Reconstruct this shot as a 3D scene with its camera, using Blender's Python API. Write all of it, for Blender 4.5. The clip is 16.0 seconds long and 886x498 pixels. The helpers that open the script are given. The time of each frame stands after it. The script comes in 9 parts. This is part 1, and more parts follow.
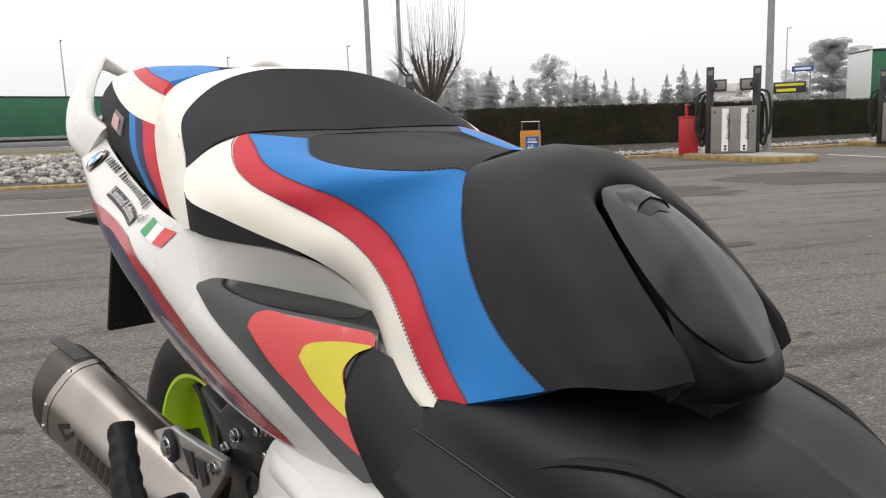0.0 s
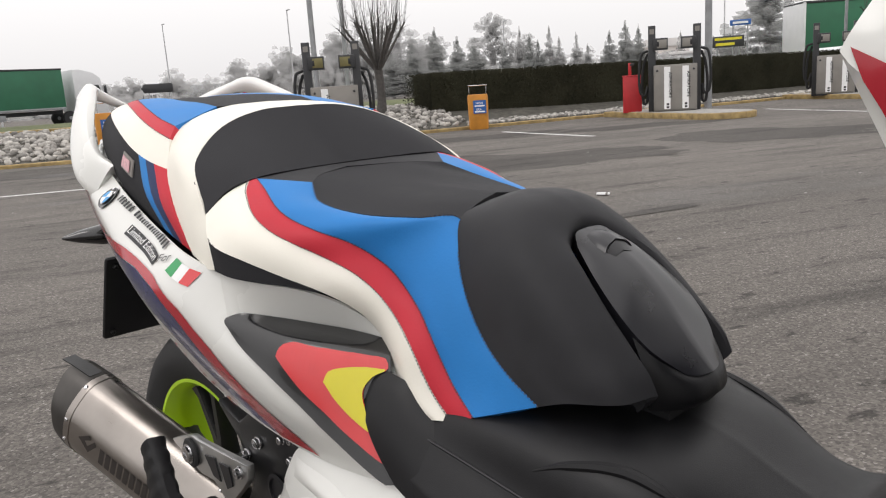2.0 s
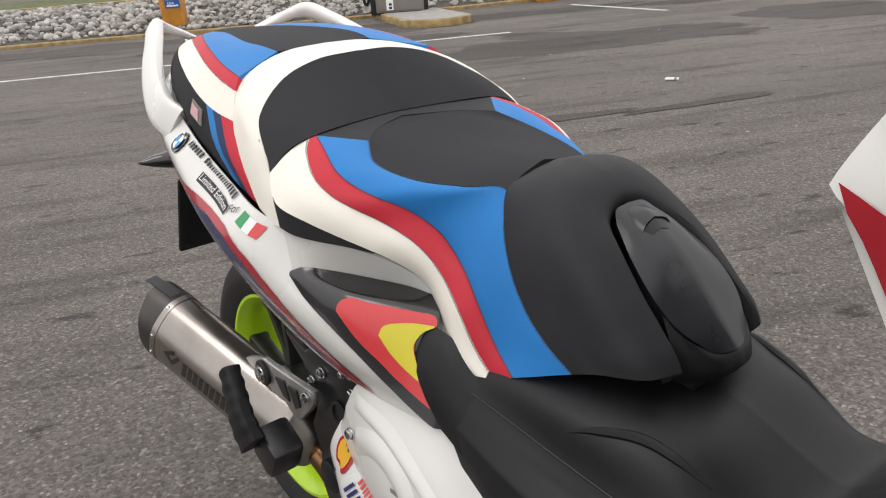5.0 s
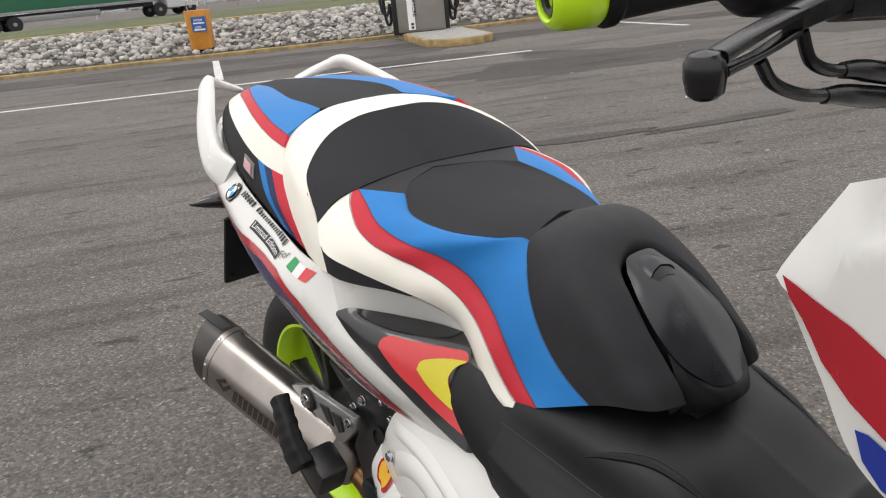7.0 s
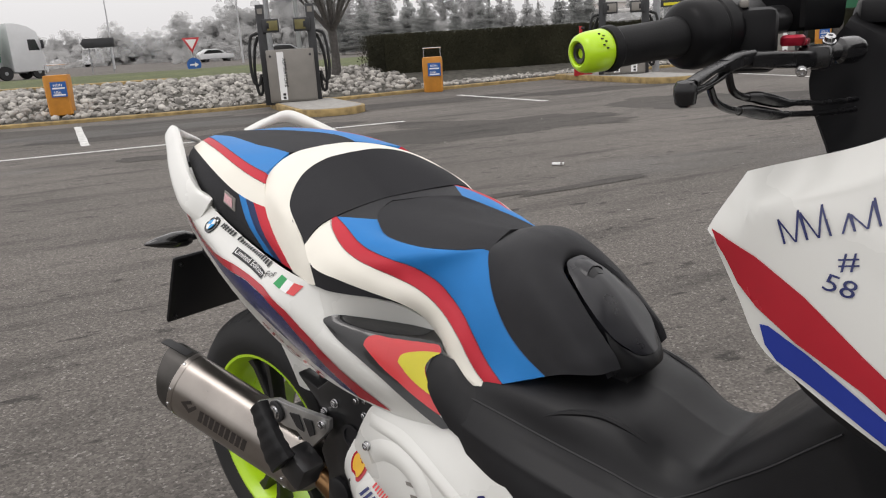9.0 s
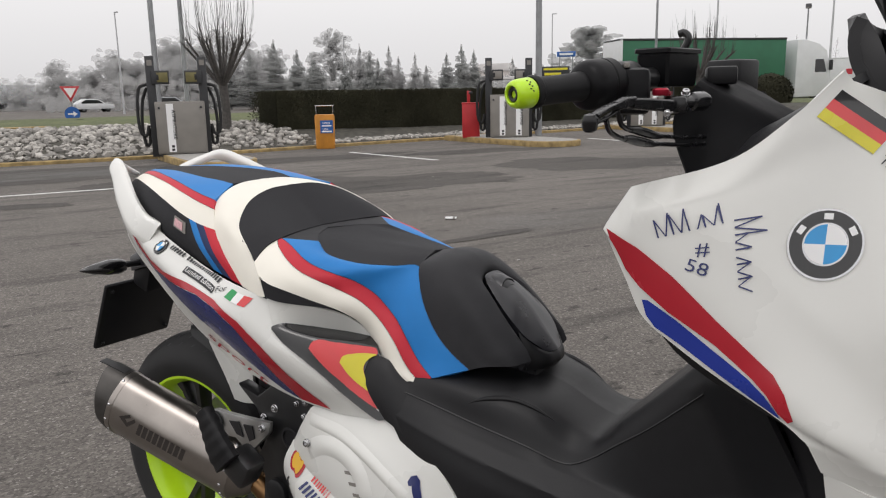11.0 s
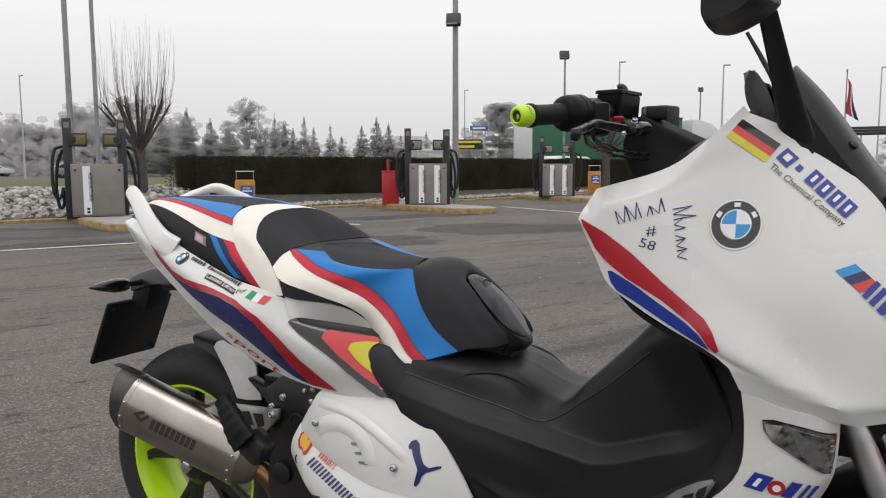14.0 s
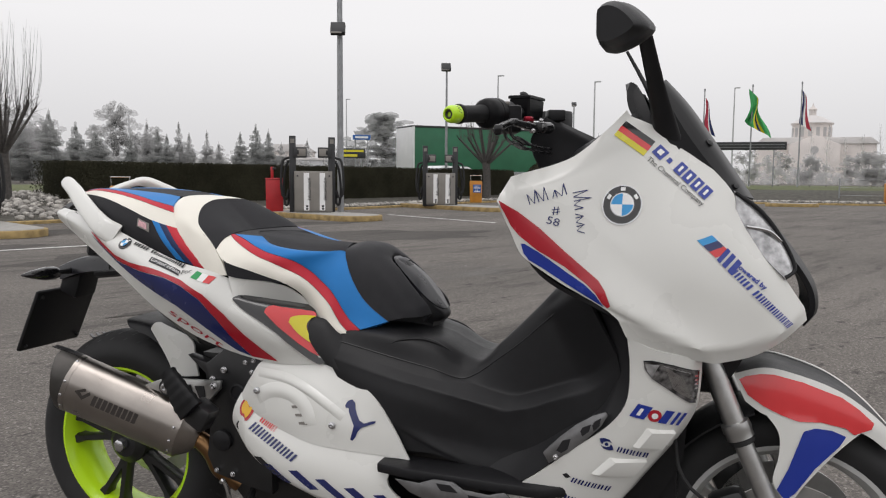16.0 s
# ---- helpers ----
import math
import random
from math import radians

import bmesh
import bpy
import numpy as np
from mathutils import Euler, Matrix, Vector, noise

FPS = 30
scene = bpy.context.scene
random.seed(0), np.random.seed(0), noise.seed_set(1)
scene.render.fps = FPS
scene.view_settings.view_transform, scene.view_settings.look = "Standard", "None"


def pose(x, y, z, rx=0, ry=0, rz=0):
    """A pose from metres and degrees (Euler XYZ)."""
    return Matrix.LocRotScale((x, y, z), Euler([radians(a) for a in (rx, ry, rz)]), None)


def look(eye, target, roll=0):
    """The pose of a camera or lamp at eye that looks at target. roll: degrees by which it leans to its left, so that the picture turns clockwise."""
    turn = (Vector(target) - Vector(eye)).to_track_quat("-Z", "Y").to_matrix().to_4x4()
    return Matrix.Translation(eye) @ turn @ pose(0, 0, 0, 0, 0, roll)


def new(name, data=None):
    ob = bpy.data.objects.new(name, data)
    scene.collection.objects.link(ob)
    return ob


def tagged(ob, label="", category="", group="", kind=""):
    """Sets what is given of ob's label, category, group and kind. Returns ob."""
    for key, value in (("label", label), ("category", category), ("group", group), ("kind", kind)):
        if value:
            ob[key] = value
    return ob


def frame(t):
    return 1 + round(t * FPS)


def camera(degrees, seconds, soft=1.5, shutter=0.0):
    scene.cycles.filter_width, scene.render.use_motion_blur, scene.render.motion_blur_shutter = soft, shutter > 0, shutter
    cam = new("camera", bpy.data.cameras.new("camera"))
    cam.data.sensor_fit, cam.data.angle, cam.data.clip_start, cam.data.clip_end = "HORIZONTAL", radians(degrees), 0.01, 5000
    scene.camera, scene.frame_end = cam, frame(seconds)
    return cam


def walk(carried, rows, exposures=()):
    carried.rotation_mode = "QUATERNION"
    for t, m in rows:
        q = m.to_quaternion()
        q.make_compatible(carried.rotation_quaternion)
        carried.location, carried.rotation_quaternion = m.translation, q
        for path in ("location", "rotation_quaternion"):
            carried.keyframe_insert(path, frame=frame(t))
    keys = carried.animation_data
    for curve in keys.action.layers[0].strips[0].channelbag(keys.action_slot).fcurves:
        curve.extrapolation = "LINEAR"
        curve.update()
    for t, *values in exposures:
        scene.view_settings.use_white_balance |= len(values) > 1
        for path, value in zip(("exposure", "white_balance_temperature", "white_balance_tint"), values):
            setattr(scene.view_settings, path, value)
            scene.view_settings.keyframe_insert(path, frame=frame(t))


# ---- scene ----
cam = camera(60.25, 16.0, soft=1.15)
# seconds, eye in metres, turn in degrees; x runs along the motorcycle to its front, y to its left, z up from the asphalt
PATH = [
    (0, 1.1112, -0.4643, 0.8442, 80.997, 2.061, 50.595),
    (0.5, 1.1148, -0.4966, 0.8696, 80.347, 2.129, 46.655),
    (1, 1.1292, -0.5292, 0.8896, 79.130, 2.770, 44.028),
    (1.5, 1.1472, -0.5443, 0.9119, 78.598, 3.432, 44.121),
    (2, 1.1565, -0.5533, 0.9300, 78.001, 3.746, 46.543),
    (2.5, 1.1591, -0.5517, 0.9522, 76.430, 3.771, 48.134),
    (3, 1.1639, -0.5564, 0.9670, 74.306, 3.642, 49.117),
    (3.5, 1.1637, -0.5505, 0.9844, 71.986, 3.370, 49.776),
    (6, 1.2136, -0.5595, 1.0585, 68.887, 4.895, 51.827),
    (6.5, 1.2300, -0.5722, 1.0765, 69.948, 5.210, 52.353),
    (7, 1.2460, -0.6040, 1.0958, 70.096, 5.329, 52.687),
    (7.5, 1.2481, -0.6672, 1.1123, 70.892, 4.233, 48.272),
    (8, 1.2645, -0.7291, 1.1066, 71.833, 4.413, 45.306),
    (10.5, 1.3706, -0.9925, 1.0884, 78.451, 0.747, 37.767),
    (11, 1.3790, -1.0355, 1.0811, 78.615, 1.157, 34.729),
    (11.5, 1.3827, -1.0861, 1.0681, 79.064, 1.761, 32.963),
    (12, 1.4009, -1.1294, 1.0467, 79.841, 1.885, 31.737),
    (12.5, 1.4296, -1.1870, 1.0339, 81.013, 1.517, 32.104),
    (13, 1.4367, -1.2421, 1.0231, 82.378, 0.957, 31.726),
    (13.5, 1.4233, -1.2880, 1.0161, 83.251, 0.415, 31.086),
    (14, 1.4104, -1.3476, 1.0118, 83.800, 0.163, 28.321),
    (14.5, 1.4031, -1.4008, 1.0062, 83.939, 0.137, 24.794),
    (15, 1.3901, -1.4528, 1.0012, 83.879, 0.295, 22.515),
    (15.5, 1.3994, -1.4992, 0.9924, 83.937, -0.102, 21.065),
    (16, 1.4153, -1.5781, 0.9768, 84.552, -0.421, 19.482),
]
walk(cam, [(t, pose(x, y, z, rx, ry, rz)) for t, x, y, z, rx, ry, rz in PATH],
     [(0, 0.38, 6600, 13), (3.5, 0.32, 6600, 13), (7, 0.36, 6600, 13), (8, 0.3, 6600, 13), (10.5, 0.13, 6550, 13), (13, 0.11, 6520, 13), (16, 0.02, 6500, 13)])

# ---- sky and light ----
world = bpy.data.worlds.new("overcast_sky")
scene.world = world
world.use_nodes = True
wn, wl = world.node_tree.nodes, world.node_tree.links
wn.clear()
w_out, w_bg = wn.new("ShaderNodeOutputWorld"), wn.new("ShaderNodeBackground")
w_co, w_sep = wn.new("ShaderNodeTexCoord"), wn.new("ShaderNodeSeparateXYZ")
w_ramp = wn.new("ShaderNodeValToRGB")
w_ramp.color_ramp.elements[0].position, w_ramp.color_ramp.elements[0].color = 0.0, (0.64, 0.645, 0.645, 1)
w_ramp.color_ramp.elements[1].position, w_ramp.color_ramp.elements[1].color = 0.75, (1.2, 1.2, 1.19, 1)
w_mid = w_ramp.color_ramp.elements.new(0.18)
w_mid.color = (0.90, 0.905, 0.90, 1)
w_sky, w_hsv, w_mix = wn.new("ShaderNodeTexSky"), wn.new("ShaderNodeHueSaturation"), wn.new("ShaderNodeMix")
w_sky.sky_type, w_sky.sun_disc, w_sky.sun_elevation, w_sky.sun_rotation = "NISHITA", False, radians(38), radians(200)
w_hsv.inputs["Saturation"].default_value, w_hsv.inputs["Value"].default_value = 0.1, 0.1
w_mix.data_type = "RGBA"
w_mix.inputs["Factor"].default_value = 0.92
wl.new(w_co.outputs["Generated"], w_sep.inputs[0])
wl.new(w_sep.outputs["Z"], w_ramp.inputs["Fac"])
wl.new(w_sky.outputs["Color"], w_hsv.inputs["Color"])
wl.new(w_hsv.outputs["Color"], w_mix.inputs[6])
wl.new(w_ramp.outputs["Color"], w_mix.inputs[7])
wl.new(w_mix.outputs[2], w_bg.inputs["Color"])
w_bg.inputs["Strength"].default_value = 1.0
wl.new(w_bg.outputs[0], w_out.inputs[0])

sun_data = bpy.data.lights.new("sun", "SUN")
sun_data.energy, sun_data.angle, sun_data.color = 0.5, radians(25), (1.0, 0.98, 0.95)
sun = new("sun", sun_data)
sun.matrix_world = look((0.5, -4, 9), (0, 0, 0))

# ---- materials ----
def material(name, colour, rough=0.5, metal=0.0, vary=0.06, scale=6.0, bump=0.0, bump_scale=200.0, coat=0.0, second=None, blotch=0.0, blotch_scale=1.5, spec=0.5, island=0.0):
    """A surface with fine grain and broad unevenness in colour, roughness and relief, in metres."""
    m = bpy.data.materials.new(name)
    m.use_nodes = True
    n, l = m.node_tree.nodes, m.node_tree.links
    b = n["Principled BSDF"]
    co = n.new("ShaderNodeTexCoord")
    b.inputs["Metallic"].default_value = metal
    b.inputs["Coat Weight"].default_value = coat
    b.inputs["Coat Roughness"].default_value = 0.06
    b.inputs["Specular IOR Level"].default_value = spec
    c2 = second or tuple(max(0.0, c * (1 - 2.2 * vary)) for c in colour)
    fine = n.new("ShaderNodeTexNoise")
    fine.inputs["Scale"].default_value, fine.inputs["Detail"].default_value = scale, 6.0
    ramp = n.new("ShaderNodeValToRGB")
    ramp.color_ramp.elements[0].position, ramp.color_ramp.elements[1].position = 0.35, 0.68
    ramp.color_ramp.elements[0].color, ramp.color_ramp.elements[1].color = (*c2, 1), (*colour, 1)
    l.new(co.outputs["Object"], fine.inputs["Vector"])
    l.new(fine.outputs["Fac"], ramp.inputs["Fac"])
    last = ramp.outputs["Color"]
    if blotch:
        big = n.new("ShaderNodeTexNoise")
        big.inputs["Scale"].default_value, big.inputs["Detail"].default_value = blotch_scale, 3.0
        r2 = n.new("ShaderNodeMapRange")
        r2.inputs[1].default_value, r2.inputs[2].default_value, r2.inputs[3].default_value, r2.inputs[4].default_value = 0.35, 0.7, 1 - blotch, 1.0
        mul = n.new("ShaderNodeMix")
        mul.data_type, mul.blend_type = "RGBA", "MULTIPLY"
        mul.inputs["Factor"].default_value = 1.0
        l.new(co.outputs["Object"], big.inputs["Vector"])
        l.new(big.outputs["Fac"], r2.inputs[0])
        l.new(last, mul.inputs[6])
        l.new(r2.outputs[0], mul.inputs[7])
        last = mul.outputs[2]
    if island:
        geo, info = n.new("ShaderNodeNewGeometry"), n.new("ShaderNodeObjectInfo")
        add, r3, mul = n.new("ShaderNodeMath"), n.new("ShaderNodeMapRange"), n.new("ShaderNodeMix")
        fract = n.new("ShaderNodeMath")
        fract.operation = "FRACT"
        r3.inputs[3].default_value, r3.inputs[4].default_value = 1 - island, 1 + island
        mul.data_type, mul.blend_type = "RGBA", "MULTIPLY"
        mul.inputs["Factor"].default_value = 1.0
        l.new(geo.outputs["Random Per Island"], add.inputs[0])
        l.new(info.outputs["Random"], add.inputs[1])
        l.new(add.outputs[0], fract.inputs[0])
        l.new(fract.outputs[0], r3.inputs[0])
        l.new(last, mul.inputs[6])
        l.new(r3.outputs[0], mul.inputs[7])
        last = mul.outputs[2]
    l.new(last, b.inputs["Base Color"])
    rr = n.new("ShaderNodeMapRange")
    rr.inputs[3].default_value, rr.inputs[4].default_value = max(0.02, rough - 0.08), min(1.0, rough + 0.08)
    l.new(fine.outputs["Fac"], rr.inputs[0])
    l.new(rr.outputs[0], b.inputs["Roughness"])
    if bump:
        bn, bp = n.new("ShaderNodeTexNoise"), n.new("ShaderNodeBump")
        bn.inputs["Scale"].default_value, bn.inputs["Detail"].default_value = bump_scale, 4.0
        bp.inputs["Strength"].default_value, bp.inputs["Distance"].default_value = bump, 0.6 / bump_scale
        l.new(co.outputs["Object"], bn.inputs["Vector"])
        l.new(bn.outputs["Fac"], bp.inputs["Height"])
        l.new(bp.outputs["Normal"], b.inputs["Normal"])
    return m


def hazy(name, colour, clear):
    """Winter growth far off; haze is imitated by letting the sky show through it."""
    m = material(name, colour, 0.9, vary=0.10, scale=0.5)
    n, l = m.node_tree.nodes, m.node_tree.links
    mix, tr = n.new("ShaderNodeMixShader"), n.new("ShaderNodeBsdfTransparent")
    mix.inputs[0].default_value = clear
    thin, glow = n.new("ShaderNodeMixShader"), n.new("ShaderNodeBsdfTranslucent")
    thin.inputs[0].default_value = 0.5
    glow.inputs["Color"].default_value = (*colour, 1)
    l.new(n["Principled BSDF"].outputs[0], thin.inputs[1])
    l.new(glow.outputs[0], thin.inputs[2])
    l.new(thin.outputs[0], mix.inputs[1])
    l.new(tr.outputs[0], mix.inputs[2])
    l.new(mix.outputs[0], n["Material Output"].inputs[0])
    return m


STREAK = 68.0

def asphalt(name, wet=1.0):
    """Worn coarse asphalt: pale chips in dark binder, drag marks along one way, damp dark patches, small pits."""
    m = bpy.data.materials.new(name)
    m.use_nodes = True
    n, l = m.node_tree.nodes, m.node_tree.links
    b = n["Principled BSDF"]
    co = n.new("ShaderNodeTexCoord")
    turn = n.new("ShaderNodeMapping")
    turn.inputs["Rotation"].default_value = (0, 0, -radians(STREAK))
    l.new(co.outputs["Object"], turn.inputs["Vector"])

    def tex(scale, detail=4.0, rough=0.6, stretch=None, shift=0.0):
        t = n.new("ShaderNodeTexNoise")
        t.inputs["Scale"].default_value, t.inputs["Detail"].default_value, t.inputs["Roughness"].default_value = scale, detail, rough
        mp = n.new("ShaderNodeMapping")
        mp.inputs["Scale"].default_value = stretch or (1, 1, 1)
        mp.inputs["Location"].default_value = (shift, shift * 0.7, 0)
        l.new(turn.outputs[0], mp.inputs["Vector"])
        l.new(mp.outputs[0], t.inputs["Vector"])
        return t.outputs["Fac"]

    def span(src, a, c, lo, hi):
        r = n.new("ShaderNodeMapRange")
        for i, v in enumerate((a, c, lo, hi)):
            r.inputs[i + 1].default_value = v
        l.new(src, r.inputs[0])
        return r.outputs[0]

    def times(x, y):
        t = n.new("ShaderNodeMath")
        t.operation = "MULTIPLY"
        l.new(x, t.inputs[0])
        l.new(y, t.inputs[1])
        return t.outputs[0]

    chip = n.new("ShaderNodeTexVoronoi")
    chip.inputs["Scale"].default_value = 130
    l.new(turn.outputs[0], chip.inputs["Vector"])
    sepc = n.new("ShaderNodeSeparateColor")
    l.new(chip.outputs["Color"], sepc.inputs[0])
    ramp = n.new("ShaderNodeValToRGB")
    e = ramp.color_ramp.elements
    e[0].position, e[0].color = 0.0, (0.084, 0.076, 0.070, 1)
    e[1].position, e[1].color = 1.0, (0.30, 0.28, 0.262, 1)
    for p_, c_ in ((0.45, (0.132, 0.119, 0.107)), (0.86, (0.171, 0.155, 0.140)), (0.95, (0.206, 0.189, 0.172))):
        k = e.new(p_)
        k.color = (*c_, 1)
    l.new(sepc.outputs[0], ramp.inputs["Fac"])
    grit = span(tex(38, 8.0, 0.75), 0.3, 0.7, 0.74, 1.2)
    cloud = span(tex(0.55, 5.0, 0.6, (0.45, 1, 1)), 0.35, 0.65, 0.76, 1.12)
    damp = span(tex(0.19, 6.0, 0.55, (0.6, 1, 1), 7.3), 0.60, 0.64, 1.0, 0.78)
    drag = span(tex(3.4, 4.0, 0.6, (0.16, 1, 1), 3.0), 0.52, 0.69, 1.0, 0.58)
    pit = span(tex(9.0, 5.0, 0.6, (0.45, 1, 1), 11.0), 0.61, 0.67, 1.0, 0.42)
    tone = n.new("ShaderNodeValue")
    tone.outputs[0].default_value = wet
    shade = times(times(times(times(grit, cloud), times(damp, drag)), pit), tone.outputs[0])
    mul = n.new("ShaderNodeMix")
    mul.data_type, mul.blend_type = "RGBA", "MULTIPLY"
    mul.inputs["Factor"].default_value = 1.0
    l.new(ramp.outputs[0], mul.inputs[6])
    l.new(shade, mul.inputs[7])
    l.new(mul.outputs[2], b.inputs["Base Color"])
    l.new(span(damp, 0.72, 1.0, 0.55, 0.86), b.inputs["Roughness"])
    b.inputs["Specular IOR Level"].default_value = 0.35
    bp = n.new("ShaderNodeBump")
    bp.inputs["Strength"].default_value, bp.inputs["Distance"].default_value = 0.42, 0.006
    l.new(times(sepc.outputs[0], grit), bp.inputs["Height"])
    l.new(bp.outputs[0], b.inputs["Normal"])
    return m


WHITE_PAINT = material("pearl_white_paint", (0.69, 0.69, 0.66), 0.28, vary=0.006, scale=3, coat=0.6)
RED_PAINT = material("red_vinyl_stripe", (0.42, 0.012, 0.025), 0.25, vary=0.03, scale=20, coat=0.5)
BLUE_PAINT = material("royal_blue_vinyl", (0.012, 0.035, 0.30), 0.25, vary=0.04, scale=20, coat=0.5)
NAVY_PAINT = material("navy_blue_vinyl", (0.012, 0.02, 0.115), 0.25, vary=0.05, scale=20, coat=0.5)
SKY_PAINT = material("light_blue_vinyl", (0.02, 0.30, 0.66), 0.3, vary=0.03, scale=20, coat=0.4)
YELLOW_PAINT = material("yellow_vinyl", (0.68, 0.60, 0.02), 0.25, vary=0.03, scale=20, coat=0.5)
CORAL_PAINT = material("flag_red_vinyl", (0.66, 0.045, 0.05), 0.22, vary=0.03, scale=20, coat=0.5)
GLOSS_BLACK = material("gloss_black_vinyl", (0.012, 0.012, 0.013), 0.2, vary=0.05, scale=20, coat=0.6)
GREEN_VINYL = material("flag_green_vinyl", (0.02, 0.30, 0.09), 0.3, vary=0.03)
WHITE_VINYL = material("white_vinyl", (0.82, 0.82, 0.82), 0.3, vary=0.01)
GOLD_VINYL = material("gold_vinyl", (0.75, 0.42, 0.03), 0.3, vary=0.03)
BLACK_INK = material("black_ink", (0.012, 0.012, 0.014), 0.4, vary=0.02)
BLACK_PLASTIC = material("black_moulded_plastic", (0.0115, 0.0115, 0.013), 0.46, vary=0.08, scale=60, bump=0.22, bump_scale=900, spec=0.30)
DARK_PLASTIC = material("dark_grey_plastic", (0.017, 0.017, 0.021), 0.30, vary=0.08, scale=40, bump=0.05, bump_scale=900)
RUBBER = material("tyre_rubber", (0.017, 0.017, 0.018), 0.75, vary=0.15, scale=25, bump=0.15, bump_scale=300)
BLACK_METAL = material("black_coated_metal", (0.014, 0.014, 0.015), 0.34, vary=0.12, scale=40, bump=0.05, bump_scale=300)
CHROME = material("bright_steel", (0.62, 0.62, 0.63), 0.2, 1.0, vary=0.05, scale=40)
TITANIUM = material("brushed_titanium", (0.42, 0.385, 0.355), 0.30, 1.0, vary=0.10, scale=14, bump=0.05, bump_scale=500, blotch=0.12, blotch_scale=5)
TITAN_DARK = material("etched_titanium", (0.10, 0.09, 0.085), 0.45, 0.9, vary=0.06)
CAP_METAL = material("satin_dark_cap", (0.085, 0.08, 0.075), 0.45, 0.7, vary=0.1, scale=30)
BRONZE = material("heat_stained_pipe", (0.30, 0.17, 0.08), 0.3, 1.0, vary=0.2, scale=20)
PLATE_GREY = material("worn_grey_alloy", (0.26, 0.26, 0.265), 0.42, 0.85, vary=0.12, scale=40)
ALLOY = material("satin_alloy", (0.55, 0.55, 0.54), 0.34, 0.9, vary=0.08, scale=30)
LIME = material("lime_rim_paint", (0.50, 0.80, 0.012), 0.3, vary=0.03, scale=15, coat=0.3)
LEATHER_BLACK = material("black_seat_leather", (0.025, 0.025, 0.028), 0.6, vary=0.08, scale=40, bump=0.35, bump_scale=1300, spec=0.24)
LEATHER_GRIP = material("black_grip_fabric", (0.028, 0.028, 0.031), 0.72, vary=0.06, scale=40, bump=0.55, bump_scale=800, spec=0.18)
LEATHER_WHITE = material("white_seat_leather", (0.80, 0.77, 0.69), 0.5, vary=0.015, scale=20, bump=0.12, bump_scale=420, spec=0.24)
LEATHER_RED = material("red_seat_leather", (0.52, 0.028, 0.045), 0.5, vary=0.04, scale=20, bump=0.12, bump_scale=420, spec=0.24)
LEATHER_BLUE = material("blue_seat_leather", (0.018, 0.19, 0.52), 0.5, vary=0.03, scale=20, bump=0.12, bump_scale=420, spec=0.24)
LEATHER_NAVY = material("navy_seat_leather", (0.02, 0.035, 0.10), 0.5, vary=0.04, scale=20, bump=0.12, bump_scale=420, spec=0.24)
THREAD = material("seam_thread", (0.05, 0.05, 0.06), 0.7)
RIM_PALE = material("pale_grey_rim_paint", (0.46, 0.46, 0.45), 0.35, vary=0.05, scale=15, coat=0.2)
ENAMEL_RED = material("red_anodised", (0.35, 0.01, 0.03), 0.3, 0.6)
LENS_DARK = material("smoky_reflector", (0.36, 0.35, 0.35), 0.16, 0.6, vary=0.4, scale=70)
LENS_CLEAR = material("clear_ribbed_lens", (0.66, 0.66, 0.67), 0.10, 0.55, vary=0.25, scale=60)
SCREEN_BLACK = material("matt_black_screen", (0.007, 0.007, 0.008), 0.38, vary=0.05, spec=0.15)
GLASS_DARK = material("smoked_glass", (0.008, 0.008, 0.009), 0.14, vary=0.02, coat=0.8)

ASPHALT = asphalt("worn_asphalt", 0.98)
DAMP = asphalt("damp_asphalt", 0.54)
KERB_YELLOW = material("worn_yellow_kerb", (0.44, 0.315, 0.135), 0.8, vary=0.22, scale=7, bump=0.3, bump_scale=60)
CONCRETE = material("pale_concrete", (0.36, 0.35, 0.33), 0.85, vary=0.12, scale=9, bump=0.3, bump_scale=60)
LINE_WHITE = material("worn_white_line", (0.72, 0.72, 0.70), 0.8, vary=0.18, scale=9, bump=0.3, bump_scale=90)
STONE = material("grey_river_stone", (0.41, 0.39, 0.36), 0.85, vary=0.16, scale=9, bump=0.3, bump_scale=50, island=0.5)
SOIL = material("dark_soil", (0.09, 0.085, 0.07), 0.95, vary=0.25, scale=6, bump=0.5, bump_scale=30)
GRASS = material("winter_grass", (0.135, 0.155, 0.058), 0.95, vary=0.25, scale=3, second=(0.075, 0.09, 0.035), bump=0.8, bump_scale=40, blotch=0.25, blotch_scale=0.2)
HEDGE_LEAF = material("hedge_leaf", (0.046, 0.045, 0.029), 0.9, vary=0.2, scale=1.2, island=0.18, spec=0.08)
# Bark colour raised towards grey to stand for the mist before it.
BARK = material("mist_greyed_bark", (0.095, 0.088, 0.082), 0.9, vary=0.2, scale=20, bump=0.6, bump_scale=40)
CABINET = material("grey_beige_cabinet", (0.24, 0.225, 0.205), 0.55, 0.1, vary=0.06, scale=4, bump=0.05)
PANEL_PALE = material("faded_yellow_panel", (0.19, 0.165, 0.06), 0.5, vary=0.15, scale=9)
ANTHRACITE = material("anthracite_post", (0.030, 0.031, 0.034), 0.5, vary=0.1, scale=8)
BIN_ORANGE = material("orange_bin_paint", (0.62, 0.26, 0.035), 0.5, vary=0.1, scale=5)
BIN_RED = material("red_bin_paint", (0.50, 0.022, 0.028), 0.45, vary=0.08, scale=5)
SIGN_BLUE = material("sign_blue", (0.015, 0.10, 0.36), 0.4, vary=0.03)
SIGN_RED = material("sign_red", (0.55, 0.03, 0.04), 0.4, vary=0.03)
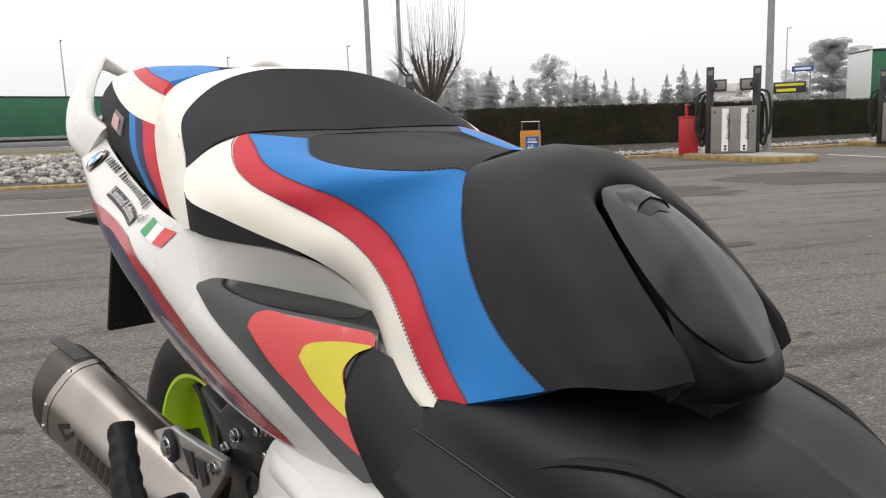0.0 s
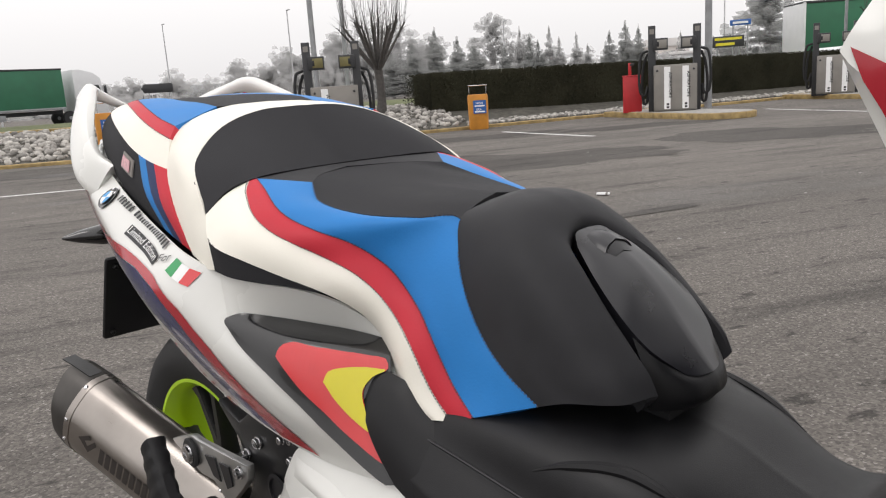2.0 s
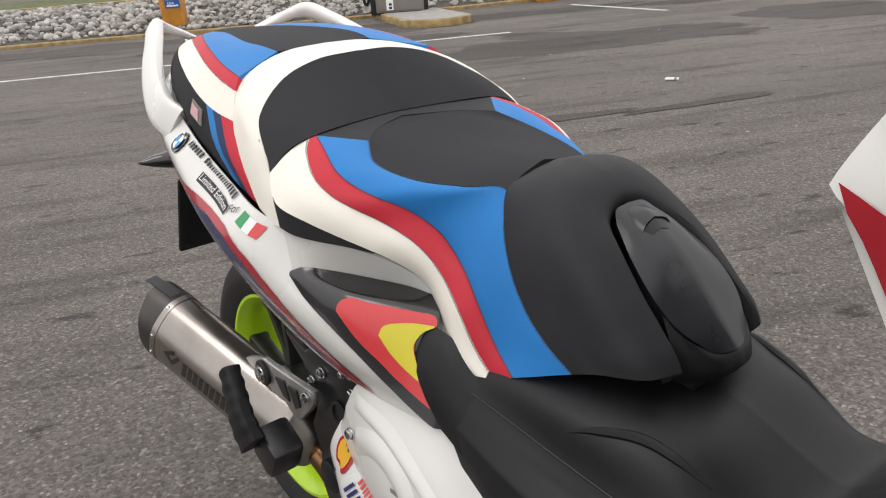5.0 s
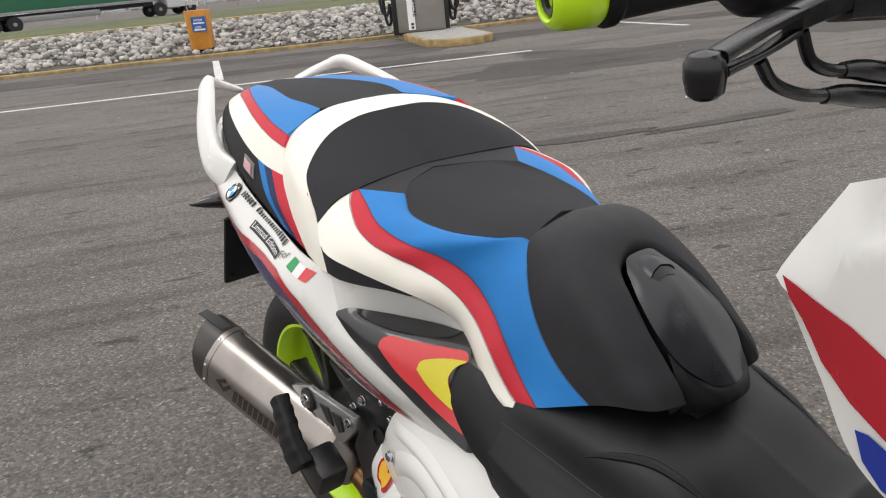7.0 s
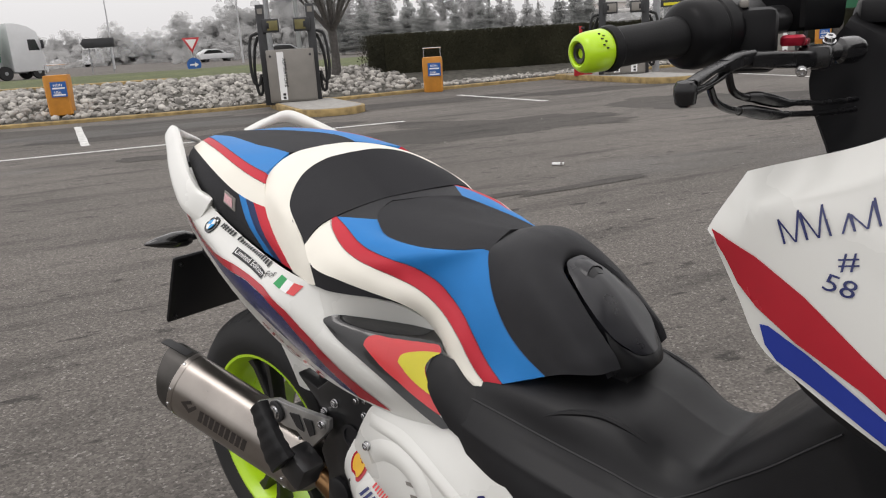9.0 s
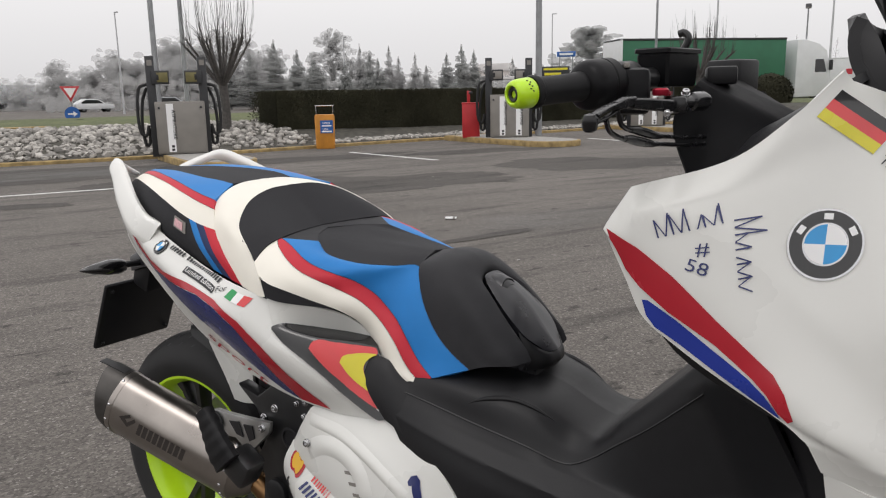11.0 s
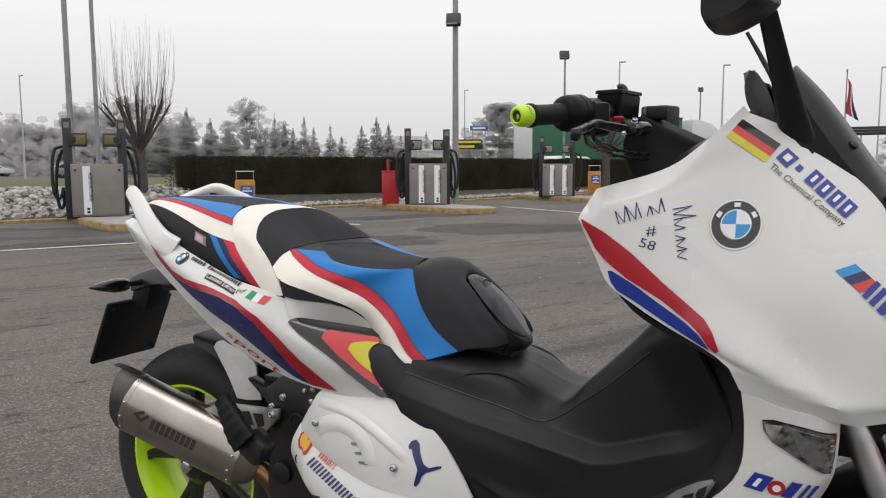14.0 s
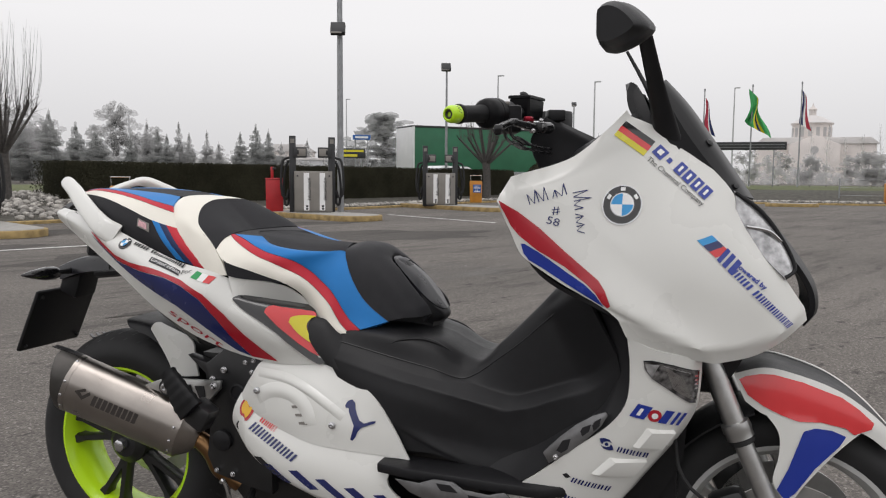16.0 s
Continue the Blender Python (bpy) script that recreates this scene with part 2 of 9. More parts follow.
POLE_GREY = material("galvanised_pole", (0.33, 0.34, 0.35), 0.5, 0.5, vary=0.1, scale=6)
# Grey of the distant lamp posts, lightened to stand for mist.
POLE_FAR = material("haze_paled_pole", (0.50, 0.51, 0.52), 0.6, vary=0.06, scale=3)
TRUCK_GREEN = material("green_tarpaulin", (0.03, 0.16, 0.085), 0.6, vary=0.06, scale=1.2, blotch=0.15, blotch_scale=0.3)
TRUCK_WHITE = material("truck_white", (0.66, 0.67, 0.68), 0.4, vary=0.03, scale=2)
TRUCK_RED = material("truck_red", (0.50, 0.03, 0.045), 0.4, vary=0.04, scale=2)
# Distant wall and roof colours, with paleness of haze put in.
FAR_BUILDING = material("hazed_rendered_wall", (0.74, 0.69, 0.66), 0.9, vary=0.05, scale=0.5)
FAR_ROOF = material("hazed_roof", (0.62, 0.60, 0.59), 0.9, vary=0.05, scale=0.5)
# Pale colours and see-through shares stand for the haze before these trees.
FAR_TREE = hazy("hazed_bare_tree", (0.58, 0.58, 0.575), 0.74)
MID_TREE = hazy("hazed_conifer", (0.44, 0.45, 0.44), 0.64)
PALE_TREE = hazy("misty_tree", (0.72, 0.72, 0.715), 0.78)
TAG_PINK = material("faded_pink_print", (0.72, 0.42, 0.45), 0.6, vary=0.15, scale=400)
RUBBER_GRIP = material("moulded_grip_rubber", (0.012, 0.012, 0.013), 0.5, vary=0.1, scale=60, bump=0.25, bump_scale=700, spec=0.2)
LEVER_BLACK = material("anodised_lever_black", (0.007, 0.007, 0.008), 0.26, vary=0.15, scale=60, bump=0.03, bump_scale=300, spec=0.5)
GLOSS_BLACK_PLASTIC = material("satin_black_housing", (0.007, 0.007, 0.008), 0.38, vary=0.12, scale=60, bump=0.08, bump_scale=700, spec=0.16)
COVER_BLACK = material("matt_cover_black", (0.006, 0.006, 0.007), 0.62, vary=0.12, scale=60, bump=0.08, bump_scale=700, spec=0.10)
RED_FLAG = material("flag_red_cloth", (0.42, 0.03, 0.06), 0.8)
GREEN_FLAG = material("flag_green_cloth", (0.05, 0.36, 0.11), 0.8)
ORANGE_CONE = material("traffic_cone_orange", (0.6, 0.12, 0.02), 0.6)


# ---- building helpers ----
def spline(points, n, closed=False):
    """n points along a smooth curve through the given ones."""
    p = [Vector(q) for q in points]
    if len(p) == 2:
        return [p[0].lerp(p[1], i / (n - 1)) for i in range(n)]
    d = [0.0]
    for a, b in zip(p, p[1:]):
        d.append(d[-1] + max(1e-6, (b - a).length))
    out = []
    for i in range(n):
        s = d[-1] * i / (n - 1)
        k = min(len(p) - 2, max(0, next((j for j in range(len(d) - 1) if d[j + 1] >= s), len(p) - 2)))
        u = (s - d[k]) / (d[k + 1] - d[k])
        p0, p1, p2, p3 = p[max(0, k - 1)], p[k], p[k + 1], p[min(len(p) - 1, k + 2)]
        h = d[k + 1] - d[k]
        m1 = (p2 - p0) / (d[k + 1] - d[max(0, k - 1)]) * h
        m2 = (p3 - p1) / (d[min(len(d) - 1, k + 2)] - d[k]) * h
        out.append((2 * u**3 - 3 * u**2 + 1) * p1 + (u**3 - 2 * u**2 + u) * m1 + (-2 * u**3 + 3 * u**2) * p2 + (u**3 - u**2) * m2)
    return out


def skin(curves, n, m):
    """A grid of m rows of n points over guide curves that run side by side."""
    rows = [spline(c, n) for c in curves]
    cols = [spline([r[i] for r in rows], m) for i in range(n)]
    return [[cols[i][j] for i in range(n)] for j in range(m)]


def mirrored(grid):
    return [[Vector((p.x, -p.y, p.z)) for p in reversed(row)] for row in grid]


def normals(grid, out):
    m, n = len(grid), len(grid[0])
    res = []
    for j in range(m):
        row = []
        for i in range(n):
            a = grid[j][min(n - 1, i + 1)] - grid[j][max(0, i - 1)]
            b = grid[min(m - 1, j + 1)][i] - grid[max(0, j - 1)][i]
            v = a.cross(b)
            row.append(v.normalized() if v.length > 1e-12 else Vector(out).normalized())
        res.append(row)
    if sum((v.dot(Vector(out)) for row in res for v in row)) < 0:
        res = [[-v for v in row] for row in res]
    return res


def sheet(grid, thick, out, puff=0.0):
    """A closed sheet: the grid as its outer face, thick deep behind it; puff lifts its middle."""
    bm = bmesh.new()
    nn = normals(grid, out)
    m, n = len(grid), len(grid[0])
    top = [[bm.verts.new(grid[j][i] + nn[j][i] * puff * (math.sin(math.pi * i / (n - 1)) * math.sin(math.pi * j / (m - 1))) ** 0.35) for i in range(n)] for j in range(m)] if puff else \
          [[bm.verts.new(grid[j][i]) for i in range(n)] for j in range(m)]
    low = [[bm.verts.new(grid[j][i] - nn[j][i] * thick) for i in range(n)] for j in range(m)]
    for j in range(m - 1):
        for i in range(n - 1):
            bm.faces.new((top[j][i], top[j][i + 1], top[j + 1][i + 1], top[j + 1][i]))
            bm.faces.new((low[j][i], low[j + 1][i], low[j + 1][i + 1], low[j][i + 1]))
    for j in range(m - 1):
        bm.faces.new((top[j][0], top[j + 1][0], low[j + 1][0], low[j][0]))
        bm.faces.new((top[j + 1][n - 1], top[j][n - 1], low[j][n - 1], low[j + 1][n - 1]))
    for i in range(n - 1):
        bm.faces.new((top[0][i + 1], top[0][i], low[0][i], low[0][i + 1]))
        bm.faces.new((top[m - 1][i], top[m - 1][i + 1], low[m - 1][i + 1], low[m - 1][i]))
    bmesh.ops.remove_doubles(bm, verts=bm.verts, dist=1e-5)
    bmesh.ops.recalc_face_normals(bm, faces=bm.faces)
    return bm


def rings(loops, caps=True):
    """A body through closed loops of equal length."""
    bm = bmesh.new()
    vs = [[bm.verts.new(p) for p in loop] for loop in loops]
    k = len(loops[0])
    for a, b in zip(vs, vs[1:]):
        for i in range(k):
            bm.faces.new((a[i], a[(i + 1) % k], b[(i + 1) % k], b[i]))
    if caps:
        bm.faces.new(list(reversed(vs[0])))
        bm.faces.new(vs[-1])
    bmesh.ops.remove_doubles(bm, verts=bm.verts, dist=1e-6)
    bmesh.ops.recalc_face_normals(bm, faces=bm.faces)
    return bm


def tube(points, radius, sides=12, steps=0):
    """A round bar along a smooth line; radius may be a list, one for each given point."""
    n = steps or max(2, (len(points) - 1) * 6 + 1)
    path = spline(points, n)
    rad = [radius] * n if not isinstance(radius, (list, tuple)) else [float(np.interp(i / (n - 1), np.linspace(0, 1, len(radius)), radius)) for i in range(n)]
    loops, side = [], None
    for i, p in enumerate(path):
        t = (path[min(n - 1, i + 1)] - path[max(0, i - 1)]).normalized()
        if side is None:
            side = t.orthogonal().normalized()
        side = (side - t * side.dot(t)).normalized()
        up = t.cross(side)
        loops.append([p + (side * math.cos(a) + up * math.sin(a)) * rad[i] for a in (2 * math.pi * k / sides for k in range(sides))])
    return rings(loops)


def lathe(profile, centre, axis, sides=32, closed=False):
    """A turned body: profile of (distance along axis, radius)."""
    ax = Vector(axis).normalized()
    u = ax.orthogonal().normalized()
    v = ax.cross(u)
    loops = [[Vector(centre) + ax * h + (u * math.cos(a) + v * math.sin(a)) * max(r, 1e-4) for a in (2 * math.pi * k / sides for k in range(sides))] for h, r in profile]
    if closed:
        loops.append(loops[0])
    return rings(loops, not closed)


def box(size, at=(0, 0, 0), bevel=0.0, turn=None):
    bm = bmesh.new()
    bmesh.ops.create_cube(bm, size=1)
    bmesh.ops.scale(bm, vec=size, verts=bm.verts)
    if bevel:
        bmesh.ops.bevel(bm, geom=bm.edges[:], offset=bevel, segments=2, affect="EDGES", profile=0.5)
    if turn is not None:
        bmesh.ops.transform(bm, matrix=turn, verts=bm.verts)
    bmesh.ops.translate(bm, vec=at, verts=bm.verts)
    return bm


def slab(outline, z0, z1, bevel=0.0):
    """A flat slab of any outline (x, y), from z0 to z1."""
    bm = bmesh.new()
    f = bm.faces.new([bm.verts.new((x, y, z0)) for x, y in outline])
    g = bmesh.ops.extrude_face_region(bm, geom=[f])
    bmesh.ops.translate(bm, vec=(0, 0, z1 - z0), verts=[e for e in g["geom"] if isinstance(e, bmesh.types.BMVert)])
    bmesh.ops.recalc_face_normals(bm, faces=bm.faces)
    if bevel:
        bmesh.ops.bevel(bm, geom=bm.edges[:], offset=bevel, segments=2, affect="EDGES", profile=0.5)
    return bm


def plate(outline, y, depth, bevel=0.0):
    """An upright plate of outline (x, z), from y to y + depth."""
    bm = slab([(x, z) for x, z in outline], 0, depth, bevel)
    for v in bm.verts:
        v.co = Vector((v.co.x, y + v.co.z, v.co.y))
    bmesh.ops.recalc_face_normals(bm, faces=bm.faces)
    return bm


def joined(*bms):
    bm = bmesh.new()
    for b in bms:
        me = bpy.data.meshes.new("tmp")
        b.to_mesh(me)
        bm.from_mesh(me)
        bpy.data.meshes.remove(me)
        b.free()
    return bm


def mesh_of(name, bm, mat, angle=35):
    me = bpy.data.meshes.new(name)
    bm.to_mesh(me)
    bm.free()
    me.materials.append(mat)
    me.shade_smooth()
    me.set_sharp_from_angle(angle=radians(angle))
    return me


def part(name, bm, mat, parent, label="", angle=35):
    ob = new(name, mesh_of(name, bm, mat, angle))
    ob.parent = parent
    return tagged(ob, label)


def thing(name, label, category, at=None, group="", kind=""):
    """An empty at a thing's base, that holds its parts."""
    ob = new(name)
    ob.empty_display_size = 0.1
    if at is not None:
        ob.matrix_world = at
    return tagged(ob, label, category, group, kind)


def solid(name, bm, mat, label, category, group="", kind="", angle=35):
    return tagged(new(name, mesh_of(name, bm, mat, angle)), label, category, group, kind)


def text_bm(words, size, spacing=1.0, bold=0.0):
    """Flat lettering in the built-in font, its left baseline at the origin."""
    cu = bpy.data.curves.new("lettering", "FONT")
    cu.body, cu.size, cu.space_character, cu.offset = words, size, spacing, bold
    cu.resolution_u = 3
    ob = new("lettering", cu)
    bpy.context.view_layer.update()
    me = bpy.data.meshes.new_from_object(ob.evaluated_get(bpy.context.evaluated_depsgraph_get()))
    bpy.data.objects.remove(ob)
    bpy.data.curves.remove(cu)
    bm = bmesh.new()
    bm.from_mesh(me)
    bpy.data.meshes.remove(me)
    return bm

# ---- the forecourt: ground, kerbs, verge ----
def flat(name, outline, z, mat, label, category, kind="structure"):
    bm = bmesh.new()
    bm.faces.new([bm.verts.new((x, y, z)) for x, y in outline])
    bmesh.ops.recalc_face_normals(bm, faces=bm.faces)
    if bm.faces[:][0].normal.z < 0:
        bmesh.ops.reverse_faces(bm, faces=bm.faces)
    return solid(name, bm, mat, label, category, kind=kind)


flat("ground", [(-900, -900), (900, -900), (900, 900), (-900, 900)], 0.0, ASPHALT, "grey worn asphalt of the service area forecourt", "asphalt")

KERB = [(-19.0, -6.0), (-16.4, -1.0), (-14.2, 3.0), (-12.4, 6.0), (-11.15, 8.6), (-10.35, 11.4), (-9.35, 14.8), (-7.7, 20.5), (-6.9, 24.5), (-5.2, 28.3), (-1.0, 29.6), (6.0, 30.2), (14.0, 30.4), (40.0, 31.0)]
kerb_line = [Vector((x, y, 0)) for x, y in KERB]


def beside(line, off):
    """The line shifted to its left by off."""
    out = []
    for i, p in enumerate(line):
        t = (line[min(len(line) - 1, i + 1)] - line[max(0, i - 1)]).normalized()
        out.append(p + Vector((-t.y, t.x, 0)) * off)
    return out


def bank_strip(line, profile):
    """A strip along a line with a cross-section of (offset to its left, height)."""
    rows = [[q + Vector((0, 0, h)) for q in beside(line, off)] for off, h in profile]
    bm = bmesh.new()
    vs = [[bm.verts.new(p) for p in r] for r in rows]
    for a, b in zip(vs, vs[1:]):
        for i in range(len(line) - 1):
            bm.faces.new((a[i], a[i + 1], b[i + 1], b[i]))
    bmesh.ops.recalc_face_normals(bm, faces=bm.faces)
    return bm


dense_kerb = spline(kerb_line, 90)
solid("kerb", bank_strip(dense_kerb, [(0.06, -0.02), (0.06, 0.050), (0.07, 0.064), (0.155, 0.068), (0.17, 0.05), (0.18, -0.02)]), KERB_YELLOW,
      "worn yellow painted concrete kerb along the verge", "kerb", kind="structure")

# the verge rises behind the kerb: stones first, then grass up to the road
verge_line = dense_kerb[:62]
solid("verge", bank_strip(verge_line, [(0.19, 0.06), (1.2, 0.22), (2.4, 0.42), (3.6, 0.5), (4.2, 0.5)]), SOIL, "dark soil bank under loose stones behind the kerb", "soil", kind="structure")
solid("grass_verge", bank_strip(dense_kerb[:58], [(4.0, 0.505), (7.0, 0.52), (12.0, 0.55), (17.0, 0.52), (20.0, 0.0)]), GRASS, "dull winter grass strip beside the road", "grass", kind="stuff")
solid("path_edge", bank_strip([p for p in dense_kerb if p.y < 6.4], [(3.84, 0.45), (3.84, 0.575), (3.98, 0.585), (4.06, 0.45)]), KERB_YELLOW, "pale yellowish concrete edging above the stones", "kerb", kind="structure")
flat("lawn", [(-4.2, 29.9), (6.0, 30.5), (14.0, 30.7), (60.0, 32.0), (90, 110), (-30, 110)], 0.05, GRASS, "flat green winter lawn beyond the forecourt", "grass", kind="stuff")


def stone_mesh(seed):
    rnd = random.Random(seed)
    bm = bmesh.new()
    bmesh.ops.create_icosphere(bm, subdivisions=1, radius=1.0)
    off = Vector((rnd.random() * 50, rnd.random() * 50, 0))
    for v in bm.verts:
        k = 1 + 0.30 * noise.noise(v.co * 1.5 + off)
        v.co = Vector((v.co.x * k, v.co.y * k * 0.8, v.co.z * k * 0.66))
    return bm


rnd = random.Random(4)
stone_meshes = [mesh_of("stone", stone_mesh(s), STONE) for s in range(9)]
stone_bank = thing("stone_bank", "bank of loose grey river stones behind the yellow kerb", "stones", kind="structure")
base_stones = []
for s in range(9):
    b = stone_mesh(s)
    base_stones.append(([v.co.copy() for v in b.verts], [[v.index for v in f.verts] for f in b.faces]))
    b.free()
verts_all, faces_all, count = [], [], 0
for i in range(12500):
    k = rnd.random() * 58
    i0 = int(k)
    a, b2 = dense_kerb[i0], dense_kerb[i0 + 1]
    t = (b2 - a).normalized()
    p = a.lerp(b2, k - i0)
    wide = 3.7 if p.y < 11.5 else 1.35
    off = 0.26 + rnd.random() * wide
    q = p + Vector((-t.y, t.x, 0)) * off
    h = float(np.interp(off, [0.19, 1.2, 2.4, 3.6, 4.2], [0.06, 0.22, 0.42, 0.5, 0.5])) if p.y < 11.5 else 0.07 + 0.03 * off
    size = rnd.uniform(0.040, 0.105) * (1.0 if p.y < 11.5 else 0.8)
    m = Matrix.LocRotScale((q.x, q.y, h + size * 0.25), Euler((rnd.uniform(-0.4, 0.4), rnd.uniform(-0.4, 0.4), rnd.uniform(0, 6.28))), (size, size, size))
    if 5.0 < p.y < 8.6 and off < 1.5 and count < 290:
        ob = new("stone", stone_meshes[i % 9])
        ob.parent, ob.matrix_basis = stone_bank, m
        count += 1
    else:
        vs, fs = base_stones[i % 9]
        o = len(verts_all)
        verts_all.extend(m @ v for v in vs)
        faces_all.extend([o + k2 for k2 in f] for f in fs)
me = bpy.data.meshes.new("loose_stones")
me.from_pydata(verts_all, [], faces_all)
me.materials.append(STONE)
me.shade_smooth()
heap = new("loose_stones", me)
heap.parent = stone_bank
tagged(heap, kind="stuff")


# ---- painted lines on the asphalt ----
def stripe(a, b, width=0.11):
    a, b = Vector((*a, 0)), Vector((*b, 0))
    t = (b - a).normalized()
    s = Vector((-t.y, t.x, 0)) * width / 2
    n = 24
    bm = bmesh.new()
    rnd2 = random.Random(int(abs(a.x) * 100))
    left = [bm.verts.new(a.lerp(b, i / n) + s * rnd2.uniform(0.88, 1.1) + Vector((0, 0, 0.004))) for i in range(n + 1)]
    right = [bm.verts.new(a.lerp(b, i / n) - s * rnd2.uniform(0.88, 1.1) + Vector((0, 0, 0.004))) for i in range(n + 1)]
    for i in range(n):
        bm.faces.new((left[i], right[i], right[i + 1], left[i + 1]))
    bmesh.ops.recalc_face_normals(bm, faces=bm.faces)
    return solid("bay_line", bm, LINE_WHITE, "worn white painted parking bay line on asphalt", "road marking", "bay lines", "structure")


stripe((-11.8, -4.0), (-6.5, 6.68))
stripe((-12.3, 4.5), (-9.1, 3.3))
stripe((-8.9, 10.5), (-6.15, 9.6))
stripe((-6.3, 16.1), (-2.9, 14.0))
stripe((-5.2, 22.5), (-1.5, 20.5))


# ---- damp patches and a drain in the asphalt ----
def damp_patch(at, along, across, turn, seed):
    r = random.Random(seed)
    c, s_ = math.cos(radians(turn)), math.sin(radians(turn))
    out = []
    for i in range(72):
        a = 2 * math.pi * i / 72
        k = 1 + 0.45 * noise.noise(Vector((math.cos(a) * 1.6, math.sin(a) * 1.6, seed))) + 0.22 * noise.noise(Vector((math.cos(a) * 5, math.sin(a) * 5, seed + 3)))
        x, y = math.cos(a) * along * k, math.sin(a) * across * k
        out.append((at[0] + c * x - s_ * y, at[1] + s_ * x + c * y))
    flat("damp_patch", out, 0.0015 + 0.0002 * seed, DAMP, "dark damp stain with ragged edges on asphalt", "stain")


damp_patch((-4.7, 6.4), 2.1, 0.75, 68, 1)
damp_patch((-3.5, 10.1), 1.5, 1.0, 40, 2)
damp_patch((-12.6, 2.6), 2.6, 0.8, 62, 3)
damp_patch((-6.6, 11.6), 1.6, 0.6, 60, 4)
damp_patch((-7.6, 5.2), 1.3, 0.5, 70, 5)
damp_patch((-9.9, 5.3), 3.4, 0.95, 62, 6)
damp_patch((-4.9, 6.9), 1.5, 0.5, 25, 7)
damp_patch((-6.9, 3.1), 0.45, 0.2, 50, 8)
damp_patch((-13.3, 1.0), 2.4, 0.7, 60, 9)
damp_patch((-11.3, 4.9), 2.2, 0.55, 60, 10)
damp_patch((-8.6, 8.9), 2.0, 0.6, 66, 11)
damp_patch((-2.2, 3.0), 0.5, 0.08, 62, 12)
damp_patch((-1.7, 3.9), 0.6, 0.07, 70, 13)

grate = thing("drain_grate", "small slotted iron drain set flush in the asphalt", "drain", kind="structure")
for i in range(8):
    part("slot", box((0.125, 0.016, 0.004), (0, 0, 0), 0.0, pose(0, 0, 0, 0, 0, -37)), BLACK_INK, grate).location = (-2.09 + i * 0.014, 2.0 + i * 0.036, 0.003)


# ---- vacuum stations on their islands ----
def island(tip, back, width):
    """A raised kerb island with a rounded nose."""
    tip, back = Vector((*tip, 0)), Vector((*back, 0))
    t = (tip - back).normalized()
    s = Vector((-t.y, t.x, 0)) * width / 2
    nose = [tip - t * width * 0.5 + (s * math.cos(a) + t * width / 2 * math.sin(a)) for a in (math.pi * i / 14 for i in range(15))]
    outline = [back + s] + nose + [back - s]
    ob = thing("kerb_island", "low concrete island with a worn yellow edge", "island", kind="structure")
    part("island_edge", slab([(p.x, p.y) for p in outline], -0.02, 0.115, 0.012), KERB_YELLOW, ob)
    mid = sum(outline, Vector()) / len(outline)
    part("island_top", slab([((p - mid) * 0.9 + mid).to_2d() for p in outline], 0.09, 0.122), CONCRETE, ob)
    return ob


island((-8.35, 7.05), (-11.0, 8.25), 1.15)
island((-5.45, 13.35), (-9.1, 15.0), 1.2)
island((-3.9, 19.1), (-7.6, 21.2), 1.2)
island((4.9, 27.9), (3.2, 28.1), 1.0)


def hose(points, parent):
    part("hose", tube(points, 0.028, 8), RUBBER, parent, "black corrugated vacuum hose")


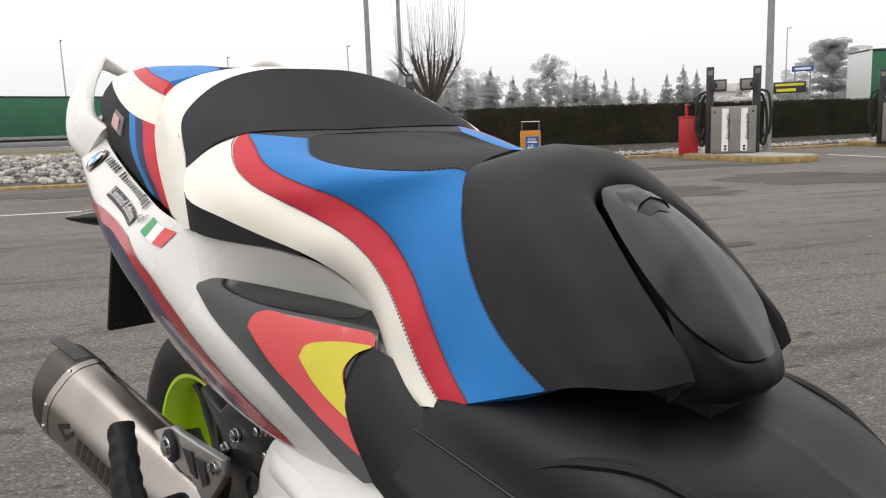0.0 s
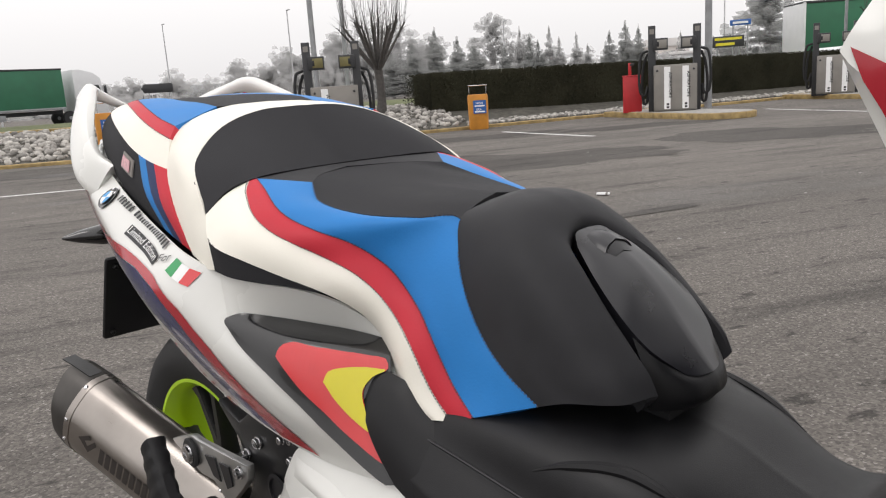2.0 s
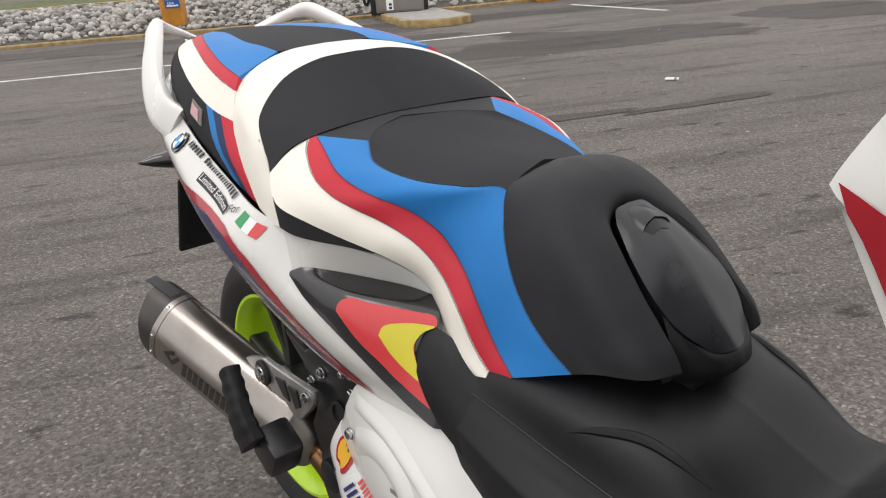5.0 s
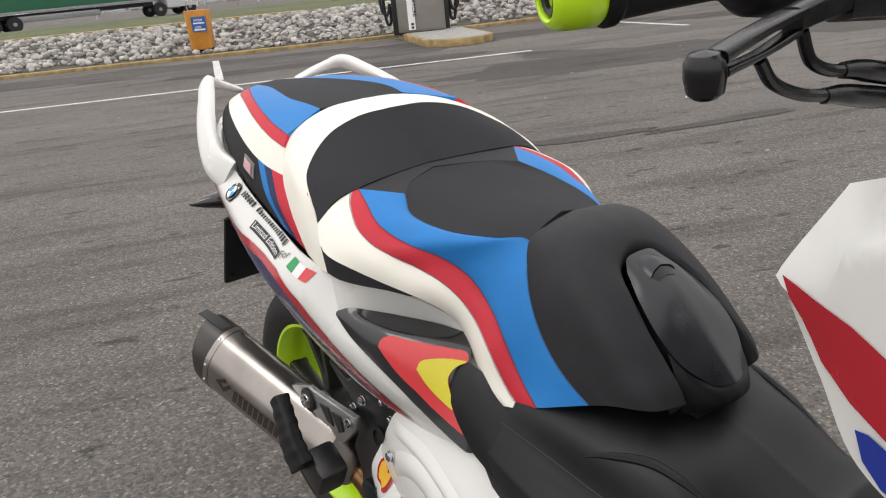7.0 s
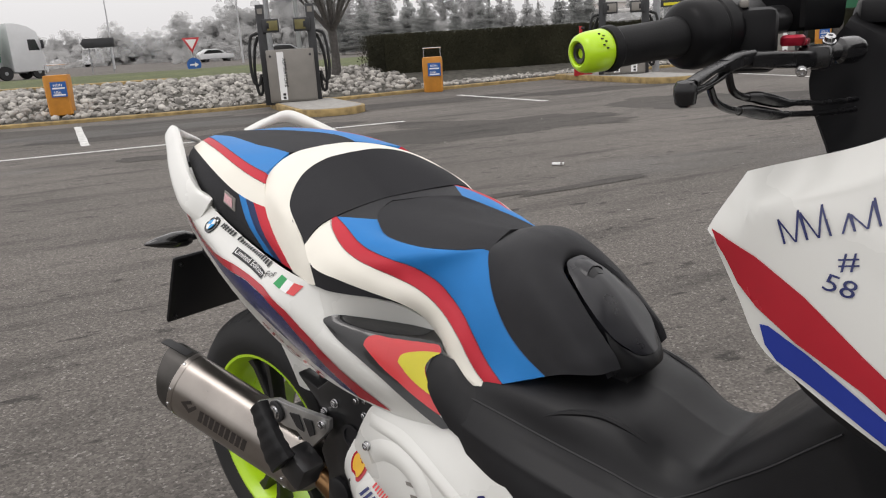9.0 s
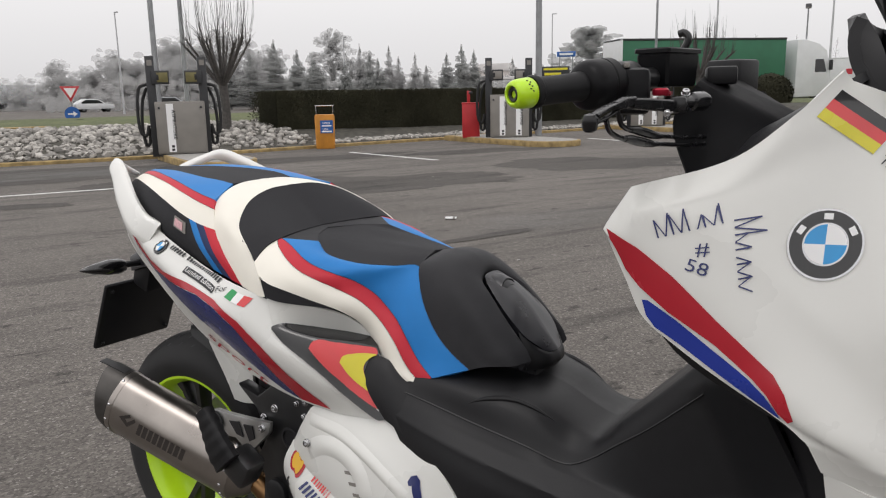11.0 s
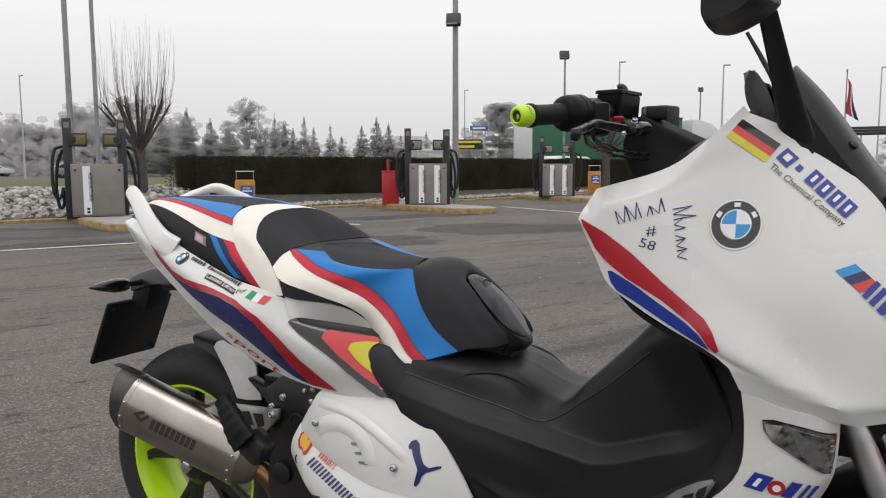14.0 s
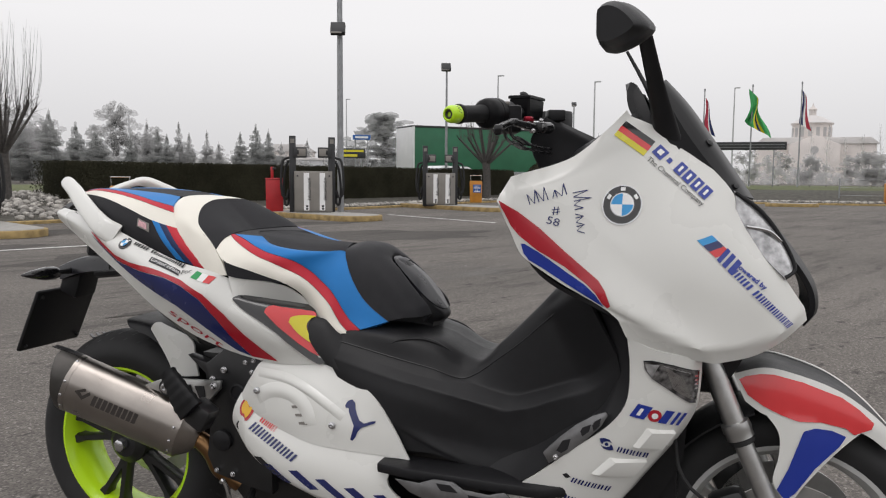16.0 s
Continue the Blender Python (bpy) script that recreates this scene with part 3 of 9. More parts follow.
def station(at, turn, two_labels):
    """A coin vacuum station: cabinet, two posts with coin heads, hoses. Its front faces -y of its own frame."""
    ob = thing("vacuum_station", "grey coin-operated car vacuum cabinet with two dark posts and hoses", "vacuum station", pose(at[0], at[1], 0.1, 0, 0, turn), "vacuum stations")
    part("cabinet_body", box((0.86, 0.55, 0.94), (0, 0, 0.50), 0.015), CABINET, ob)
    part("cabinet_front", box((0.80, 0.02, 0.88), (0, -0.285, 0.50), 0.006), CABINET, ob)
    part("plinth", box((0.80, 0.50, 0.05), (0, 0, 0.015)), ANTHRACITE, ob)
    for sx in (-0.36, 0.36):
        part("lock", lathe([(0, 0.022), (0.012, 0.022), (0.014, 0.016)], (sx, -0.295, 0.86), (0, -1, 0), 12), ANTHRACITE, ob)
    for lx in ((-0.16, 0.20) if two_labels else (-0.18,)):
        lab = part("label_strip", box((0.125, 0.006, 0.86), (lx, -0.297, 0.50)), WHITE_VINYL, ob, "white vertical label strip")
        tb = text_bm("ASPIRATORE", 0.088, 1.05, 0.002)
        bmesh.ops.transform(tb, matrix=pose(lx + 0.032, -0.3015, 0.82, 90, 90, 0), verts=tb.verts)
        part("lettering", tb, BLACK_INK, lab)
        for z in (0.17, 0.11):
            part("text_bar", box((0.05, 0.004, 0.042), (lx + 0.01, -0.3015, z)), BLACK_INK, lab)
    for sx, h in ((-0.46, 1.80), (0.44, 1.78)):
        post = part("post", box((0.15, 0.20, h), (sx, 0.06, h / 2 - 0.02), 0.01), ANTHRACITE, ob)
        inner = 1 if sx < 0 else -1
        head = part("coin_head", box((0.30, 0.17, 0.24), (sx + inner * 0.17, -0.02, 1.40), 0.012, pose(0, 0, 0, 0, 0, 0)), ANTHRACITE, ob)
        part("coin_panel", box((0.19, 0.012, 0.17), (sx + inner * 0.20, -0.108, 1.40), 0.003), PANEL_PALE if not two_labels else CABINET, head, "scuffed pale instruction panel")
        part("slot", box((0.045, 0.012, 0.10), (sx + inner * 0.12, -0.11, 1.40), 0.002), BLACK_INK, head)
        part("post_label", box((0.09, 0.006, 0.10), (sx, -0.043, 1.66)), CABINET, post)
        o = -inner * 0.14
        hose([(sx + o * 0.6, 0.02, 1.28), (sx + o * 1.5, -0.02, 1.22), (sx + o * 1.9, -0.05, 0.8), (sx + o * 1.7, -0.06, 0.42), (sx + o * 1.1, -0.05, 0.36), (sx + o * 0.7, -0.03, 0.55)], ob)
        hose([(sx + o * 0.6, 0.05, 1.22), (sx + o * 1.2, 0.06, 1.0), (sx + o * 1.5, 0.03, 0.55), (sx + o * 1.2, 0.0, 0.18), (sx + o * 0.8, 0.02, 0.20), (sx + o * 0.6, 0.02, 0.5)], ob)
    return ob


station((-10.75, 7.95), 54, False)
station((-7.40, 14.25), 32, True)
station((-6.35, 20.15), 22, True)


def litter_bin(at, turn, mat, label, sign, category="litter bin", group="orange bins"):
    ob = thing("litter_bin", label, category, pose(at[0], at[1], at[2], 0, 0, turn), group)
    k = 0.20
    body = rings([[Vector((sx * k * w, sy * k * w * 0.9, z)) for sx, sy in ((-1, -0.85), (-0.85, -1), (0.85, -1), (1, -0.85), (1, 0.85), (0.85, 1), (-0.85, 1), (-1, 0.85))] for z, w in ((0.0, 0.94), (0.02, 1.0), (0.66, 1.06), (0.70, 1.03))])
    part("bin_body", body, mat, ob)
    part("bin_rim", box((0.40, 0.36, 0.03), (0, 0, 0.71), 0.01), mat, ob)
    if sign:
        for sx in (-0.18, 0.18):
            part("frame_post", tube([(sx, 0.05, 0.6), (sx, 0.05, 0.92)], 0.009, 8, 2), CHROME, ob)
        part("frame_bar", tube([(-0.20, 0.05, 0.91), (0.20, 0.05, 0.91)], 0.010, 8, 2), CHROME, ob)
        pl = part("notice_plate", box((0.27, 0.008, 0.27), (0.04, -0.203, 0.47)), SIGN_BLUE, ob, "blue notice plate with white capitals")
        for words, z, s in (("NON", 0.545, 0.062), ("USA", 0.415, 0.062)):
            tb = text_bm(words, s, 1.1, 0.001)
            bmesh.ops.transform(tb, matrix=pose(-0.045, -0.209, z - 0.02, 90, 0, 0), verts=tb.verts)
            part("lettering", tb, WHITE_VINYL, pl)
        for z in (0.49, 0.37):
            part("text_bar", box((0.21, 0.004, 0.028), (0.04, -0.208, z)), WHITE_VINYL, pl)
    return ob


litter_bin((-10.28, 11.27, 0.0), 42, BIN_ORANGE, "orange square litter bin with blue notice by the kerb", True)
litter_bin((-13.75, 4.86, 0.14), 58, BIN_ORANGE, "orange square litter bin with blue notice by the stones", True)
litter_bin((-6.2, 23.3, 0.1), 18, BIN_ORANGE, "orange square litter bin with blue notice, further off", True)
litter_bin((7.6, 30.6, 0.1), 0, BIN_ORANGE, "orange square litter bin beside the lawn", True)

redbin = thing("mat_cleaner", "red metal car-mat cleaner cabinet beside the vacuum station", "cabinet", pose(-8.42, 14.23, 0.1, 0, 0, 32))
part("red_body", box((0.40, 0.34, 0.78), (0, 0, 0.39), 0.012), BIN_RED, redbin)
part("red_lid", box((0.42, 0.36, 0.03), (0, 0, 0.79), 0.008), BIN_RED, redbin)
part("red_arm", box((0.07, 0.06, 0.28), (-0.05, 0.05, 0.93), 0.01), BIN_RED, redbin)
part("arm_head", box((0.09, 0.10, 0.05), (0.0, 0.03, 1.03), 0.008), ANTHRACITE, redbin)


# ---- hedge ----
hedge_line = spline([Vector(p) for p in ((-12.35, 11.85, 0), (-10.9, 15.2, 0), (-9.2, 20.5, 0), (-8.2, 24.8, 0), (-6.4, 29.5, 0))], 120)
hedge = thing("hedge", "long clipped dark evergreen hedge behind the kerb", "hedge", kind="stuff")
hr = random.Random(7)
core = bank_strip(hedge_line, [(0.0, 0.05), (0.06, 1.22), (1.24, 1.22), (1.3, 0.05)])
for p, t in ((hedge_line[0], (hedge_line[1] - hedge_line[0]).normalized()),):
    s = Vector((-t.y, t.x, 0))
    core.faces.new([core.verts.new(q) for q in (p + Vector((0, 0, 0.05)), p + Vector((0, 0, 1.22)), p + s * 1.3 + Vector((0, 0, 1.22)), p + s * 1.3 + Vector((0, 0, 0.05)))])
part("hedge_core", core, HEDGE_LEAF, hedge)
vv, ff = [], []
for i in range(60000):
    k = hr.random() ** 1.25 * 118
    i0 = int(k)
    p = hedge_line[i0].lerp(hedge_line[i0 + 1], k - i0)
    t = (hedge_line[i0 + 1] - hedge_line[i0]).normalized()
    s = Vector((-t.y, t.x, 0))
    side = hr.random()
    w = -s
    if side < 0.72:
        q = p + s * hr.uniform(-0.07, 0.03) + Vector((0, 0, 0.1 + 1.16 * hr.random()))
    elif side < 0.95:
        q = p + s * hr.uniform(0.0, 1.3) + Vector((0, 0, 1.22 + hr.uniform(-0.02, 0.05)))
        w = Vector((0, 0, 1))
    else:
        q = hedge_line[0] + s * hr.uniform(0, 1.3) - t * hr.uniform(-0.02, 0.07) + Vector((0, 0, 0.1 + 1.16 * hr.random()))
        w = -t
    a = Vector((hr.uniform(-1, 1), hr.uniform(-1, 1), hr.uniform(-1, 1))).normalized()
    a = (a - w * a.dot(w) * 0.7).normalized()
    b = w.cross(a).normalized()
    size = hr.uniform(0.016, 0.036)
    o = len(vv)
    vv.extend((q - a * size, q + b * size * 0.5, q + a * size, q - b * size * 0.5))
    ff.append((o, o + 1, o + 2, o + 3))
me = bpy.data.meshes.new("hedge_leaves")
me.from_pydata(vv, [], ff)
me.materials.append(HEDGE_LEAF)
lv = new("hedge_leaves", me)
lv.parent = hedge
tagged(lv, kind="stuff")


# ---- poles, signs ----
def lamp_pole(at, height, radius, flood=(), head=False, label="tall galvanised steel pole"):
    ob = thing("lamp_pole", label, "lamp post", pose(*at), "poles")
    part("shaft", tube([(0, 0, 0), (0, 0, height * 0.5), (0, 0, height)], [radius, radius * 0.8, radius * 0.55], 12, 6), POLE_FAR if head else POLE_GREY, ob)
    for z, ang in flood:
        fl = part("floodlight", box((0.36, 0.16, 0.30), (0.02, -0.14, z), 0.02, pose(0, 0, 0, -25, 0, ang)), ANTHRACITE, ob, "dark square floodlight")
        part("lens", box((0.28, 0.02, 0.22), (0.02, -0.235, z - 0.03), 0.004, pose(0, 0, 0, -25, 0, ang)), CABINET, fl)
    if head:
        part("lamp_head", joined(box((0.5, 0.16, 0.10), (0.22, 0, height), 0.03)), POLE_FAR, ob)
    return ob


lamp_pole((-7.55, 15.95, 0.05), 11.0, 0.085, [(4.55, 20)], label="tall galvanised pole with a floodlight half-way up")
lamp_pole((-13.35, 9.35, 0.45), 10.0, 0.064)
lamp_pole((-20.5, 15.5, 0.45), 13.0, 0.078)
lamp_pole((-8.5, 26.8, 0.0), 5.1, 0.06, [(5.15, 30)], label="slim pole topped by a floodlight")
lamp_pole((-8.9, 57.5, 0.0), 6.5, 0.08, [(6.5, 20)], label="distant slim pole topped by a floodlight")
for x, y, h in ((-14.57, 56.2, 8.4), (-7.4, 57.8, 7.9), (-37, 75, 9.0), (-64, 72, 8.0), (-62, 40, 8.5), (-75, 18, 9.5), (-80, 36, 9.0), (2.9, 75, 9.0)):
    lamp_pole((x, y, 0.0), h + 0.3, 0.09, head=True, label="distant street lamp on a thin pole")

sign_post = thing("traffic_sign", "grey post with red give-way triangle and blue arrow disc", "traffic sign", pose(-29.0, 16.3, 0.0, 0, 0, 58))
part("post", tube([(0, 0, -0.05), (0, 0, 1.75)], 0.03, 8, 2), POLE_GREY, sign_post)
tri = part("give_way_triangle", plate([(-0.36, 1.74), (0.36, 1.74), (0.0, 1.12)], -0.05, 0.012, 0.003), SIGN_RED, sign_post)
part("triangle_face", plate([(-0.23, 1.67), (0.23, 1.67), (0.0, 1.27)], -0.056, 0.012), WHITE_VINYL, tri)
disc = part("arrow_disc", lathe([(0, 0.29), (0.012, 0.29)], (0, -0.04, 0.64), (0, -1, 0), 28), SIGN_BLUE, sign_post)
part("arrow", plate([(-0.17, 0.61), (0.04, 0.61), (0.04, 0.53), (0.19, 0.64), (0.04, 0.75), (0.04, 0.67), (-0.17, 0.67)], -0.06, 0.006), WHITE_VINYL, disc)


# ---- the pollarded tree ----
def bare_tree(at, seed, trunk_h, trunk_r, limbs, shoots, spread, shoot_len, mat=BARK, label="pollarded bare winter tree with upright shoots", name="bare_tree"):
    r = random.Random(seed)
    ob = thing(name, label, "tree", pose(*at))
    part("trunk", tube([(0, 0, 0), (0.03, 0.02, trunk_h * 0.5), (0, 0, trunk_h)], [trunk_r * 1.25, trunk_r * 0.9, trunk_r * 0.95], 12, 7), mat, ob)
    tips = []
    for i in range(limbs):
        a = 2.4 * i + r.uniform(-0.3, 0.3)
        lean = spread * math.sqrt((i + 0.6) / limbs) * r.uniform(0.85, 1.1)
        rise = spread * r.uniform(0.85, 1.1) * (1.2 - 0.35 * lean / spread)
        mid = Vector((math.cos(a) * lean * 0.52, math.sin(a) * lean * 0.52, trunk_h + rise * 0.42))
        end = Vector((math.cos(a) * lean, math.sin(a) * lean, trunk_h + rise))
        part("limb", tube([(0, 0, trunk_h - 0.15), mid, end], [trunk_r * 0.45, trunk_r * 0.30, trunk_r * 0.20], 7, 7), mat, ob)
        tips.append((mid, end, a))
    vs, fs = [], []

    def twig(pts, wide):
        o = len(vs)
        for q, ww in zip(pts, wide):
            for c in range(3):
                vs.append(q + Vector((math.cos(c * 2.094) * ww, math.sin(c * 2.094) * ww, 0)))
        for lvl in (0, 3):
            for c in range(3):
                fs.append((o + lvl + c, o + lvl + (c + 1) % 3, o + lvl + 3 + (c + 1) % 3, o + lvl + 3 + c))

    # short knotted side twigs round the old pollard heads
    for k in range(shoots * 4):
        mid, end, a = tips[k % limbs]
        p = mid.lerp(end, r.uniform(0.25, 1.05))
        a2 = a + r.gauss(0, 0.9)
        ln = shoot_len * r.uniform(0.06, 0.2)
        q = p + Vector((math.cos(a2) * ln, math.sin(a2) * ln, ln * r.uniform(-0.35, 1.0)))
        twig([p, p.lerp(q, 0.5) + Vector((0, 0, ln * 0.08)), q], (trunk_r * 0.06, trunk_r * 0.045, trunk_r * 0.015))
    # long thin upright shoots
    for k in range(shoots):
        mid, end, a = tips[k % limbs]
        p = mid.lerp(end, r.uniform(0.5, 1.0))
        a2 = a + r.gauss(0, 0.7)
        ln = shoot_len * r.uniform(0.25, 1.0) ** 0.9
        out = ln * r.uniform(-0.03, 0.20)
        top = p + Vector((math.cos(a2) * out, math.sin(a2) * out, ln))
        bend = p.lerp(top, 0.4) + Vector((math.cos(a2), math.sin(a2), 0)) * ln * r.uniform(0.0, 0.06)
        twig([p, bend, top], (trunk_r * 0.055, trunk_r * 0.035, trunk_r * 0.01))
    me = bpy.data.meshes.new("twig_growth")
    me.from_pydata(vs, [], fs)
    me.materials.append(mat)
    sh = new("twig_growth", me)
    sh.parent = ob
    tagged(sh, kind="stuff")
    return ob


bare_tree((-12.9, 10.75, 0.2), 3, 1.30, 0.105, 15, 100, 0.98, 1.95)
bare_tree((-6.9, 26.9, 0.05), 5, 1.5, 0.16, 14, 110, 1.05, 1.3)

# ---- the maxi scooter; x forward from the rear axle, y to its left ----
bike = thing("maxi_scooter", "white sport maxi scooter with red and blue racing stripes", "motor scooter", pose(0, 0, 0))


def both(name, grid, thick, out, mat, parent, label="", puff=0.0):
    """A right-hand panel and its mirror image; gives the right-hand one."""
    a = part(name, sheet(grid, thick, out, puff), mat, parent, label)
    part(name, sheet(mirrored(grid), thick, (out[0], -out[1], out[2]), puff), mat, parent, label)
    return a


def centred(right, flip=False):
    """A grid across the middle: rows run from the centre line outwards on the right; the left is mirrored."""
    left = [[Vector((p.x, -p.y, p.z)) for p in row] for row in reversed(right[1:])]
    return left + right


R_OUT = (0.0, -1.0, 0.3)

# --- rider's seat ---
seat = part("rider_seat", sheet(centred(skin([
    [(0.385, 0, 0.842), (0.44, 0, 0.838), (0.53, 0, 0.828), (0.64, 0, 0.824)],
    [(0.425, -0.06, 0.842), (0.46, -0.06, 0.837), (0.55, -0.06, 0.823), (0.648, -0.035, 0.819)],
    [(0.462, -0.097, 0.839), (0.50, -0.115, 0.823), (0.56, -0.108, 0.813), (0.652, -0.064, 0.809)]], 24, 10)), 0.02, (0, 0, 1)), LEATHER_GRIP, bike, "sculpted two-part seat in black, white, red and blue leather")
C1 = [(0.462, -0.097, 0.839), (0.50, -0.115, 0.823), (0.56, -0.108, 0.813), (0.615, -0.085, 0.810), (0.652, -0.064, 0.809), (0.669, -0.085, 0.777), (0.690, -0.098, 0.744), (0.715, -0.104, 0.712), (0.743, -0.107, 0.689), (0.773, -0.105, 0.668)]
C2 = [(0.411, -0.134, 0.846), (0.443, -0.144, 0.837), (0.482, -0.155, 0.821), (0.505, -0.154, 0.811), (0.540, -0.146, 0.800), (0.563, -0.129, 0.789), (0.579, -0.115, 0.776), (0.595, -0.107, 0.763), (0.612, -0.105, 0.748), (0.638, -0.110, 0.729), (0.658, -0.115, 0.707), (0.674, -0.117, 0.685), (0.691, -0.120, 0.667), (0.717, -0.126, 0.650)]
C3 = [(0.406, -0.139, 0.846), (0.420, -0.152, 0.840), (0.435, -0.162, 0.833), (0.473, -0.177, 0.816), (0.500, -0.176, 0.802), (0.525, -0.166, 0.790), (0.548, -0.147, 0.775), (0.576, -0.134, 0.760), (0.599, -0.126, 0.742), (0.621, -0.125, 0.723), (0.648, -0.131, 0.699), (0.661, -0.131, 0.678), (0.674, -0.130, 0.659), (0.694, -0.130, 0.641)]
C4 = [(0.410, -0.198, 0.816), (0.434, -0.211, 0.797), (0.457, -0.214, 0.788), (0.490, -0.202, 0.776), (0.521, -0.184, 0.762), (0.552, -0.164, 0.748), (0.566, -0.147, 0.735), (0.578, -0.133, 0.721), (0.587, -0.121, 0.701), (0.607, -0.124, 0.680), (0.626, -0.131, 0.662), (0.642, -0.138, 0.649), (0.672, -0.138, 0.639)]
C12 = []
for i, (a, b) in enumerate(zip(spline(C1, 24), spline(C2, 24))):
    C12.append(tuple((a + b) / 2 + Vector((0.001, -0.001, 0.0015)) * math.exp(-((i / 23 - 0.36) / 0.17) ** 2)))
both("blue_panel", skin([C1, C12, C2], 46, 10), 0.018, R_OUT, LEATHER_BLUE, seat, "bright blue leather seat panel", 0.002)
both("red_panel", skin([C2, C3], 46, 5), 0.018, R_OUT, LEATHER_RED, seat, "red leather seat stripe", 0.0015)
C35 = [tuple((a + b) / 2 + Vector((0, -0.004, 0.002))) for a, b in zip(spline(C3, 16), spline(C4, 16))]
both("white_panel", skin([C3, C35, C4], 46, 8), 0.018, R_OUT, LEATHER_WHITE, seat, "cream white leather seat panel", 0.0015)
both("black_wedge", skin([[(0.437, -0.212, 0.796), (0.457, -0.214, 0.788), (0.490, -0.202, 0.776), (0.521, -0.184, 0.762), (0.550, -0.165, 0.748)], [(0.448, -0.214, 0.764), (0.468, -0.210, 0.759), (0.495, -0.198, 0.755), (0.525, -0.180, 0.751), (0.552, -0.163, 0.745)]], 18, 4), 0.02, R_OUT, LEATHER_GRIP, seat)
# grey joining strip between seat and backrest
part("joining_strip", sheet(centred(skin([
    [(0.378, 0, 0.846), (0.392, 0, 0.843)], [(0.392, -0.07, 0.847), (0.430, -0.065, 0.842)], [(0.412, -0.134, 0.846), (0.462, -0.097, 0.839)]], 5, 8)), 0.015, (0, 0, 1)), LEATHER_BLACK, seat)
# nose of the seat, wrapped round the filler cover
N0 = [(0.644, 0, 0.822), (0.648, -0.035, 0.818), (0.652, -0.064, 0.809), (0.669, -0.085, 0.777), (0.690, -0.098, 0.744), (0.715, -0.104, 0.712), (0.743, -0.107, 0.689), (0.773, -0.105, 0.668)]
N1 = [(0.675, 0, 0.828), (0.680, -0.035, 0.823), (0.688, -0.066, 0.809), (0.706, -0.088, 0.778), (0.730, -0.098, 0.742), (0.755, -0.102, 0.709), (0.777, -0.102, 0.688), (0.796, -0.100, 0.675)]
N2 = [(0.714, 0, 0.824), (0.717, -0.033, 0.819), (0.726, -0.060, 0.804), (0.748, -0.079, 0.778), (0.780, -0.087, 0.744), (0.808, -0.088, 0.712), (0.826, -0.087, 0.693), (0.838, -0.082, 0.679)]
N3 = [(0.737, 0, 0.808), (0.740, -0.016, 0.804), (0.749, -0.031, 0.793), (0.777, -0.045, 0.771), (0.804, -0.052, 0.743), (0.830, -0.055, 0.716), (0.846, -0.056, 0.698), (0.853, -0.056, 0.682)]
N4 = [(0.739, 0, 0.794), (0.742, -0.014, 0.790), (0.751, -0.027, 0.780), (0.777, -0.040, 0.758), (0.804, -0.047, 0.731), (0.828, -0.050, 0.705), (0.842, -0.051, 0.689), (0.849, -0.051, 0.676)]
N5 = [(x - 0.012, max(0.0, y) if i < 2 else y + 0.004, z - 0.012) for i, (x, y, z) in enumerate(N4)]
MID = 0.015  # the nose sits a touch to the left of the wheel line
MID_F = 0.006  # and the filler in it
NOSE = [[(x, y if i > 1 else m * (1 - i * 0.6) + y, z) for i, (x, y, z) in enumerate(c)] for c, m in ((N0, MID), (N1, 0.011), (N2, 0.004), (N3, MID_F), (N4, MID_F), (N5, MID_F))]
nose_right = skin(NOSE, 30, 32)
nose_left = skin([[(x, 2 * m - y, z) for x, y, z in c] for c, m in zip(NOSE, (MID, 0.011, 0.004, MID_F, MID_F, MID_F))], 30, 32)
nose_all = [list(reversed(a[1:])) + b for a, b in zip(nose_left, nose_right)]
part("seat_nose", sheet(nose_all, 0.010, (0.5, 0, 1)), LEATHER_BLACK, seat, "smooth black leather seat nose")
part("seat_base", rings([[Vector((x, MID + sy * w, z)) for sy, z in ((-1, zt - 0.02), (-0.6, zt), (0.6, zt), (1, zt - 0.02), (1, 0.62), (-1, 0.62))] for x, w, zt in ((0.50, 0.10, 0.72), (0.66, 0.085, 0.735), (0.74, 0.065, 0.730), (0.79, 0.045, 0.705), (0.845, 0.04, 0.672))]), BLACK_PLASTIC, seat)
# filler cover
def off_mid(right):
    """As centred(), about the nose's own middle."""
    rows = [[Vector((p.x, p.y + MID_F, p.z)) for p in row] for row in right]
    return [[Vector((p.x, 2 * MID_F - p.y, p.z)) for p in row] for row in reversed(rows[1:])] + rows


F = [[(0.745, 0, 0.797), (0.775, 0, 0.784), (0.81, 0, 0.757), (0.842, 0, 0.719), (0.868, 0, 0.687)],
     [(0.747, -0.020, 0.795), (0.777, -0.028, 0.778), (0.812, -0.031, 0.749), (0.843, -0.028, 0.711), (0.865, -0.014, 0.687)],
     [(0.757, -0.031, 0.785), (0.785, -0.045, 0.763), (0.815, -0.052, 0.736), (0.838, -0.047, 0.712), (0.859, -0.026, 0.689)]]
filler = part("filler_cover", sheet(off_mid(skin(F, 26, 9)), 0.02, (0.6, 0, 0.8)), DARK_PLASTIC, bike, "black plastic filler flap in the seat nose")
part("filler_grip", sheet(off_mid(skin([[(0.752, 0, 0.7955), (0.764, 0, 0.7945), (0.775, 0, 0.7895)], [(0.754, -0.012, 0.7935), (0.766, -0.015, 0.790), (0.777, -0.016, 0.7845)], [(0.757, -0.019, 0.7885), (0.769, -0.023, 0.7805), (0.780, -0.025, 0.7705)]], 10, 8)), 0.003, (0.6, 0, 0.8)), DARK_PLASTIC, filler)
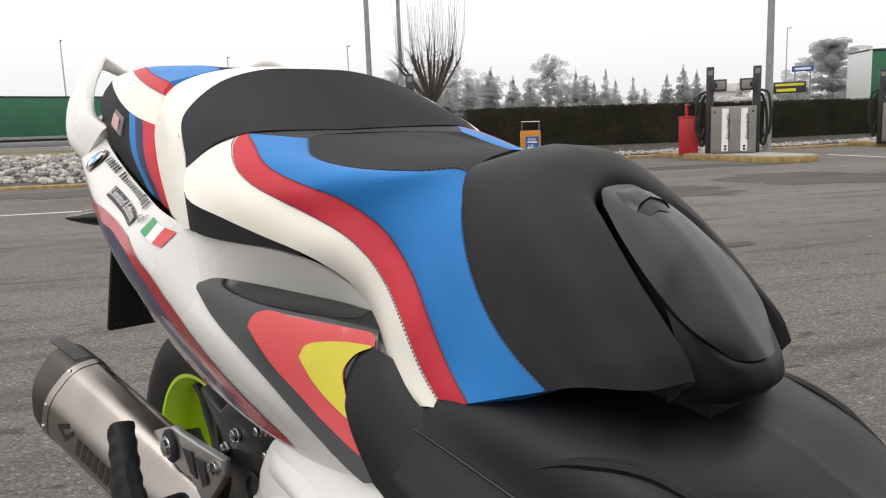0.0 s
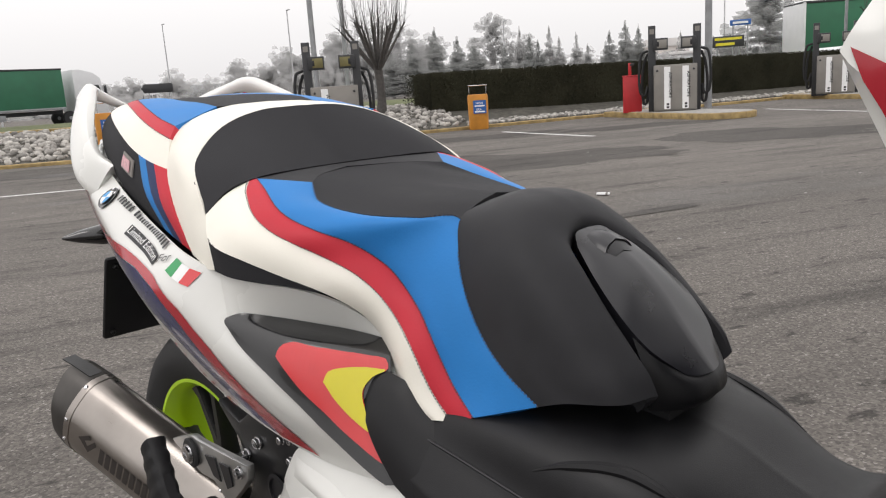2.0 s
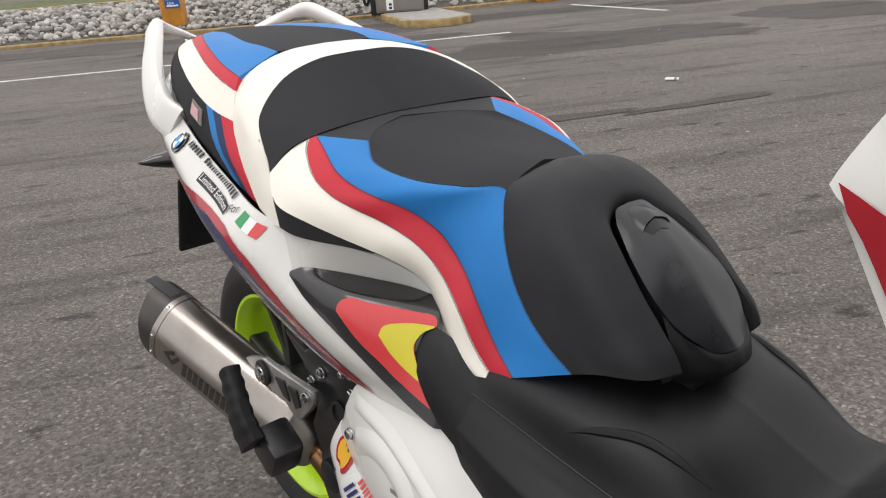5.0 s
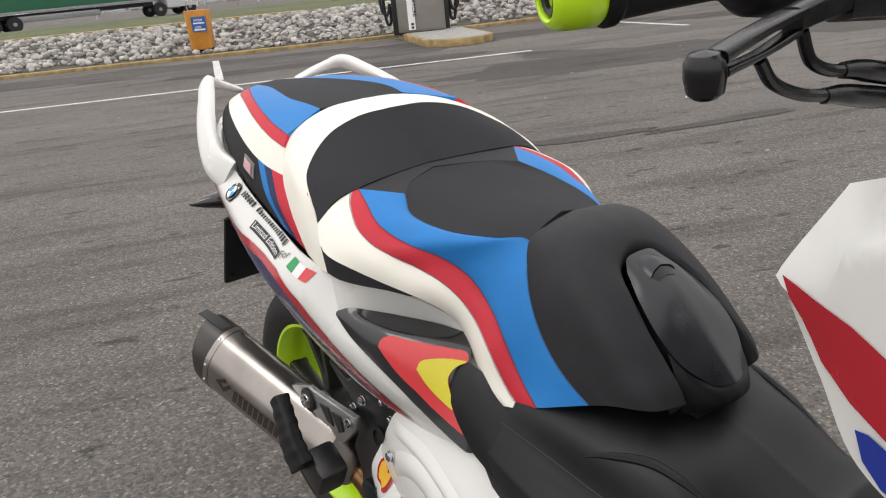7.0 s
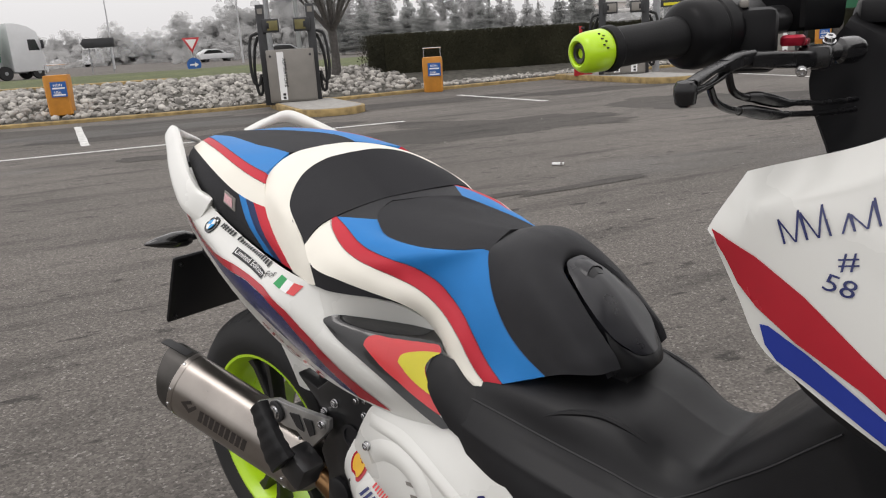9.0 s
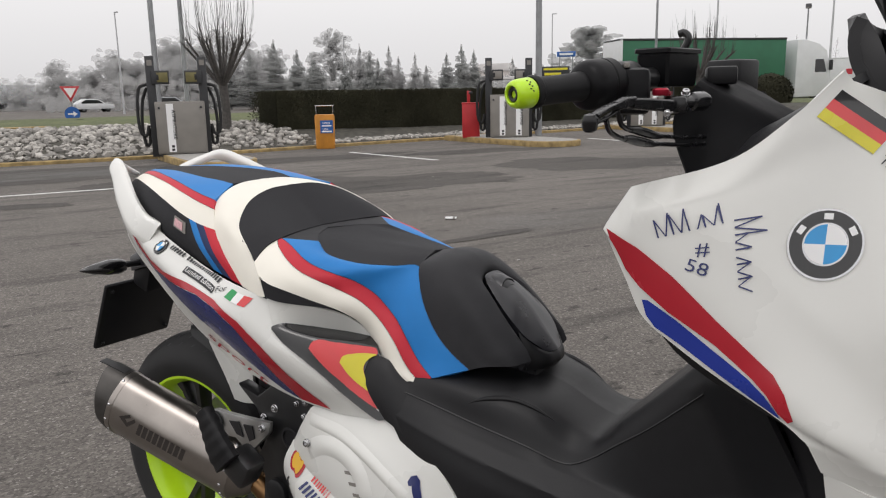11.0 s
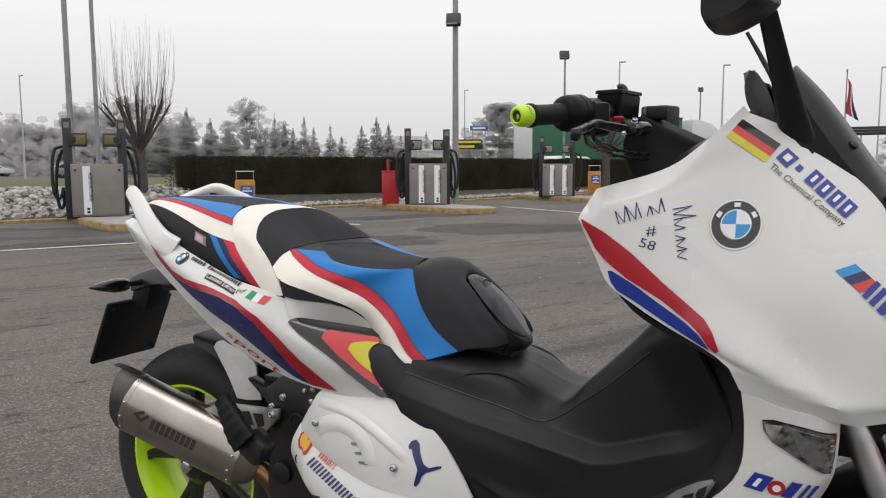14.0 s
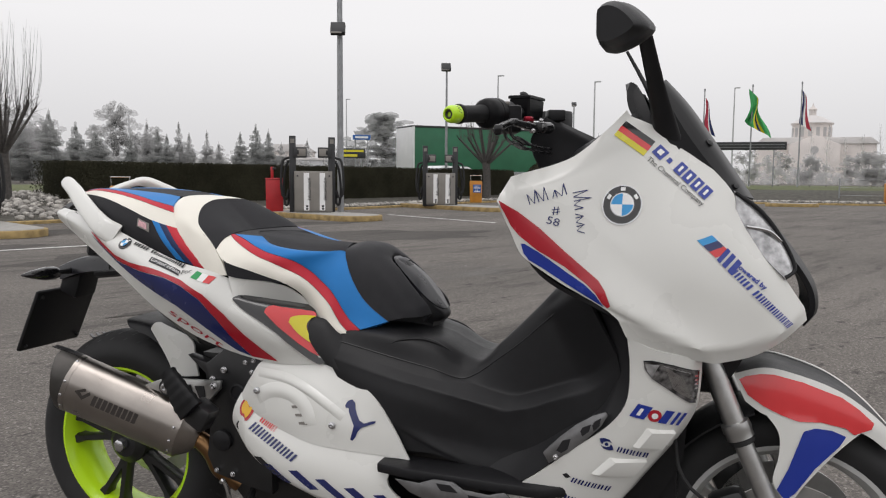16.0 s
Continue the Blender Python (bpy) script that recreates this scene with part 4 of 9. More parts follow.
part("grip_mouth", sheet(off_mid(skin([[(0.775, 0, 0.7875), (0.783, 0, 0.780)], [(0.777, -0.014, 0.783), (0.784, -0.012, 0.7765)], [(0.780, -0.022, 0.773), (0.785, -0.018, 0.7725)]], 4, 6)), 0.002, (0.6, 0, 0.8)), BLACK_INK, filler)
part("filler_base", sheet(off_mid(skin([
    [(0.862, 0, 0.689), (0.869, 0, 0.683), (0.872, 0, 0.671), (0.864, 0, 0.660)],
    [(0.856, -0.026, 0.691), (0.864, -0.026, 0.683), (0.867, -0.025, 0.669), (0.860, -0.024, 0.660)],
    [(0.840, -0.046, 0.707), (0.849, -0.044, 0.690), (0.852, -0.042, 0.672), (0.848, -0.040, 0.660)],
    [(0.824, -0.051, 0.722), (0.836, -0.053, 0.696), (0.840, -0.051, 0.676), (0.838, -0.048, 0.660)]], 14, 14)), 0.01, (1, 0, 0.3)), BLACK_PLASTIC, filler)

# --- backrest and pillion seat ---
T1 = [(0.222, -0.074, 0.924), (0.188, -0.078, 0.930), (0.142, -0.080, 0.934), (0.080, -0.068, 0.938), (0.005, -0.050, 0.940), (-0.072, -0.038, 0.938)]
pillion = part("pillion_seat", sheet(centred(skin([
    [(0.222, 0, 0.926), (0.15, 0, 0.932), (0.05, 0, 0.938), (-0.085, 0, 0.940)],
    [(0.224, -0.045, 0.9245), (0.15, -0.045, 0.932), (0.05, -0.036, 0.938), (-0.080, -0.022, 0.939)],
    T1], 20, 9)), 0.02, (0, 0, 1)), LEATHER_GRIP, bike, "black pillion pad edged in blue, red and white leather")
T2 = [(0.263, -0.152, 0.905), (0.214, -0.147, 0.914), (0.16, -0.137, 0.925), (0.089, -0.117, 0.935), (0.0, -0.085, 0.940), (-0.066, -0.056, 0.936)]
T3 = [(0.276, -0.166, 0.891), (0.238, -0.166, 0.901), (0.181, -0.158, 0.915), (0.104, -0.137, 0.928), (0.0, -0.102, 0.936), (-0.070, -0.068, 0.931)]
T4 = [(0.297, -0.183, 0.858), (0.262, -0.189, 0.867), (0.217, -0.188, 0.880), (0.162, -0.180, 0.899), (0.082, -0.158, 0.919), (-0.006, -0.122, 0.927), (-0.066, -0.090, 0.923)]
T5 = [(0.388, -0.206, 0.773), (0.316, -0.201, 0.789), (0.241, -0.196, 0.810), (0.193, -0.194, 0.830), (0.10, -0.178, 0.865), (0.0, -0.136, 0.892), (-0.070, -0.094, 0.900)]
both("blue_panel", skin([T1, T2], 24, 6), 0.016, R_OUT, LEATHER_BLUE, pillion, "bright blue leather seat panel", 0.0015)
both("red_panel", skin([T2, T3], 24, 4), 0.016, R_OUT, LEATHER_RED, pillion, "red leather seat stripe", 0.001)
both("white_panel", skin([T3, T4], 24, 5), 0.016, R_OUT, LEATHER_WHITE, pillion, "cream white leather seat panel", 0.0015)
side = skin([T4, [tuple((Vector(a) + Vector(b)) / 2 + Vector((0, -0.008, 0))) for a, b in zip(T4, T5)], T5], 61, 8)
for a, b, m, nm in ((0, 4, LEATHER_RED, "red_panel"), (4, 7, LEATHER_NAVY, "navy_panel"), (7, 10, LEATHER_BLUE, "blue_panel"), (10, 60, LEATHER_GRIP, "side_panel")):
    both(nm, [row[a:b + 1] for row in side], 0.016, R_OUT, m, pillion, "", 0.001)
tag_rows = [[p + Vector((0, -0.0030, 0.0012)) for p in row[12 + i:18 + i]] for i, row in enumerate(side[1:4])]
tag = part("maker_tag", sheet(tag_rows, 0.002, R_OUT), CABINET, pillion, "small woven tag with unreadable print")
tag_mid = sum((p for row in tag_rows for p in row), Vector()) / 18
part("tag_print", sheet([[tag_mid.lerp(p, 0.68) + Vector((0, -0.0022, 0.0008)) for p in row] for row in tag_rows], 0.001, R_OUT), TAG_PINK, tag)

B0 = [(0.378, 0, 0.847), (0.394, -0.07, 0.848), (0.411, -0.134, 0.847), (0.408, -0.168, 0.838), (0.410, -0.198, 0.816)]
B1 = [(0.335, 0, 0.885), (0.345, -0.06, 0.884), (0.362, -0.12, 0.876), (0.380, -0.165, 0.856), (0.395, -0.192, 0.830)]
B2 = [(0.299, 0, 0.919), (0.303, -0.06, 0.9165), (0.315, -0.118, 0.901), (0.344, -0.169, 0.869), (0.374, -0.189, 0.846)]
backrest = part("backrest", sheet(centred_rows := [[Vector((p.x, -p.y, p.z)) for p in reversed(row[1:])] + row for row in skin([B0, B1, B2], 22, 10)], 0.03, (0.8, 0, 0.6)), LEATHER_GRIP, bike, "black padded rider backrest edged in white leather")
B3 = [(0.268, 0, 0.9235), (0.274, -0.06, 0.9210), (0.290, -0.125, 0.905), (0.325, -0.178, 0.872), (0.372, -0.197, 0.830), (0.408, -0.208, 0.788), (0.432, -0.213, 0.763)]
B2w = [(0.299, 0, 0.919), (0.303, -0.06, 0.9165), (0.315, -0.118, 0.901), (0.344, -0.169, 0.869), (0.385, -0.191, 0.840), (0.412, -0.199, 0.812), (0.436, -0.210, 0.785), (0.446, -0.212, 0.764)]
B4 = [(0.222, 0, 0.9265), (0.226, -0.06, 0.9240), (0.246, -0.118, 0.912), (0.268, -0.158, 0.893), (0.298, -0.184, 0.858), (0.340, -0.200, 0.815), (0.388, -0.208, 0.773)]
band = skin([B2w, B3, B4], 34, 9)
part("white_band", sheet([[Vector((p.x, -p.y, p.z)) for p in reversed(row[1:])] + row for row in band], 0.02, (0.0, 0, 1)), LEATHER_WHITE, backrest, "cream white leather band round the backrest")

# --- tail bodywork ---
TAIL = [
    [(-0.125, -0.085, 0.892), (-0.130, -0.10, 0.880), (-0.128, -0.095, 0.862)],
    [(0.06, -0.172, 0.874), (0.055, -0.196, 0.850), (0.045, -0.185, 0.812)],
    [(0.19, -0.198, 0.832), (0.185, -0.226, 0.802), (0.165, -0.212, 0.750)],
    [(0.316, -0.205, 0.787), (0.295, -0.240, 0.752), (0.250, -0.207, 0.682)],
    [(0.42, -0.214, 0.768), (0.395, -0.240, 0.718), (0.345, -0.198, 0.626)],
    [(0.530, -0.150, 0.706), (0.487, -0.220, 0.678), (0.445, -0.187, 0.591)],
    [(0.575, -0.118, 0.694), (0.562, -0.195, 0.640), (0.530, -0.175, 0.574)],
    [(0.612, -0.116, 0.680), (0.612, -0.168, 0.618), (0.600, -0.168, 0.573)],
    [(0.646, -0.150, 0.625), (0.650, -0.163, 0.600), (0.653, -0.165, 0.580)]]
tail_grid = [list(r) for r in zip(*skin(TAIL, 14, 60))]
tail = both("tail_panel", tail_grid, 0.004, R_OUT, WHITE_PAINT, bike, "pearl white tail panel with stripes and decals")
part("tail_end", sheet(centred(skin([[(-0.14, 0, 0.905), (-0.15, 0, 0.88), (-0.14, 0, 0.85)], [(-0.138, -0.05, 0.903), (-0.145, -0.06, 0.88), (-0.138, -0.055, 0.85)], [(-0.12, -0.085, 0.895), (-0.127, -0.10, 0.88), (-0.125, -0.093, 0.86)]], 6, 6)), 0.01, (-1, 0, 0)), DARK_PLASTIC, bike, "dark smoked tail light")
# closing body inside the tail so that nothing shows through
inner_tail = rings([[Vector((x, sy * w, z)) for sy, z in ((-1, zt), (1, zt), (1, zb), (-1, zb))] for x, w, zt, zb in ((-0.11, 0.07, 0.89, 0.85), (0.06, 0.15, 0.87, 0.79), (0.2, 0.18, 0.84, 0.70), (0.35, 0.17, 0.80, 0.60), (0.46, 0.14, 0.72, 0.57), (0.52, 0.11, 0.66, 0.56), (0.64, 0.10, 0.61, 0.55))])
part("tail_inner", inner_tail, BLACK_PLASTIC, bike)

# grab rails
for sgn in (-1, 1):
    pts = [(-0.112, 0.058, 0.930), (-0.092, 0.098, 0.946), (-0.062, 0.132, 0.956), (-0.014, 0.157, 0.936), (0.035, 0.182, 0.908), (0.080, 0.200, 0.880), (0.116, 0.207, 0.856), (0.145, 0.198, 0.838)]
    path = spline([(x, sgn * y, z) for x, y, z in pts], 40)
    loops = []
    for i, p in enumerate(path):
        t = (path[min(39, i + 1)] - path[max(0, i - 1)]).normalized()
        outw = Vector((0.3, sgn * 1.0, 0.45))
        outw = (outw - t * outw.dot(t)).normalized()
        up = t.cross(outw).normalized()
        w = float(np.interp(i, [0, 8, 12, 30, 39], [0.005, 0.009, 0.016, 0.021, 0.026]))
        loops.append([p + outw * (0.0105 * math.copysign(abs(math.cos(a)) ** 0.7, math.cos(a))) + up * (w * math.copysign(abs(math.sin(a)) ** 0.7, math.sin(a))) for a in (2 * math.pi * k / 16 for k in range(16))])
    rail = part("grab_rail", rings(loops), WHITE_PAINT, bike, "white pillion grab rail")
    part("rail_bracket", sheet(skin([[(x, sgn * y, z) for x, y, z in row] for row in ([(-0.036, 0.136, 0.886), (0.030, 0.166, 0.868), (0.090, 0.192, 0.848), (0.136, 0.202, 0.832)], [(-0.028, 0.122, 0.890), (0.040, 0.152, 0.872), (0.100, 0.174, 0.855), (0.152, 0.184, 0.838)])], 12, 4), 0.008, (0.3, sgn, 0.6)), WHITE_PAINT, rail)

# --- engine cover and lower side ---
COVER = [
    [(0.455, -0.172, 0.505), (0.480, -0.178, 0.540), (0.505, -0.172, 0.574), (0.560, -0.165, 0.576), (0.650, -0.164, 0.578), (0.705, -0.168, 0.560)],
    [(0.455, -0.178, 0.495), (0.500, -0.186, 0.515), (0.560, -0.190, 0.528), (0.640, -0.190, 0.530), (0.720, -0.186, 0.515), (0.770, -0.182, 0.530)],
    [(0.470, -0.182, 0.470), (0.520, -0.192, 0.468), (0.600, -0.202, 0.470), (0.690, -0.202, 0.468), (0.770, -0.194, 0.462), (0.820, -0.188, 0.468)],
    [(0.500, -0.186, 0.452), (0.560, -0.196, 0.436), (0.640, -0.204, 0.418), (0.720, -0.202, 0.412), (0.800, -0.194, 0.408), (0.856, -0.190, 0.405)]]
cover = both("engine_cover", skin(COVER, 40, 20), 0.006, R_OUT, WHITE_PAINT, bike, "pearl white engine side cover")
BELLY = [
    [(0.452, -0.175, 0.500), (0.505, -0.181, 0.468), (0.565, -0.189, 0.450), (0.645, -0.196, 0.434), (0.725, -0.195, 0.427), (0.835, -0.184, 0.416)],
    [(0.440, -0.188, 0.465), (0.500, -0.205, 0.418), (0.580, -0.214, 0.385), (0.660, -0.216, 0.370), (0.740, -0.212, 0.362), (0.815, -0.206, 0.360)],
    [(0.438, -0.186, 0.430), (0.490, -0.202, 0.378), (0.570, -0.212, 0.345), (0.660, -0.214, 0.325), (0.760, -0.212, 0.312), (0.86, -0.205, 0.318)],
    [(0.470, -0.176, 0.385), (0.520, -0.188, 0.345), (0.600, -0.195, 0.312), (0.700, -0.196, 0.286), (0.84, -0.19, 0.262), (1.0, -0.185, 0.25)],
    [(0.52, -0.13, 0.345), (0.56, -0.14, 0.31), (0.64, -0.15, 0.275), (0.74, -0.15, 0.24), (0.86, -0.15, 0.22), (1.0, -0.15, 0.21)]]
belly = both("belly_panel", skin(BELLY, 40, 24), 0.006, R_OUT, WHITE_PAINT, bike, "white lower side panel")

# --- black centre tunnel ---
TUN = [
    [(0.60, 0, 0.66), (0.70, 0, 0.655), (0.80, 0, 0.654), (0.88, 0, 0.638), (0.94, 0, 0.611), (0.975, 0, 0.603), (1.014, 0, 0.638), (1.06, 0, 0.684), (1.10, 0, 0.725), (1.13, 0, 0.76), (1.19, 0, 0.82)],
    [(0.62, -0.08, 0.652), (0.70, -0.08, 0.655), (0.80, -0.08, 0.653), (0.88, -0.078, 0.635), (0.94, -0.076, 0.604), (0.978, -0.078, 0.600), (1.014, -0.084, 0.636), (1.06, -0.088, 0.682), (1.10, -0.094, 0.724), (1.13, -0.098, 0.758), (1.18, -0.11, 0.81)],
    [(0.640, -0.128, 0.644), (0.71, -0.128, 0.648), (0.80, -0.124, 0.638), (0.88, -0.110, 0.620), (0.94, -0.103, 0.586), (0.974, -0.100, 0.590), (1.014, -0.100, 0.625), (1.058, -0.103, 0.664), (1.10, -0.108, 0.705), (1.132, -0.114, 0.738), (1.185, -0.165, 0.79)],
    [(0.645, -0.150, 0.634), (0.72, -0.144, 0.618), (0.80, -0.138, 0.600), (0.88, -0.131, 0.583), (0.942, -0.119, 0.565), (0.974, -0.111, 0.577), (1.014, -0.109, 0.608), (1.058, -0.111, 0.643), (1.10, -0.114, 0.682), (1.13, -0.120, 0.711), (1.205, -0.200, 0.762)],
    [(0.648, -0.160, 0.618), (0.73, -0.157, 0.600), (0.81, -0.150, 0.581), (0.89, -0.143, 0.564), (0.965, -0.130, 0.556), (1.01, -0.124, 0.549), (1.055, -0.122, 0.543), (1.10, -0.123, 0.556), (1.15, -0.129, 0.577), (1.20, -0.148, 0.600), (1.262, -0.207, 0.660)],
    [(0.655, -0.167, 0.600), (0.74, -0.172, 0.580), (0.82, -0.170, 0.562), (0.90, -0.164, 0.546), (0.97, -0.161, 0.533), (1.01, -0.158, 0.525), (1.05, -0.157, 0.520), (1.10, -0.159, 0.534), (1.16, -0.164, 0.560), (1.215, -0.175, 0.583), (1.270, -0.208, 0.632)],
    [(0.680, -0.171, 0.565), (0.75, -0.179, 0.545), (0.83, -0.178, 0.524), (0.905, -0.170, 0.508), (0.975, -0.162, 0.495), (1.015, -0.158, 0.490), (1.055, -0.157, 0.488), (1.105, -0.160, 0.498), (1.165, -0.166, 0.522), (1.22, -0.180, 0.555), (1.270, -0.206, 0.615)],
    [(0.705, -0.173, 0.530), (0.765, -0.181, 0.503), (0.84, -0.180, 0.470), (0.91, -0.170, 0.452), (0.98, -0.162, 0.442), (1.02, -0.160, 0.440), (1.07, -0.160, 0.442), (1.12, -0.164, 0.455), (1.185, -0.172, 0.490), (1.235, -0.188, 0.540), (1.280, -0.210, 0.618)],
    [(0.84, -0.178, 0.42), (0.87, -0.178, 0.42), (0.90, -0.176, 0.42), (0.94, -0.173, 0.41), (0.99, -0.171, 0.40), (1.03, -0.169, 0.396), (1.08, -0.167, 0.40), (1.13, -0.168, 0.42), (1.19, -0.173, 0.455), (1.25, -0.192, 0.53), (1.288, -0.213, 0.62)]]


def tuple_row(a, b, u):
    return [tuple(Vector(p).lerp(Vector(q), u)) for p, q in zip(a, b)]


SEAM = TUN[3]
for k in (5, 4):  # firm edges to the ledge along the side
    TUN[k:k + 1] = [tuple_row(TUN[k], TUN[k - 1], 0.14), TUN[k], tuple_row(TUN[k], TUN[k + 1], 0.14)]
tun_r = skin(TUN, 96, 130)
tunnel = part("centre_tunnel", sheet(centred(tun_r), 0.006, (0, 0, 1)), BLACK_PLASTIC, bike, "black textured plastic step-through tunnel")

# --- footboards ---
for sgn in (-1, 1):
    fb = slab([(0.80, sgn * 0.165), (0.80, sgn * 0.225), (0.86, sgn * 0.235), (1.05, sgn * 0.24), (1.14, sgn * 0.24), (1.20, sgn * 0.20), (1.12, sgn * 0.15)], 0.385, 0.405, 0.004)
    part("footboard", fb, BLACK_PLASTIC, bike, "black footboard with alloy plate")

# --- front fairing ---
FAIR = [
    [(1.262, -0.150, 1.098), (1.313, -0.138, 1.068), (1.372, -0.130, 1.028), (1.442, -0.123, 0.960), (1.472, -0.124, 0.898), (1.518, -0.117, 0.834), (1.575, -0.106, 0.750), (1.580, -0.105, 0.728)],
    [(1.225, -0.185, 1.055), (1.290, -0.165, 1.030), (1.350, -0.162, 0.985), (1.415, -0.160, 0.920), (1.455, -0.158, 0.865), (1.500, -0.150, 0.80), (1.537, -0.141, 0.707), (1.540, -0.126, 0.691)],
    [(1.170, -0.205, 1.010), (1.235, -0.205, 0.985), (1.290, -0.205, 0.940), (1.350, -0.203, 0.880), (1.395, -0.196, 0.830), (1.445, -0.182, 0.765), (1.478, -0.170, 0.688), (1.494, -0.146, 0.665)],
    [(1.067, -0.222, 0.977), (1.140, -0.240, 0.950), (1.210, -0.236, 0.905), (1.275, -0.234, 0.850), (1.325, -0.225, 0.795), (1.370, -0.212, 0.735), (1.408, -0.206, 0.680), (1.429, -0.180, 0.652)],
    [(1.050, -0.256, 0.934), (1.090, -0.252, 0.905), (1.150, -0.250, 0.865), (1.215, -0.252, 0.812), (1.250, -0.256, 0.775), (1.290, -0.252, 0.742), (1.332, -0.236, 0.712), (1.349, -0.212, 0.670)],
    [(1.051, -0.250, 0.928), (1.074, -0.250, 0.880), (1.095, -0.249, 0.838), (1.134, -0.249, 0.810), (1.175, -0.250, 0.786), (1.245, -0.252, 0.750), (1.268, -0.250, 0.732), (1.281, -0.238, 0.700)]]
RIM = [(1.268, -0.147, 1.088), (1.222, -0.194, 1.036), (1.169, -0.223, 0.982), (1.083, -0.249, 0.953), (1.053, -0.2565, 0.930), (1.0525, -0.2505, 0.923)]  # the bevel along the upper edge
FAIR = [row[:1] + [tuple(Vector(RIM[k]).lerp(Vector(row[0]), 0.18)), RIM[k], tuple(Vector(RIM[k]).lerp(Vector(row[1]), 0.07))] + row[1:6] + [tuple(Vector(row[6]).lerp(Vector(row[5]), 0.10)), row[6], tuple(Vector(row[6]).lerp(Vector(row[7]), 0.22)), row[7]] for k, row in enumerate(FAIR)]  # a firm lower edge
FAIR = FAIR[:3] + [tuple_row(FAIR[3], FAIR[2], 0.05), FAIR[3], tuple_row(FAIR[3], FAIR[4], 0.12)] + FAIR[4:]  # the corner over the tip
fair_grid = skin(FAIR, 72, 44)
fairing = both("front_fairing", fair_grid, 0.005, (0.3, -1.0, 0.2), WHITE_PAINT, bike, "large pearl white front side fairing with decals")
# nose cowl between the sides
COWL = [
    [(1.455, 0, 0.950), (1.491, 0, 0.925), (1.545, 0, 0.868), (1.600, 0, 0.786), (1.608, 0, 0.742), (1.590, 0, 0.712)],
    [(1.448, -0.06, 0.948), (1.486, -0.06, 0.922), (1.538, -0.062, 0.866), (1.594, -0.06, 0.784), (1.602, -0.058, 0.740), (1.586, -0.05, 0.712)],
    [(1.438, -0.112, 0.950), (1.482, -0.105, 0.915), (1.532, -0.100, 0.862), (1.584, -0.095, 0.790), (1.594, -0.090, 0.742), (1.578, -0.08, 0.712)]]
cowl_grid = skin(COWL, 24, 9)
cowl = part("nose_cowl", sheet(centred(cowl_grid), 0.01, (1, 0, 0.3)), BLACK_PLASTIC, bike, "matt black nose cowl between the headlights")
HEADL = [
    [(1.450, -0.119, 0.955), (1.494, -0.108, 0.918), (1.532, -0.105, 0.870), (1.556, -0.104, 0.815)],
    [(1.454, -0.128, 0.935), (1.490, -0.123, 0.890), (1.524, -0.120, 0.845), (1.550, -0.114, 0.808)],
    [(1.452, -0.131, 0.920), (1.478, -0.131, 0.872), (1.510, -0.128, 0.832), (1.542, -0.120, 0.800)]]
lamp = both("headlight", skin(HEADL, 18, 7), 0.012, (0.5, -1, 0.2), LENS_CLEAR, bike, "clear slanted headlight lens")
for sg in (-1, 1):
    part("headlight_trim", tube([(1.452, sg * 0.120, 0.952), (1.497, sg * 0.110, 0.918), (1.534, sg * 0.106, 0.868), (1.556, sg * 0.104, 0.818), (1.540, sg * 0.120, 0.803)], 0.004, 8), BLACK_PLASTIC, bike)
    part("headlight_bar", tube([(1.472, sg * 0.130, 0.892), (1.510, sg * 0.119, 0.884), (1.532, sg * 0.109, 0.866)], 0.003, 6), CHROME, bike)
# leg shield outer
LEG = [
    [(1.283, -0.236, 0.700), (1.288, -0.225, 0.645), (1.284, -0.222, 0.580), (1.256, -0.222, 0.536), (1.183, -0.222, 0.476), (1.120, -0.220, 0.422), (1.00, -0.215, 0.335)],
    [(1.33, -0.222, 0.678), (1.335, -0.214, 0.630), (1.330, -0.212, 0.572), (1.302, -0.213, 0.514), (1.240, -0.214, 0.445), (1.168, -0.212, 0.378), (1.03, -0.208, 0.295)],
    [(1.385, -0.200, 0.665), (1.390, -0.192, 0.620), (1.383, -0.184, 0.566), (1.350, -0.182, 0.500), (1.298, -0.180, 0.424), (1.235, -0.178, 0.340), (1.08, -0.178, 0.25)],
    [(1.408, -0.175, 0.655), (1.407, -0.160, 0.610), (1.401, -0.150, 0.562), (1.377, -0.147, 0.512), (1.320, -0.145, 0.432), (1.268, -0.145, 0.365), (1.11, -0.14, 0.24)]]
SEAL = [[(1.02, -0.150, 0.430), (1.10, -0.152, 0.462), (1.17, -0.156, 0.512), (1.232, -0.174, 0.560), (1.258, -0.194, 0.622), (1.252, -0.196, 0.682), (1.222, -0.190, 0.742), (1.17, -0.170, 0.790)],
        [(1.00, -0.213, 0.338), (1.12, -0.2165, 0.426), (1.185, -0.219, 0.480), (1.260, -0.219, 0.540), (1.288, -0.219, 0.582), (1.293, -0.222, 0.645), (1.287, -0.233, 0.704), (1.262, -0.238, 0.735)]]
both("leg_seal", skin(SEAL, 36, 5), 0.004, R_OUT, BLACK_PLASTIC, bike, "black inner edge of the leg shield")
leg = both("leg_shield", skin(LEG, 36, 18), 0.006, (0.4, -1, 0), WHITE_PAINT, bike, "white lower leg shield with decals")
inner_front = rings([[Vector((x + dx, sy * w, z)) for sy, dx in ((-1, 0.0), (1, 0.0), (1, 0.14), (-1, 0.14))] for x, w, z in ((1.18, 0.10, 0.33), (1.24, 0.12, 0.45), (1.25, 0.14, 0.58), (1.24, 0.15, 0.70), (1.22, 0.18, 0.80), (1.20, 0.18, 0.92), (1.22, 0.15, 1.0))])
